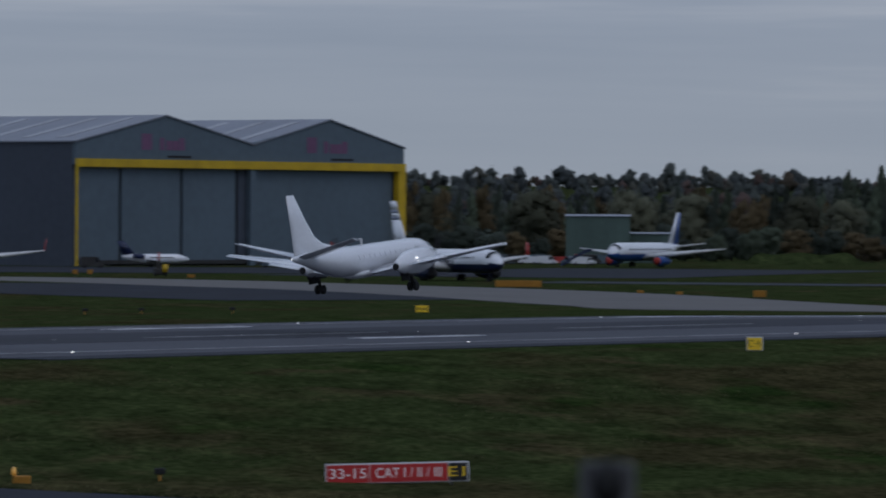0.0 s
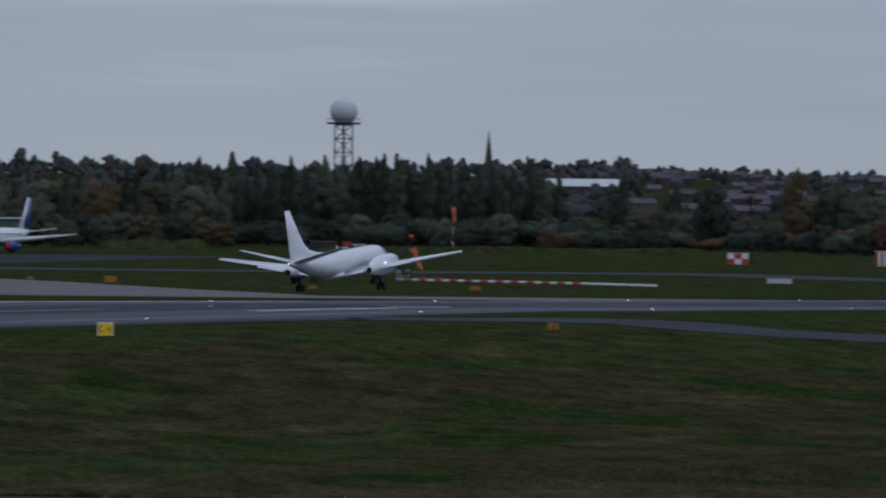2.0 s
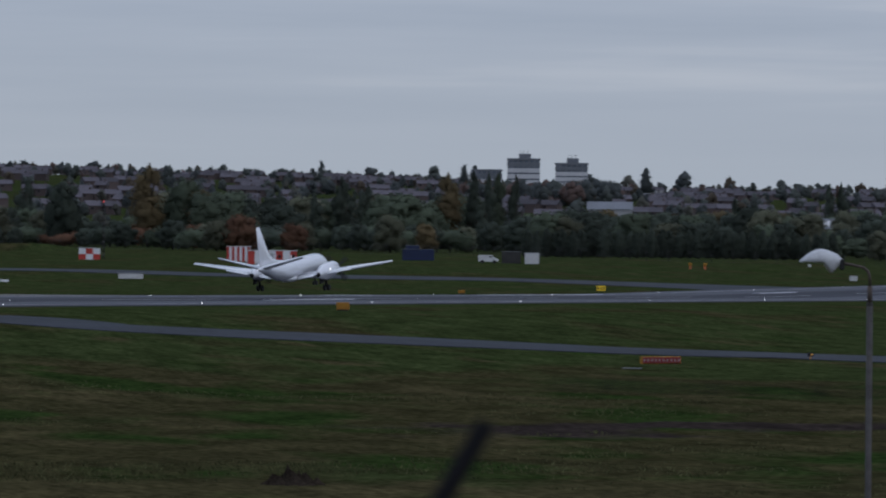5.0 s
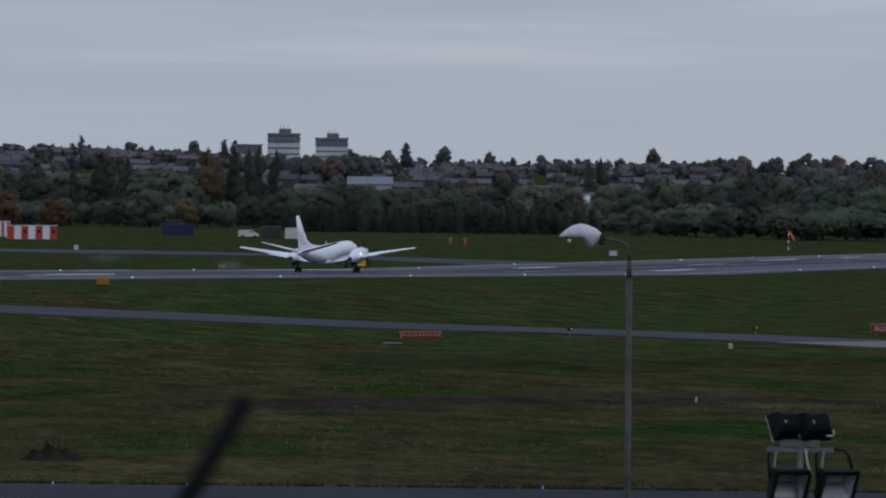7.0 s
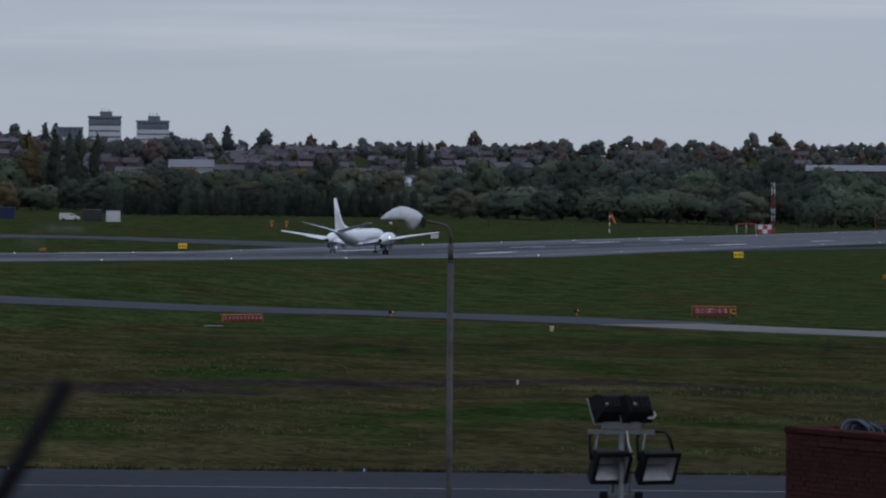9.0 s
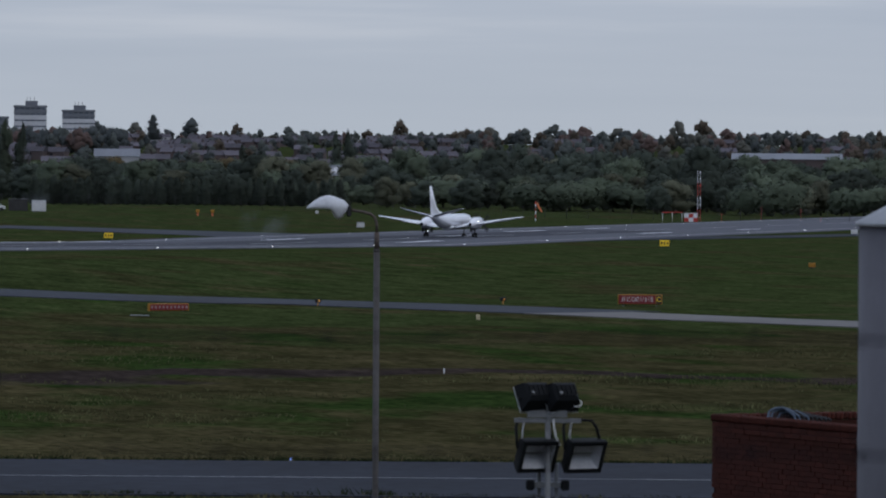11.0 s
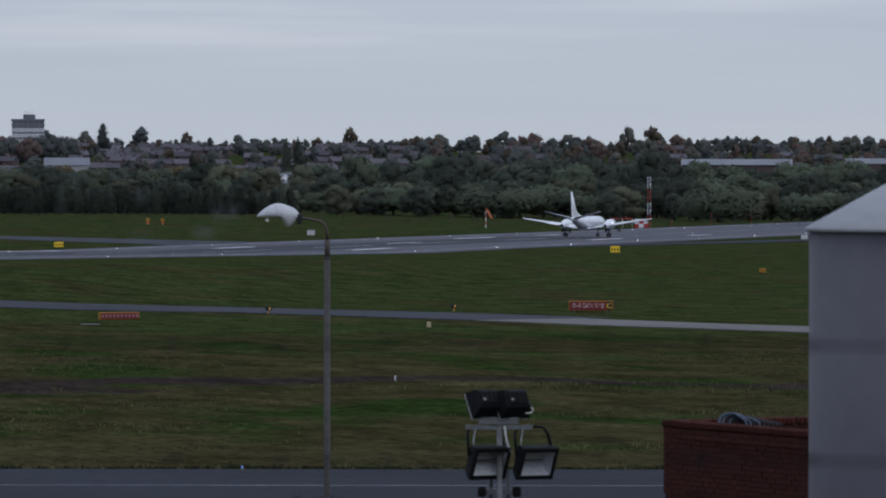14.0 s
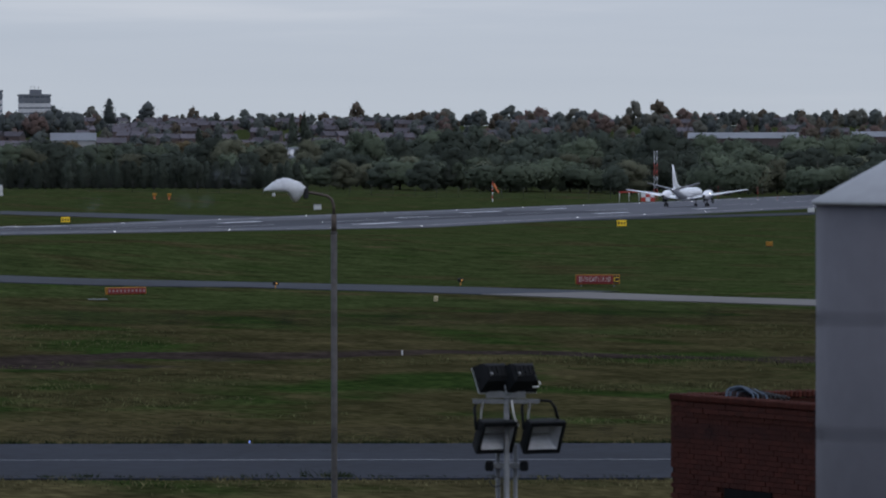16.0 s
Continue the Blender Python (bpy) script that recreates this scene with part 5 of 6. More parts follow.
# ---- sheds and buildings beyond the field ----
def shed(az0, az1, d, z0, h, pitch, wall, roof, label, depth=14.0, name="building", windows=0, group=""):
    az = (az0 + az1) / 2
    w = radians(az1 - az0) * d
    x, y = polar(az, d)
    th = thing(name, pose(x, y, z0, 0, 0, -az), label, "building", group)
    part("wall", box(-w / 2, w / 2, 0, depth, -3, h), wall, th)
    bm = bmesh.new()
    add_loft(bm, [[(xx, -0.4, h + 0.004), (xx, depth / 2, h + pitch), (xx, depth + 0.4, h + 0.004)] for xx in (-w / 2 - 0.3, w / 2 + 0.3)], smooth_faces=False)
    bmesh.ops.recalc_face_normals(bm, faces=bm.faces)
    part("roof", bm, roof, th)
    for i in range(windows):
        u = -w / 2 + w * (i + 0.5) / windows
        part("window", box(u - w * 0.3 / windows, u + w * 0.3 / windows, -0.12, -0.003, h * 0.35, h * 0.75), GLASS_DARK, th)
    return th


GREENCLAD = mat("faded_green_cladding", (0.075, 0.115, 0.10), 0.6, vary=0.2, scale=0.15, stretch=(6, 1, 1))
BRICKFAR = mat("brown_brick_far", (0.078, 0.058, 0.056), 0.85, vary=0.2, scale=0.3, random_tint=0.35)
# roof tiles toned lighter and bluish, with distance haze put into the colour
TILEFAR = mat("hazed_roof_tiles", (0.082, 0.074, 0.088), 0.85, vary=0.25, scale=0.6, random_tint=0.35)
RENDERFAR = mat("pale_render_far", (0.34, 0.34, 0.35), 0.85, vary=0.15, scale=0.5, random_tint=0.2)
SLATE = mat("slate_roof", (0.14, 0.15, 0.17), 0.6, vary=0.2, scale=0.3)
shed(1.245, 1.893, 1330, 1.0, 11.0, 0.5, GREENCLAD, ROOFGREY, "tall faded green corrugated building behind the apron", 18)
shed(1.90, 2.30, 1345, 1.0, 6.9, 0.4, GREENCLAD, ROOFGREY, "low faded green building behind the apron", 14)
shed(7.55, 8.40, 2600, 17.0, 5.6, 3.6, BRICKFAR, OFFWHITE, "long warehouse with a pale roof on the hill", 24, "warehouse")
shed(14.60, 15.05, 1900, 4.5, 7.4, 2.6, RENDERFAR, SLATE, "pale two-storey building with a slate roof", 12, windows=7)
shed(13.25, 13.55, 1850, 4.0, 10, 0.3, RENDERFAR, SLATE, "flat-roofed pale block among the trees", 12, windows=4)
shed(16.88, 17.10, 1405, 0.5, 6.2, 3.0, RENDERFAR, SLATE, "white house with a dark roof and solar panels among trees", 8, "house", windows=2)
shed(21.05, 22.16, 1800, 4.4, 7.8, 1.9, BRICKFAR, SLATE, "long pale-roofed warehouse behind the wood", 26, "warehouse")
shed(19.7, 20.3, 1850, 3.5, 6.4, 1.4, BRICKFAR, SLATE, "low pale building behind the wood", 16, "warehouse")
shed(22.7, 23.8, 2100, 7.0, 6.0, 2.0, BRICKFAR, SLATE, "long grey warehouse on the hill", 22, "warehouse")


def solar_panels():
    x, y = polar(16.99, 1405)
    th = thing("solar_array", pose(x, y, 0.5, 0, 0, -16.99), "row of pale solar panels on a house roof", "solar panels")
    for i in range(3):
        bm = bmesh.new()
        add_loft(bm, [[(xx, 1.0, 7.18), (xx, 3.0, 8.53), (xx, 3.0, 8.63), (xx, 1.0, 7.28)] for xx in (-1.6 + 1.15 * i, -0.7 + 1.15 * i)], smooth_faces=False)
        part("panel", bm, OFFWHITE, th)


solar_panels()


TOWERMID = mat("grey_tower_wall", (0.22, 0.23, 0.26), 0.8, vary=0.2, scale=0.2)
TOWERPALE = mat("pale_tower_render", (0.50, 0.50, 0.52), 0.8, vary=0.2, scale=0.2)
TOWERGLASS = mat("blue_grey_tower_window", (0.10, 0.12, 0.15), 0.45, vary=0.3, scale=0.3)


def tower_block(az0, az1, d, z0, top, label, plant=True):
    az, w = (az0 + az1) / 2, radians(az1 - az0) * d
    x, y = polar(az, d)
    th = thing("tower_block", pose(x, y, z0, 0, 0, -az), label, "tower block", "tower blocks")
    n = max(3, int((top - z0) / 2.8))
    h = (top - z0) / n
    part("core", box(-w / 2 + 0.3, w / 2 - 0.3, 0.3, 14, -2, top - z0), TOWERMID, th)
    for i in range(n):
        part("storey_band", box(-w / 2, w / 2, 0, 14.3, i * h, i * h + h * 0.72), TOWERPALE if i < n - 1 else SLATE, th, "pale storey band")
        for k in range(6):
            u = -w / 2 + w * (k + 0.5) / 6
            part("window", box(u - w * 0.055, u + w * 0.055, 0.15, 0.28, i * h + h * 0.74, i * h + h * 0.98), TOWERGLASS, th)
    part("roof_cap", box(-w / 2 - 0.2, w / 2 + 0.2, -0.2, 14.5, top - z0 + 0.004, top - z0 + 1.2), SLATE, th)
    if plant:
        part("plant_room", box(-w * 0.15, w * 0.22, 3, 10, top - z0 + 1.2, top - z0 + 3.6), SLATE, th)
        for k in (-0.1, 0.0, 0.12):
            part("aerial", tube([(w * k, 5, top - z0 + 1.2), (w * k, 5, top - z0 + 5.5)], 0.12, 5), DARKSTEEL, th)


tower_block(13.782, 14.115, 3000, 16, 38.2, "pale banded residential tower block on the hill")
tower_block(14.268, 14.600, 3000, 16, 36.0, "pale banded residential tower block on the hill")
tower_block(13.42, 13.73, 3050, 16, 32.6, "lower residential block on the hill", False)

# church spire
x, y = polar(7.027, 2500)
th = thing("church", pose(x, y, ground_z(x, y), 0, 0, -7), "dark stone church with a tall slender spire", "church")
part("tower", box(-2.6, 2.6, 0, 5.2, -2, 12), DARKSTEEL, th)
part("spire", loft([[(k * r, 2.6 + j * r, z) for k, j in ((-1, -1), (1, -1), (1, 1), (-1, 1))] for z, r in ((12, 2.4), (32.6, 0.12))], smooth_faces=False), DARKSTEEL, th)
part("nave", box(-3, 3, 5.3, 22, -2, 8), BRICKFAR, th)


def radar_tower():
    d = 1660
    x, y = polar(5.556, d)
    g = ground_z(x, y)
    th = thing("radar_tower", pose(x, y, 0, 0, 0, -5.556), "white radar dome on a dark steel lattice tower", "radar tower")
    deck = EYE + d * 0.01560
    rings = []
    R, c = 4.05, EYE + d * 0.01755
    for i in range(15):
        a = radians(-70 + 160 * i / 14)
        rings.append(ring_z(c + R * math.sin(a), 0, 0, max(0.02, R * math.cos(a)), 28))
    part("dome", loft(rings), RADOME, th, "pale grey spherical radar dome")
    part("deck", loft([ring_z(deck - 0.5, 0, 0, 4.9, 20), ring_z(deck, 0, 0, 4.9, 20)]), DARKSTEEL, th)
    part("rail", tube([(4.8 * math.cos(a), 4.8 * math.sin(a), deck + 1.1) for a in np.linspace(0, 6.283, 25)], 0.07, 5), DARKSTEEL, th)
    for i in range(12):
        a = 2 * math.pi * i / 12
        part("rail_post", tube([(4.8 * math.cos(a), 4.8 * math.sin(a), deck), (4.8 * math.cos(a), 4.8 * math.sin(a), deck + 1.1)], 0.05, 5), DARKSTEEL, th)
    h = 2.55
    for sx in (-1, 1):
        for sy in (-1, 1):
            part("leg", tube([(sx * h * 1.1, sy * h * 1.1, g - 0.5), (sx * h, sy * h, deck - 0.5)], 0.24, 6), DARKSTEEL, th)
    part("ladder_shaft", tube([(0, 0, g), (0, 0, deck - 0.5)], 0.35, 8), DARKSTEEL, th)
    z = g + 2
    while z < deck - 4:
        for (ax, ay), (bx, by) in (((-h, -h), (h, -h)), ((h, -h), (h, h)), ((h, h), (-h, h)), ((-h, h), (-h, -h))):
            part("brace", tube([(ax, ay, z), (bx, by, z + 4)], 0.12, 5), DARKSTEEL, th)
            part("brace", tube([(bx, by, z), (ax, ay, z + 4)], 0.12, 5), DARKSTEEL, th)
            part("girt", tube([(ax, ay, z + 4), (bx, by, z + 4)], 0.12, 5), DARKSTEEL, th)
        z += 4


RADOME = mat("weathered_white_dome", (0.58, 0.58, 0.60), 0.6, vary=0.12, scale=0.3)
radar_tower()


# ---- hillside suburb ----
def house_kit(seed, wall, L=9.0, W=7.0):
    rnd = random.Random(seed)
    h = rnd.uniform(4.6, 5.4)
    out = []
    for name, bm, m in (("wall", box(-L / 2, L / 2, 0, W, -3, h), wall), ("chimney", box(L * 0.22, L * 0.22 + 0.9, W * 0.42, W * 0.58, h + 1.2, h + 3.9), BRICKFAR)):
        me = bpy.data.meshes.new(name)
        bm.to_mesh(me)
        bm.free()
        me.materials.append(m)
        out.append((name, me))
    bm = bmesh.new()
    add_loft(bm, [[(x, -0.4, h), (x, W / 2, h + 2.9), (x, W + 0.4, h)] for x in (-L / 2 - 0.3, L / 2 + 0.3)], smooth_faces=False)
    me = bpy.data.meshes.new("roof")
    bm.to_mesh(me)
    bm.free()
    me.materials.append(TILEFAR)
    out.append(("roof", me))
    bm = box(-0.75, 0.75, -0.1, 0.05, -0.6, 0.6)
    win = bpy.data.meshes.new("window")
    bm.to_mesh(win)
    bm.free()
    win.materials.append(GLASS_DARK)
    return out, win, h, L


KITS = [house_kit(1, BRICKFAR), house_kit(2, BRICKFAR, 12.0), house_kit(3, RENDERFAR), house_kit(4, BRICKFAR, 8.0, 8.0), house_kit(5, BRICKFAR, 16.0)]
hs = random.Random(21)
for row in range(13):
    d = 2250 + row * 130
    az = 7.8 + hs.uniform(0, 0.5)
    while az < 24.5:
        kit, win, h, L = hs.choices(KITS, (3, 2, 0.6, 3, 0.4))[0]
        turn, n = hs.uniform(-32, 32), hs.choice((1, 1, 2, 2, 3))
        dd = d + hs.uniform(-30, 30)
        for i in range(n):
            x, y = polar(az, dd)
            th = thing("house", pose(x, y, ground_z(x, y), 0, 0, -az + turn) @ Matrix.Scale(0.74, 4), "small brick suburban house with a tiled roof on the hillside", "house", "hillside houses")
            for name, me in kit:
                shared(name, me, th, Matrix())
            shared("window", win, th, Matrix.Translation((-L * 0.22, 0, h * 0.72)))
            az += math.degrees(L * 0.78 / dd)
        az += hs.choice((0.15, 0.3, 0.5, 0.9, 1.4)) * (0.9 if az < 18.2 else 4.0)


def far_wood(name, leaf, spots, label, size, per, rnd):
    """One sheet of distant trees, each a cluster of leaf clumps on a short stem."""
    verts, faces, norms = [], [], []
    for az, d, h, w, kind in spots:
        x0, y0 = polar(az, d)
        z0 = ground_z(x0, y0)
        k = len(verts)
        for a, b, z in ((-.2, 0, 0), (.2, 0, 0), (0, .2, 0), (0, 0, h * 0.6)):
            verts.append((x0 + a, y0 + b, z0 + z))
            norms.append((0, -1, 0))
        faces += [(k, k + 1, k + 3), (k + 1, k + 2, k + 3), (k + 2, k, k + 3)]
        if kind == "round":
            lobes = []
            for i in range(14):
                u, a = (i + 0.5) / 14, rnd.uniform(0, 6.283)
                rad = w * 0.5 * math.sqrt(max(0.02, 1 - (u * 1.02) ** 2)) * rnd.uniform(0.3, 1.1)
                lobes.append((rad * math.cos(a), rad * math.sin(a), h * (0.16 + 0.64 * u), min(w * .42, h * .40) * rnd.uniform(.6, 1.0) * (1.1 - 0.3 * u), h * rnd.uniform(.15, .24)))
        else:
            lobes = [(rnd.uniform(-.1, .1) * w, 0, h * (0.15 + 0.1 * i), w * (0.75 - 0.065 * i) + 0.1, h * .11) for i in range(9)]

        def soften(v, c):
            return tuple((v * 0.4 + Vector(((c.x - x0) / w, (c.y - y0) / w, ((c.z - z0) / h - 0.45) * 1.3))).normalized())
        for lx, ly, lz, lr, lh in lobes:
            dense_core(verts, faces, norms, (x0 + lx, y0 + ly, z0 + lz), lr, lh, rnd, soften)
            for _ in range(per // len(lobes)):
                v = Vector((rnd.gauss(0, 1), rnd.gauss(0, 1), rnd.gauss(0, 1))).normalized() * rnd.uniform(0.72, 1.10)
                c = Vector((x0 + lx + v.x * lr, y0 + ly + v.y * lr, z0 + max(0.3, lz + v.z * lh)))
                q = (v + Vector((rnd.gauss(0, .3), rnd.gauss(0, .3), 0.25 + rnd.gauss(0, .3)))).normalized().to_track_quat("Z", "Y").to_matrix()
                s = size * rnd.uniform(0.6, 1.4)
                soft = soften(v.normalized(), c)
                k = len(verts)
                for a, b in ((-1, -0.6), (1, -0.5), (0.1, 1.0)):
                    norms.append(soft)
                    verts.append(tuple(c + q @ Vector((a * s, b * s, 0))))
                faces.append((k, k + 1, k + 2))
    me = bpy.data.meshes.new(name)
    me.from_pydata(verts, [], faces)
    me.polygons.foreach_set("use_smooth", [True] * len(me.polygons))
    me.normals_split_custom_set_from_vertices(norms)
    me.materials.append(leaf)
    tagged(new(name, me), label, "woodland", kind="stuff")


fw = random.Random(33)
spots = {k: [] for k in LEAF}
for i in range(330):  # skyline
    az = -2 + 28 * (i + fw.random()) / 330
    h = fw.uniform(6, 11)
    spots[fw.choices(list(LEAF), (6, 7, 2, 1.6, 1.2))[0]].append((az, fw.uniform(3850, 4150), h, h * fw.uniform(0.6, 1.0), "round" if fw.random() < 0.92 else "tall"))
# tall trees that stand out on the ridge: bearing, top over eye level, width, kind, leaf
for az, top, w, kind, leaf_key in ((13.05, 86, 11, "round", "green"), (13.35, 83, 8, "tall", "dark"), (13.45, 82, 8, "tall", "dark"), (14.58, 75, 14, "round", "dark"), (15.02, 72, 11, "round", "olive"), (15.18, 80, 11, "tall", "dark"), (15.57, 78, 21, "round", "dark"), (16.03, 69, 9, "round", "gold"), (16.55, 65, 7, "round", "green"),
                                   (17.69, 79, 9, "round", "gold"), (18.37, 61, 11, "round", "dark"), (18.60, 67, 14, "round", "olive"), (19.25, 72, 16, "round", "green"), (19.55, 69, 13, "round", "rust"), (19.9, 67, 14, "round", "olive"), (20.51, 82, 11, "round", "olive"), (20.75, 83, 12, "round", "gold"), (21.0, 65, 16, "round", "rust"), (21.4, 60, 18, "round", "dark"), (21.8, 52, 18, "round", "rust"),
                                   (1.2, 104, 14, "round", "dark"), (2.3, 112, 12, "round", "green"), (3.2, 100, 14, "round", "olive"), (9.6, 88, 12, "round", "dark"), (10.9, 84, 10, "round", "green"), (8.4, 92, 12, "round", "dark"), (11.9, 88, 6, "tall", "dark"), (12.4, 82, 14, "round", "dark"), (22.6, 55, 14, "round", "dark"), (23.4, 52, 12, "round", "green")):
    x, y = polar(az, 3800)
    spots[leaf_key].append((az, 3800, EYE + 3800 * top / 1e4 - ground_z(x, y), w, kind))
for i in range(1350):  # gardens among the houses
    az = -2 + 28 * fw.random()
    d = 1650 + 2250 * fw.random() ** 0.8
    h = fw.uniform(4.5, 9.5)
    spots[fw.choices(list(LEAF), (6, 7, 2, 1, 0.8))[0]].append((az, d, h, h * fw.uniform(0.45, 0.8), "round" if fw.random() < 0.9 else "tall"))
for i in range(260):  # thick wood left of the suburb
    az = -2 + 10.5 * fw.random()
    d = fw.uniform(1700, 3700)
    h = fw.uniform(9, 15)
    spots[fw.choices(list(LEAF), (6, 7, 2, 1, 0.4))[0]].append((az, d, h, h * fw.uniform(0.5, 0.8), "round"))
for i in range(190):  # wood on the lower end of the ridge
    az = 18.2 + 7 * fw.random()
    h = fw.uniform(7, 12)
    spots[fw.choices(list(LEAF), (4, 3, 4, 4, 4))[0]].append((az, fw.uniform(2300, 3800), h, h * fw.uniform(0.5, 0.8), "round"))
for i in range(70):  # in front of the tower blocks
    az, d = 13.2 + 1.7 * (i + fw.random()) / 70, fw.uniform(2700, 2950)
    h = EYE + d * fw.uniform(48, 66) / 1e4 - ground_z(*polar(az, d))
    spots[fw.choice(("green", "dark", "dark", "gold", "rust"))].append((az, d, h, h * fw.uniform(0.5, 0.75), "round"))
# distant trees use the leaf colours with haze mixed in
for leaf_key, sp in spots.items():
    far_wood("far_woodland", HAZED_LEAF[leaf_key], sp, {"green": "dull green distant hillside trees", "dark": "dark distant hillside trees", "olive": "olive distant hillside trees", "gold": "yellowing distant hillside trees", "rust": "rust-coloured distant hillside trees"}[leaf_key], 0.50, 126, fw)


# ---- field edge ----
def build_far_fence():
    az = 4.2
    posts = []
    while az < 25:
        d = 1375 - 240 * smooth((az - 8) / 8)
        posts.append((*polar(az, d),))
        az += 0.22
    th = thing("perimeter_fence", Matrix(), "dark wire perimeter fence along the trees", "fence")
    bm = bmesh.new()
    add_loft(bm, [ring_z(-0.2, 0, 0, 0.04, 5), ring_z(2.4, 0, 0, 0.04, 5)])
    me = bpy.data.meshes.new("post")
    bm.to_mesh(me)
    bm.free()
    me.materials.append(DARKSTEEL)
    for x, y in posts:
        shared("post", me, th, pose(x, y, ground_z(x, y)))
    for h in (0.3, 0.7, 1.1, 1.5, 1.9, 2.3):
        part("wire", tube([(x, y, ground_z(x, y) + h) for x, y in posts], 0.014, 4), DARKSTEEL, th)


build_far_fence()


def build_bank():
    """Long low grass banks at the field edge."""
    for a0, a1, d, h in ((4.9, 9.8, 1290, 1.6), (3.0, 4.3, 1330, 2.6)):
        rings = []
        for i in range(25):
            u = i / 24
            x, y = polar(a0 + (a1 - a0) * u, d)
            k = h * smooth(u * 6) * smooth((1 - u) * 6) * (1 + 0.1 * math.sin(17 * u))
            dx, dy = x / d, y / d
            z = ground_z(x, y)
            rings.append([(x + dx * o, y + dy * o, z - 0.1 + k * e) for o, e in ((-9, 0), (-4, 0.6), (0, 1), (4, 0.7), (9, 0))])
        tagged(part("grass_bank", loft(rings, cap=False, closed=False), GRASS), "low smooth grass bank at the field edge", "bank", kind="structure")


build_bank()


def build_tussocks():
    """Dead grass and tussocks along the near taxiway, and a small dark heap."""
    rnd = random.Random(5)
    verts, faces = [], []

    def blade(x, y, z, h):
        nonlocal verts, faces
        k = len(verts)
        a = rnd.uniform(0, 6.28)
        w = 0.035
        lx, ly = rnd.uniform(-1.3, 1.3) * h, rnd.uniform(-0.4, 1.6) * h
        verts.extend([(x - w * math.cos(a), y - w * math.sin(a), z - 0.03), (x + w * math.cos(a), y + w * math.sin(a), z - 0.03), (x + lx, y + ly, z + h)])
        faces.append((k, k + 1, k + 2))
    def edge(az, off):
        """Distance of the near taxiway's far edge (off 8) or near edge (off -13.5) on that bearing."""
        return (197.3 + 1.055 * off + 0.7) / (math.cos(radians(az)) + 0.3375 * math.sin(radians(az)))
    for i in range(14000):
        az = rnd.uniform(-5.5, 24)
        d = edge(az, 10.2) + abs(rnd.gauss(0, 2.2)) if rnd.random() < 0.6 else edge(az, -10.2) - abs(rnd.gauss(0, 2.5))
        x, y = polar(az, d)
        clump = noise.noise(Vector((x * 0.7, y * 0.7, 0)))
        blade(x, y, ground_z(x, y), max(0.05, 0.08 + 0.16 * clump))
    me = bpy.data.meshes.new("taxiway_verge_grass")
    me.from_pydata(verts, [], faces)
    me.materials.append(mat("dry_verge_grass", (0.075, 0.068, 0.034), 0.95, vary=0.4, scale=1.0, spec=0.0, random_tint=0.5, island=True))
    tagged(new("verge_grass", me), "dry tussocky grass along the taxiway edge", "grass", kind="stuff")
    # dark green tufts right on the pavement edge
    verts, faces = [], []
    for i in range(700):
        az = rnd.uniform(-5.5, 24)
        far = rnd.random() < 0.65
        d = edge(az, 10.2) + 0.15 if far else edge(az, -10.2) - 0.15
        x, y = polar(az, d)
        big = max(0.0, noise.noise(Vector((x * 0.22, y * 0.22, 8)))) + 0.25
        for _ in range(16):
            blade(x + rnd.gauss(0, 0.16), y + rnd.gauss(0, 0.2), ground_z(x, y), rnd.uniform(0.12, 0.36) * big + 0.05)
    me = bpy.data.meshes.new("edge_tufts")
    me.from_pydata(verts, [], faces)
    me.materials.append(mat("dark_edge_tufts", (0.020, 0.027, 0.012), 0.95, vary=0.4, scale=1.0, spec=0.0, random_tint=0.5, island=True))
    tagged(new("edge_tufts", me), "dark green tufts growing along the taxiway edge", "grass", kind="stuff")
    verts, faces = [], []
    for i in range(60000):
        az, d = rnd.uniform(-5.2, 23.5), 212 + 118 * rnd.random() ** 1.4
        x, y = polar(az, d)
        clump = noise.noise(Vector((x * 0.045, y * 0.06, 3))) + 0.5 * noise.noise(Vector((x * 0.4, y * 0.4, 5)))
        if clump < 0.22:
            continue
        blade(x, y, ground_z(x, y), rnd.uniform(0.06, 0.10) + 0.16 * min(1, clump))
    me = bpy.data.meshes.new("rough_grass")
    me.from_pydata(verts, [], faces)
    me.materials.append(mat("rough_grass_tufts", (0.060, 0.062, 0.028), 0.95, vary=0.4, scale=0.1, spec=0.0, random_tint=0.5, island=True))
    tagged(new("rough_grass", me), "rough brown-green tufts of unmown grass", "grass", kind="stuff")
    # dark raised heap standing in for a dark hollow in the grass
    x, y = polar(11.64, 217)
    bm = bmesh.new()
    n = 22
    rows = []
    for j in range(n):
        rows.append([(-1.5 + 3.0 * i / (n - 1), -1.2 + 2.4 * j / (n - 1), 0.62 * math.exp(-((i - 10.5) / 6.5) ** 2 - ((j - 10.5) / 6.5) ** 2) * (0.75 + 1.5 * noise.noise(Vector((i * 0.5, j * 0.5, 2)))) - 0.08) for i in range(n)])
    add_loft(bm, rows, cap=False, closed=False, smooth_faces=False)
    ob = tagged(part("mound", bm, mat("dark_heap", (0.028, 0.022, 0.017), 0.95, vary=0.5, scale=2.0, spec=0.0)), "small dark heap standing in for a hollow in the grass", "earth heap")
    ob.location = (x, y, ground_z(x, y))
    ob.rotation_euler = (0, 0, radians(-11.5))


build_tussocks()


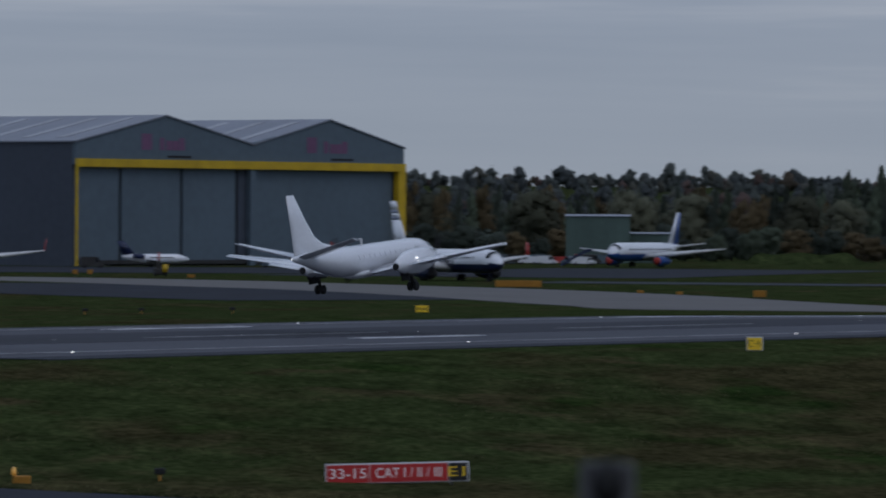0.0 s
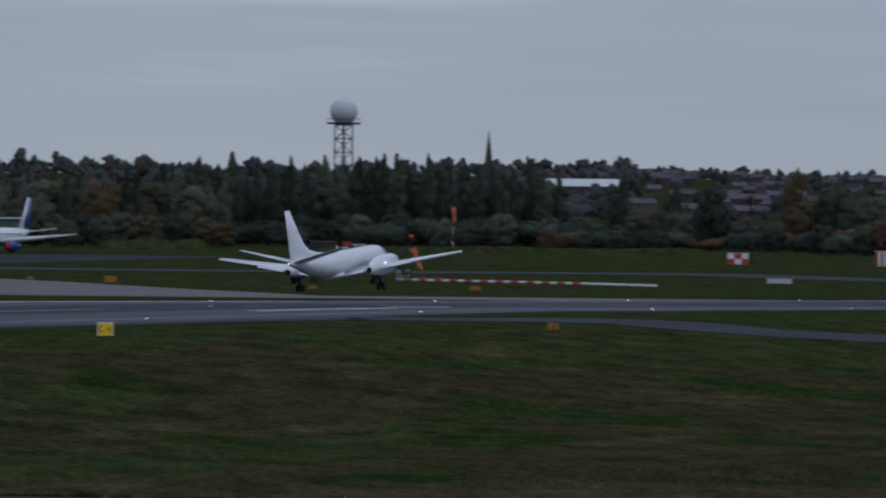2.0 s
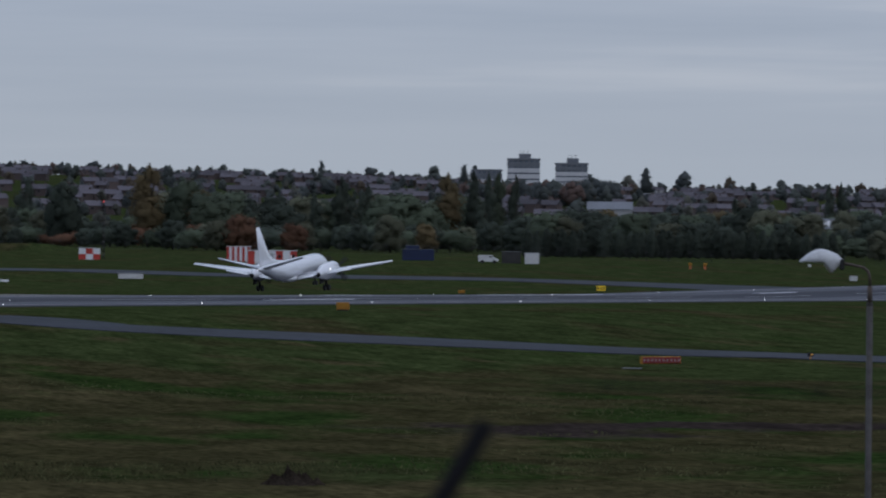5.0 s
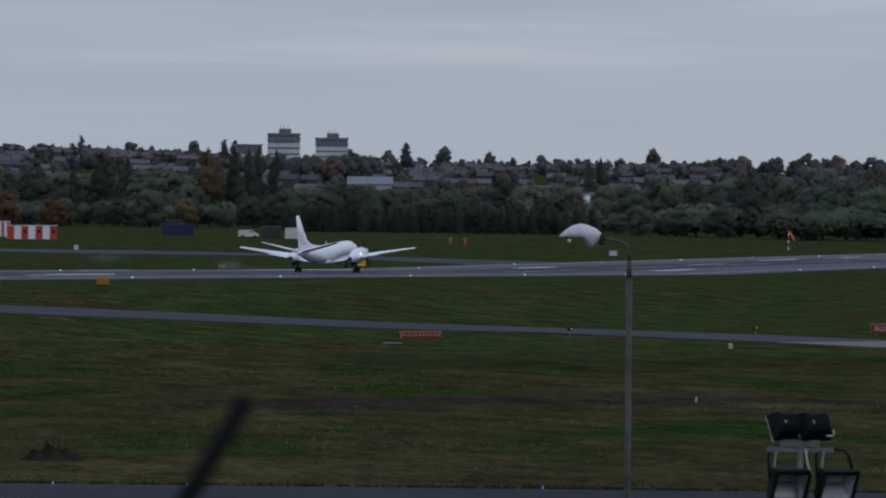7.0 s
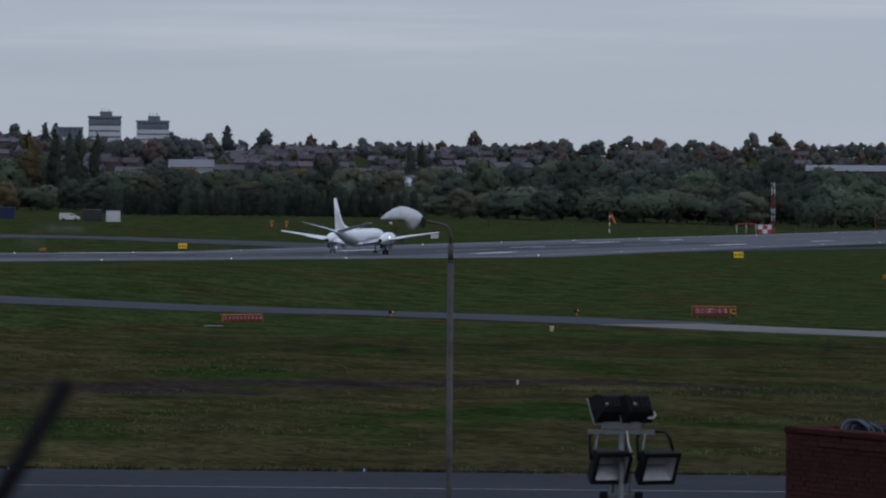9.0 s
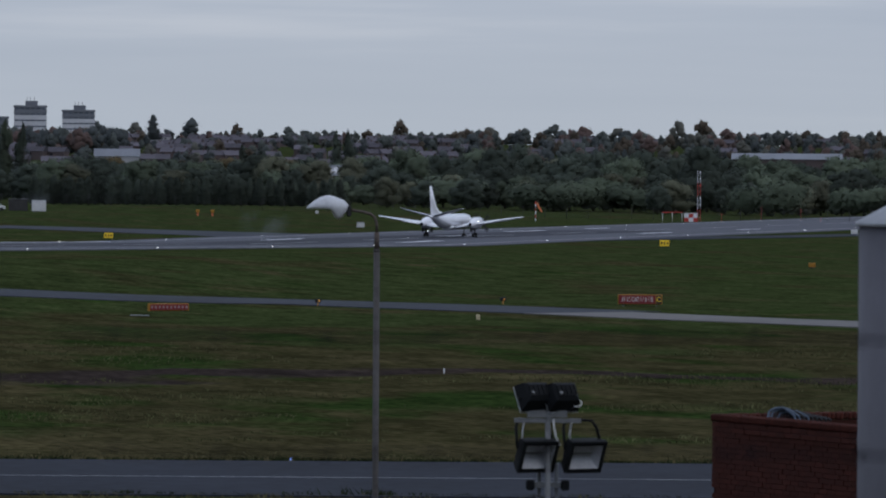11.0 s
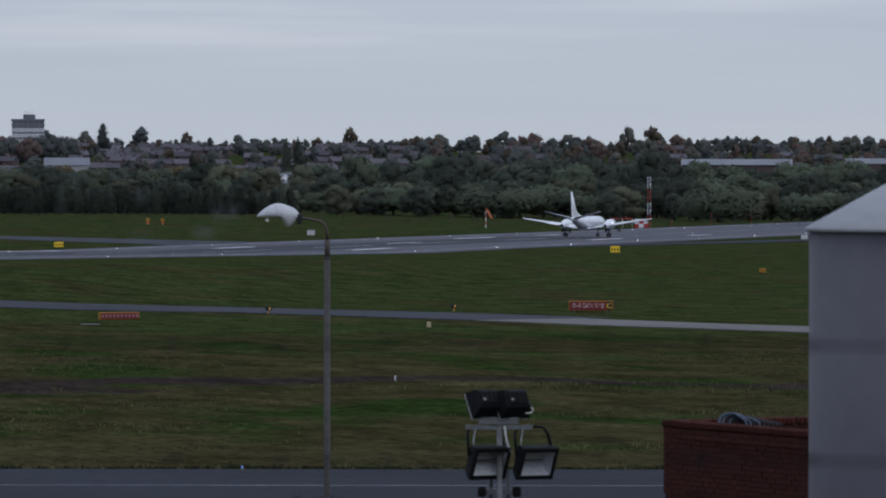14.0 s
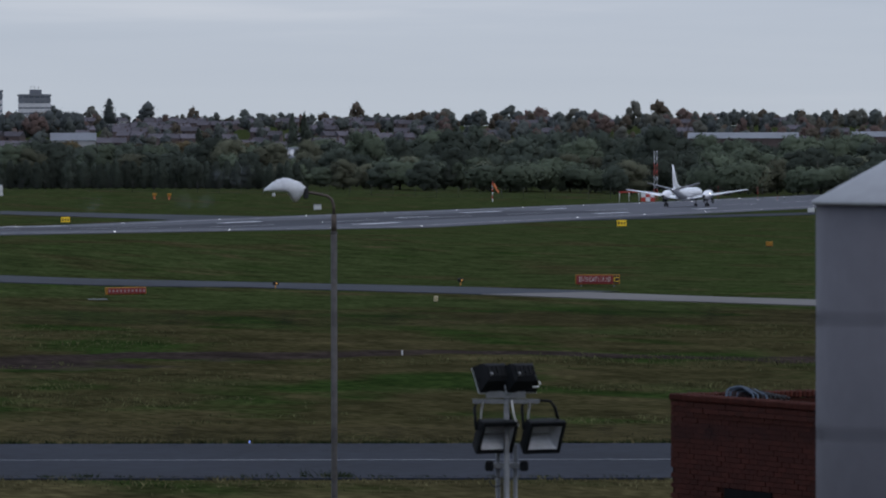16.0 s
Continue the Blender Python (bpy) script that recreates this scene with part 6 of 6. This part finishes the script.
# ---- near things below the deck ----
def street_lamp():
    d = 100.0
    az = 17.459
    th = thing("street_lamp", facing(az, d), "tall grey street lamp with a white bowl-shaped head", "street lamp")
    top = EYE - d * 0.01243 - ground_z(*polar(az, d))
    part("column", tube([(0, 0, -0.3), (0, 0, top - 0.32)], 0.056, 14), POLEGREY, th, "weathered grey column")
    part("upper_column", tube([(0, 0, top - 0.32), (0, 0, top + 0.0)], 0.048, 14), RUSTY, th, "rust-stained upper column")
    part("collar", tube([(0, 0, top - 0.34), (0, 0, top - 0.30)], 0.060, 14), POLEGREY, th)
    arm = [(0, 0, top), (-0.005, 0, top + 0.17), (-0.04, 0, top + 0.27), (-0.12, 0, top + 0.33), (-0.3, 0, top + 0.37), (-0.52, 0, top + 0.40)]
    part("arm", tube(arm, 0.026, 10), RUSTY, th, "dark curved arm")
    # shallow dome, pointed at the front, with a deeper gear bowl at the arm
    x0, x1, z = -1.25, -0.47, top + 0.42
    rings = []
    for i in range(25):
        u = i / 24
        x = x0 + (x1 - x0) * u
        hh = float(np.interp(u, (0, 0.06, 0.16, 0.30, 0.46, 0.60, 0.74, 0.78, 0.86, 0.94, 1), (0.004, 0.06, 0.125, 0.195, 0.232, 0.222, 0.178, 0.172, 0.142, 0.085, 0.01)))
        lo = float(np.interp(u, (0, 0.53, 0.58, 0.64, 0.72, 0.80, 0.92, 1), (0.004, 0.014, 0.06, 0.15, 0.20, 0.17, 0.05, 0.02)))
        wy = float(np.interp(u, (0, 0.1, 0.3, 0.55, 0.8, 1), (0.02, 0.11, 0.165, 0.17, 0.12, 0.04)))
        rings.append([(x, wy * math.cos(a) * (1 if math.sin(a) > 0 else 0.9), z + (hh if math.sin(a) > 0 else lo) * math.sin(a)) for a in np.linspace(0, 2 * math.pi, 20, endpoint=False)])
    part("lamp_head", loft(rings), LAMPSHELL, th, "matt off-white lamp shell")
    part("bracket", box(-0.54, -0.45, -0.07, 0.07, top + 0.28, top + 0.47, 0.02), DARK, th)


POLEGREY = mat("weathered_lamp_post_paint", (0.055, 0.051, 0.049), 0.75, vary=0.35, scale=1.5)
RUSTY = mat("rust_stained_steel", (0.06, 0.046, 0.038), 0.75, vary=0.45, scale=2.5)
LAMPSHELL = mat("off_white_lamp_shell", (0.50, 0.51, 0.53), 0.55, vary=0.12, scale=3)
street_lamp()


def floodlight_mast():
    d, az = 65.0, 19.207
    th = thing("floodlight_mast", facing(az, d), "steel floodlight mast with four black floodlights", "floodlight mast")
    bar = EYE - d * 0.0450 + 0.022
    GAL = STEEL
    for x, r in ((-0.10, 0.028), (0.0, 0.034), (0.10, 0.026)):
        part("column", tube([(x, 0.12 if r < 0.03 else 0.0, -0.3), (x, 0.12 if r < 0.03 else 0.0, bar - (0.55 if r < 0.03 else 0.0))], r, 10), GAL, th, "galvanised column")
    part("cross_arm", box(-0.24, 0.22, -0.045, 0.045, bar - 0.018, bar + 0.06), GAL, th)
    part("lower_arm", box(-0.39, 0.38, -0.03, 0.03, bar - 0.08, bar - 0.03), GAL, th)
    def quad(w, h, y, cx=0.0, cz=0.0):
        return [(cx + a * w, y, cz + b * h) for a, b in ((-1, -1), (1, -1), (1, 1), (-1, 1))]

    def turned(bm, m):
        bm.transform(m)
        return bm
    for x in (-0.18, 0.14):  # upper pair, turned away from the deck and down
        m = pose(x + 0.02, 0.03, bar + 0.225, 0, 0, 28) @ pose(0, 0, 0, -33, 0, 0)
        f = part("floodlight_body", turned(loft([quad(0.10, 0.07, -0.14), quad(0.15, 0.12, -0.10), quad(0.185, 0.165, 0.04), quad(0.185, 0.165, 0.075)], smooth_faces=False), m), BLACKMETAL, th, "black floodlight casing")
        part("rim", turned(loft([quad(0.19, 0.17, 0.079), quad(0.19, 0.17, 0.092)], smooth_faces=False), m), REFLECT, f, "pale pane edge")
        for k in range(5):
            part("cooling_fin", turned(box(-0.12 + 0.055 * k, -0.108 + 0.055 * k, -0.155, -0.135, -0.06, 0.06), m), BLACKMETAL, f)
        part("gland", turned(loft([[(-0.10 + 0.018 * math.cos(a), y, -0.05 + 0.018 * math.sin(a)) for a in np.linspace(0, 6.283, 8, endpoint=False)] for y in (-0.175, -0.12)]), m), STEEL, f)
        for sd in (-1, 1):
            part("yoke", tube([tuple(m @ Vector((sd * 0.19, 0.0, -0.02))), (x + sd * 0.15, 0.0, bar + 0.10), (x + sd * 0.12, 0.0, bar + 0.065), (x, 0.0, bar + 0.065)], 0.013, 6), BLACKMETAL, f)
    for x in (-0.15, 0.395):  # lower pair, panes down towards the deck
        zc = bar - 0.43
        m = pose(x, -0.02, zc, 0, 0, 30) @ pose(0, 0, 0, 24, 0, 0) @ Matrix.Scale(1.10, 4)
        f = part("floodlight_body", turned(loft([quad(0.175, 0.135, -0.098), quad(0.215, 0.18, -0.10), quad(0.215, 0.18, -0.06), quad(0.19, 0.15, 0.06), quad(0.13, 0.09, 0.13)], cap=False, smooth_faces=False), m), BLACKMETAL, th, "black floodlight casing")
        part("back_plate", turned(loft([quad(0.13, 0.09, 0.131), quad(0.11, 0.07, 0.15)], smooth_faces=False), m), BLACKMETAL, f)
        part("reflector", turned(loft([quad(0.172, 0.132, -0.094), quad(0.15, 0.10, -0.02), quad(0.12, 0.045, 0.055)], cap=False, smooth_faces=False), m), REFLECT, f, "pale dished reflector")
        part("reflector_back", turned(box(-0.125, 0.125, 0.056, 0.062, -0.05, 0.05), m), REFLECT, f)
        part("lamp_tube", turned(tube([(-0.11, 0.0, 0.0), (0.11, 0.0, 0.0)], 0.011, 6), m), STEEL, f)
        for sd in (-1, 1):
            e = m @ Vector((sd * 0.225, 0.0, 0.06))
            part("yoke", tube([tuple(e), (x + sd * 0.19 - 0.03, 0.0, zc + 0.30), (x + sd * 0.15 - 0.04, 0.0, zc + 0.375), (x - 0.04, 0.0, zc + 0.385)], 0.018, 6), BLACKMETAL, f)
        part("flex", tube([(x - 0.12, 0.05, bar - 0.06), (x - 0.135, 0.05, bar - 0.13), (x - 0.145, 0.06, bar - 0.20), (x - 0.15, 0.06, bar - 0.27)], 0.011, 6), OFFWHITE, f, "pale cable")
    loop = [(0.24, 0.03, bar + 0.16)] + [(0.33 + 0.055 * math.cos(a), 0.0, bar + 0.145 + 0.038 * math.sin(a)) for a in np.linspace(2.3, -2.3, 14)] + [(0.25, 0.0, bar + 0.10)]
    part("cable_loop", tube(loop, 0.010, 6), OFFWHITE, th, "pale cable loop")
    part("drop_cable", tube([(0.06, -0.055, bar - 0.04), (0.07, -0.055, bar - 0.14), (0.09, -0.055, bar - 0.24), (0.14, -0.05, bar - 0.34)], 0.011, 6), OFFWHITE, th, "pale cable")
    part("clamp", box(-0.16, 0.16, 0.04, 0.16, bar - 0.83, bar - 0.77), GAL, th)
    for x in (-0.2, 0.2):
        part("clamp_lamp", box(x - 0.05, x + 0.05, -0.02, 0.1, bar - 0.86, bar - 0.74, 0.02), BLACKMETAL, th)
    part("hanging_cable", tube([(-0.12 + 0.07 * math.cos(a), -0.02, bar - 0.98 + 0.06 * math.sin(a)) for a in np.linspace(0, 6.28, 14)] + [(-0.05, -0.02, bar - 1.05), (-0.07, -0.02, bar - 1.6)], 0.009, 6), DARK, th, "black looped cable")


BLACKMETAL = mat("black_floodlight_paint", (0.006, 0.007, 0.008), 0.7, vary=0.3, scale=4, spec=0.12)
REFLECT = mat("pale_reflector", (0.42, 0.43, 0.45), 0.35, 0.3, vary=0.25, scale=6)
floodlight_mast()


def brick_tower():
    """Flat-roofed block seen at its corner: one long wall runs towards the deck, the other away."""
    d, az0 = 83.0, 20.872
    x, y = polar(az0, d)
    th = thing("brick_building", pose(x, y, 0, 0, 0, -az0 - 60), "dark red brick building with a brick coping on its parapet", "brick building")
    W, D = 6.6, 4.2
    top = EYE - d * 0.0440
    bh, bl, j = 0.075, 0.225, 0.008
    slit = (1.55, 2.85, top - 2.1, top - 1.32)
    part("core", box(0.02, W - 0.02, 0.02, D, -0.2, top - 0.30), MORTAR, th, "mortar and inner brickwork")
    part("parapet_core", box(0.02, W - 0.02, 0.02, 0.21, top - 0.296, top - 0.12), MORTAR, th)
    part("parapet_core", box(0.02, 0.21, 0.214, D, top - 0.296, top - 0.12), MORTAR, th)
    part("parapet_core", box(0.214, W - 0.02, D - 0.2, D, top - 0.296, top - 0.12), MORTAR, th)
    part("roof_deck", box(0.22, W - 0.1, 0.22, D - 0.21, top - 0.294, top - 0.20), ROOFFELT, th, "grey felt roof deck")

    def piece(x1, y0, y1, h, bevel=0.0):
        bm = bmesh.new()
        add_box(bm, j / 2, x1 - j / 2, y0, y1, j / 2, h - j / 2, 0, bevel)
        me = bpy.data.meshes.new("brick")
        bm.to_mesh(me)
        bm.free()
        me.materials.append(BRICKRED)
        return me
    brick, halfb = piece(bl, -0.006, 0.10, bh), piece(bl / 2, -0.006, 0.10, bh)
    rnd = random.Random(3)
    low = bmesh.new()
    for c in range(40):
        z = top - 0.115 - (c + 1) * bh
        x = 0.0
        if c % 2:
            if c < 13:
                shared("brick", halfb, th, Matrix.Translation((-0.004, 0, z)))
            x = bl / 2
        while x < 4.9:
            out = {0: 0.0, 1: 0.045, 2: 0.022}.get(c, 0.0) if x > 0.7 else 0.0
            if not (slit[0] - bl < x < slit[1] and slit[2] < z + 0.03 < slit[3]):
                m = Matrix.Translation((x, -out + rnd.uniform(-.004, .004), z))
                if c < 13:
                    shared("brick", brick, th, m)
                else:
                    dy = m.translation.y
                    add_box(low, x + j / 2, x + bl - j / 2, dy - 0.006, dy + 0.1, z + j / 2, z + bh - j / 2)
            x += bl
    tagged(part("lower_brickwork", low, BRICKLOW, th), kind="stuff")
    part("vent_slot", box(slit[0], slit[1], -0.004, 0.06, slit[2], slit[3]), WIRE, th, "dark vent slot")
    # bricks on edge along the parapets
    cap, cap_rear = piece(bh, -0.035, 0.225, 0.115, 0.02), piece(bh, -0.225, 0.02, 0.115, 0.02)
    for i in range(66):
        shared("coping_brick", cap, th, Matrix.Translation((bh * i - 0.02, rnd.uniform(-.004, .004), top - 0.115 + rnd.uniform(-.004, .004))))
    for i in range(46):
        shared("coping_brick", cap_rear, th, Matrix.Translation((rnd.uniform(-.004, .004), 0.25 + bh * i, top - 0.115 + rnd.uniform(-.004, .004))) @ Matrix.Rotation(radians(90), 4, "Z"))
    # hose coil lying across the rear parapet
    co = thing("hose_coil", pose(*polar(21.66, d + 0.1), top - 0.13, 0, 0, -21), "coiled blue and black hose lying on the parapet", "hose")
    for i in range(9):
        pts = [(-0.36 + 0.05 * i + 0.42 * (1 + 0.3 * i / 8) * (1 - math.cos(a)) * 0.5 + 0.02 * math.sin(5 * a), 0.07 * math.sin(a) + 0.03 * i, max(0.0, 0.20 * (1 - 0.08 * i) * math.sin(a)) + 0.012) for a in np.linspace(0, math.pi, 16)]
        part("loop", tube(pts, 0.019, 6), HOSEBLUE if i in (0, 1, 3) else DARK, co)


ROOFFELT = mat("grey_roof_felt", (0.085, 0.09, 0.10), 0.85, vary=0.25, scale=2)
BRICKLOW = mat("dark_red_lower_brick", (0.046, 0.0115, 0.0072), 0.9, vary=0.25, scale=2.5, bump=0.3, random_tint=0.22, spec=0.2, island=True)
MORTAR = mat("dark_mortar", (0.030, 0.012, 0.009), 0.95, vary=0.3, scale=2, spec=0.03)
BRICKRED = mat("dark_red_brick", (0.046, 0.0115, 0.0072), 0.9, vary=0.25, scale=2.5, bump=0.3, random_tint=0.22, spec=0.2)
HOSEBLUE = mat("blue_grey_hose", (0.06, 0.085, 0.12), 0.6, vary=0.2)
brick_tower()


def tank():
    d, r = 45.0, 1.45
    az = 22.338 + math.degrees(math.asin(r / d))
    x, y = polar(az, d)
    eave = EYE - d * 0.0100
    th = thing("storage_silo", pose(x, y, 0), "tall smooth grey cylindrical silo with a conical roof", "silo")
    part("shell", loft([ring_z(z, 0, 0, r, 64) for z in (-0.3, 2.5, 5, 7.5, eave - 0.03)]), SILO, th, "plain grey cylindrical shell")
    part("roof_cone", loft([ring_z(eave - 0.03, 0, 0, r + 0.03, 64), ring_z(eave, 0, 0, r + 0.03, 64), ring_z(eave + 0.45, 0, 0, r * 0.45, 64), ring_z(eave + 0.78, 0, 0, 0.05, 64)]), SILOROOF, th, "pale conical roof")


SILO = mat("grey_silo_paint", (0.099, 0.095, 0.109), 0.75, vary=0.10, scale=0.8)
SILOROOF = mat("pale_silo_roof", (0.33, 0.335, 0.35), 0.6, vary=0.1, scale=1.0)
tank()




def near_fence():
    """Security fence close to the deck: leaning outriggers and barbed wire."""
    th = thing("deck_fence", Matrix(), "dark security fence with leaning outriggers and barbed wire", "fence")
    d = 8.0

    def at(az, el):
        x, y = polar(az, d)
        return (x, y, EYE + d * el / 1e4)
    part("outrigger", tube([at(13.60, -372), at(13.02, -545), at(11.6, -975)], 0.015, 10), WIRE, th, "dark leaning bar")
    part("post", tube([at(11.6, -975), (polar(11.6, d)[0], polar(11.6, d)[1], -0.2)], 0.02, 10), DARKSTEEL, th)
    part("post", tube([at(1.68, -425), (polar(1.68, d)[0], polar(1.68, d)[1], -0.2)], 0.040, 14), DARKSTEEL, th, "grey steel fence post")
    # dark ball put before the post for the shaded hole of its tube end
    part("post_cap", loft([ring_z(at(1.68, -455)[2] + z, *polar(1.68, d - 0.06), r, 12) for z, r in ((-0.03, 0.012), (-0.015, 0.024), (0.015, 0.024), (0.03, 0.012))]), DARK, th)
    for el in (-308, -512):
        pts = [at(a, el + 3 * math.sin(a)) for a in np.linspace(14.2, 26, 40)]
        w = part("barbed_wire", tube(pts, 0.0022, 5), WIRE, th, "thin barbed wire strand")
        az = 14.8
        while az < 26:
            x, y, z = at(az, el + 3 * math.sin(az))
            part("barb", tube([(x - 0.008, y - 0.01, z - 0.006), (x, y, z), (x + 0.008, y, z + 0.008)], 0.0030, 5), WIRE, w)
            az += 1.08


near_fence()


# ---- tyre smoke ----
def smoke_material():
    m = bpy.data.materials.new("thin_tyre_smoke")
    m.use_nodes = True
    t = m.node_tree
    b = t.nodes["Principled BSDF"]
    b.inputs["Base Color"].default_value, b.inputs["Roughness"].default_value = (0.55, 0.60, 0.68, 1), 1.0
    b.inputs["Specular IOR Level"].default_value, b.inputs["Alpha"].default_value = 0.0, 0.08
    return m


SMOKE = smoke_material()


def smoke_puff(seed, wide, high):
    """A loose cloud of fine flecks, densest in the middle."""
    rnd = random.Random(seed)
    verts, faces = [], []
    for _ in range(900):
        c = Vector((rnd.gauss(0, wide), rnd.gauss(0, wide), rnd.gauss(0, high)))
        k = len(verts)
        for _ in range(3):
            verts.append(tuple(c + Vector((rnd.uniform(-1, 1), rnd.uniform(-1, 1), rnd.uniform(-1, 1))) * 0.075))
        faces.append((k, k + 1, k + 2))
    me = bpy.data.meshes.new("smoke_puff")
    me.from_pydata(verts, [], faces)
    me.materials.append(SMOKE)
    return tagged(new("smoke_puff", me), "thin bluish puff of tyre smoke over the runway", "smoke", "tyre smoke puffs")


# each puff: its object, the time it leaves the tyres, its place along and across the runway, and its drift
PUFFS = []
smoke_rnd = random.Random(12)
for t, sx, px, n, w, h, along in ((5.6, 570, 231.6, 2, 0.9, 0.3, 1.0), (6.35, 608, 231.6, 3, 0.9, 0.35, 1.2), (8.4, 697, 227.0, 7, 0.75, 0.6, 8.0)):
    for k in range(n):
        drift = (along * smoke_rnd.uniform(0.6, 1.2), smoke_rnd.uniform(-0.6, 1.0), smoke_rnd.uniform(0.25, 1.3))
        PUFFS.append((smoke_puff(len(PUFFS), w, h), t + 0.06 * k, sx + smoke_rnd.uniform(-1.5, 1.5), px + smoke_rnd.uniform(-0.8, 0.8), drift))


# ---- what moves ----
PLANE_T = [0.5 * i for i in range(33)]
PLANE_S = [325.4, 348.3, 371.2, 393.9, 416.3, 438.5, 460.5, 482.4, 504.1, 525.7, 547.1, 568.5, 589.6, 610.7, 631.6, 652.3, 672.9, 693.4, 713.6, 733.7, 753.6, 773.3, 792.8, 812.0, 831.0, 849.7, 868.1, 886.1, 903.9, 921.2, 938.2, 954.7, 970.7]
PLANE_Z = [5.51, 5.04, 4.57, 4.1, 3.76, 3.52, 3.29, 3.05, 2.77, 2.5, 2.11, 1.87, 1.49, 0.64, 0.43, 0.23, 0.03, -0.16, -0.32, -0.32, -0.32, -0.34, -0.36, -0.39, -0.41, -0.43, -0.45, -0.47, -0.49, -0.51, -0.53, -0.55, -0.57]
PITCH_T, PITCH = [0, 2, 4.5, 6.5, 7.2, 8.2, 16], [3.8, 4.0, 4.3, 4.0, 3.2, 0.0, 0.0]
CRAB_T, CRAB = [0, 2, 3.5, 4.5, 6.8, 7.6, 16], [7.4, 6.0, 5.6, 4.2, 1.5, 0.0, 0.0]
BANK_T, BANK = [0, 3.5, 4.5, 6.8, 7.4, 16], [-2.6, -2.0, -1.5, -0.6, 0.0, 0.0]


def motions():
    rows = []
    for i in range(161):
        t = i / 10
        s = float(np.interp(t, PLANE_T, PLANE_S))
        x, y = runway_xy(s, 228)
        rows.append((t, pose(x, y, float(np.interp(t, PLANE_T, PLANE_Z)), float(np.interp(t, PITCH_T, PITCH)), float(np.interp(t, BANK_T, BANK)), float(np.interp(t, CRAB_T, CRAB)) - HEAD)))
    walk(turboprop, rows)
    for puff, t0, sx, px, (along, across, rise) in PUFFS:
        # a puff lifts off the ground, is blown along the runway and then spreads over the field
        x, y = runway_xy(sx, px)
        g = ground_z(x, y)
        rows = [(0.0, pose(x, y, g - 4.0)), (t0 - 0.2, pose(x, y, g - 4.0))]
        for t in sorted({t0 + u for u in (0, 0.4, 0.8, 1.2, 1.6, 2.2, 3.0, 4.0, 5.5) if t0 + u < 15.8} | {16.0}):
            u = t - t0
            px2, py2 = runway_xy(sx + along * (1 - math.exp(-0.9 * u)) / 0.9 * 1.3, px + across * u * (1 + 0.5 * u))
            rows.append((t, pose(px2, py2, g + 0.4 + rise * u, 0, 0, 9 * u)))
        walk(puff, rows)
    for p, side in propellers:
        base = Matrix.Translation((side * 3.68, 3.42, 2.15))
        walk(p, [(i / 30, base @ Matrix.Rotation(radians(83.0 * i + 20 * side), 4, "Y")) for i in range(481)])


motions()
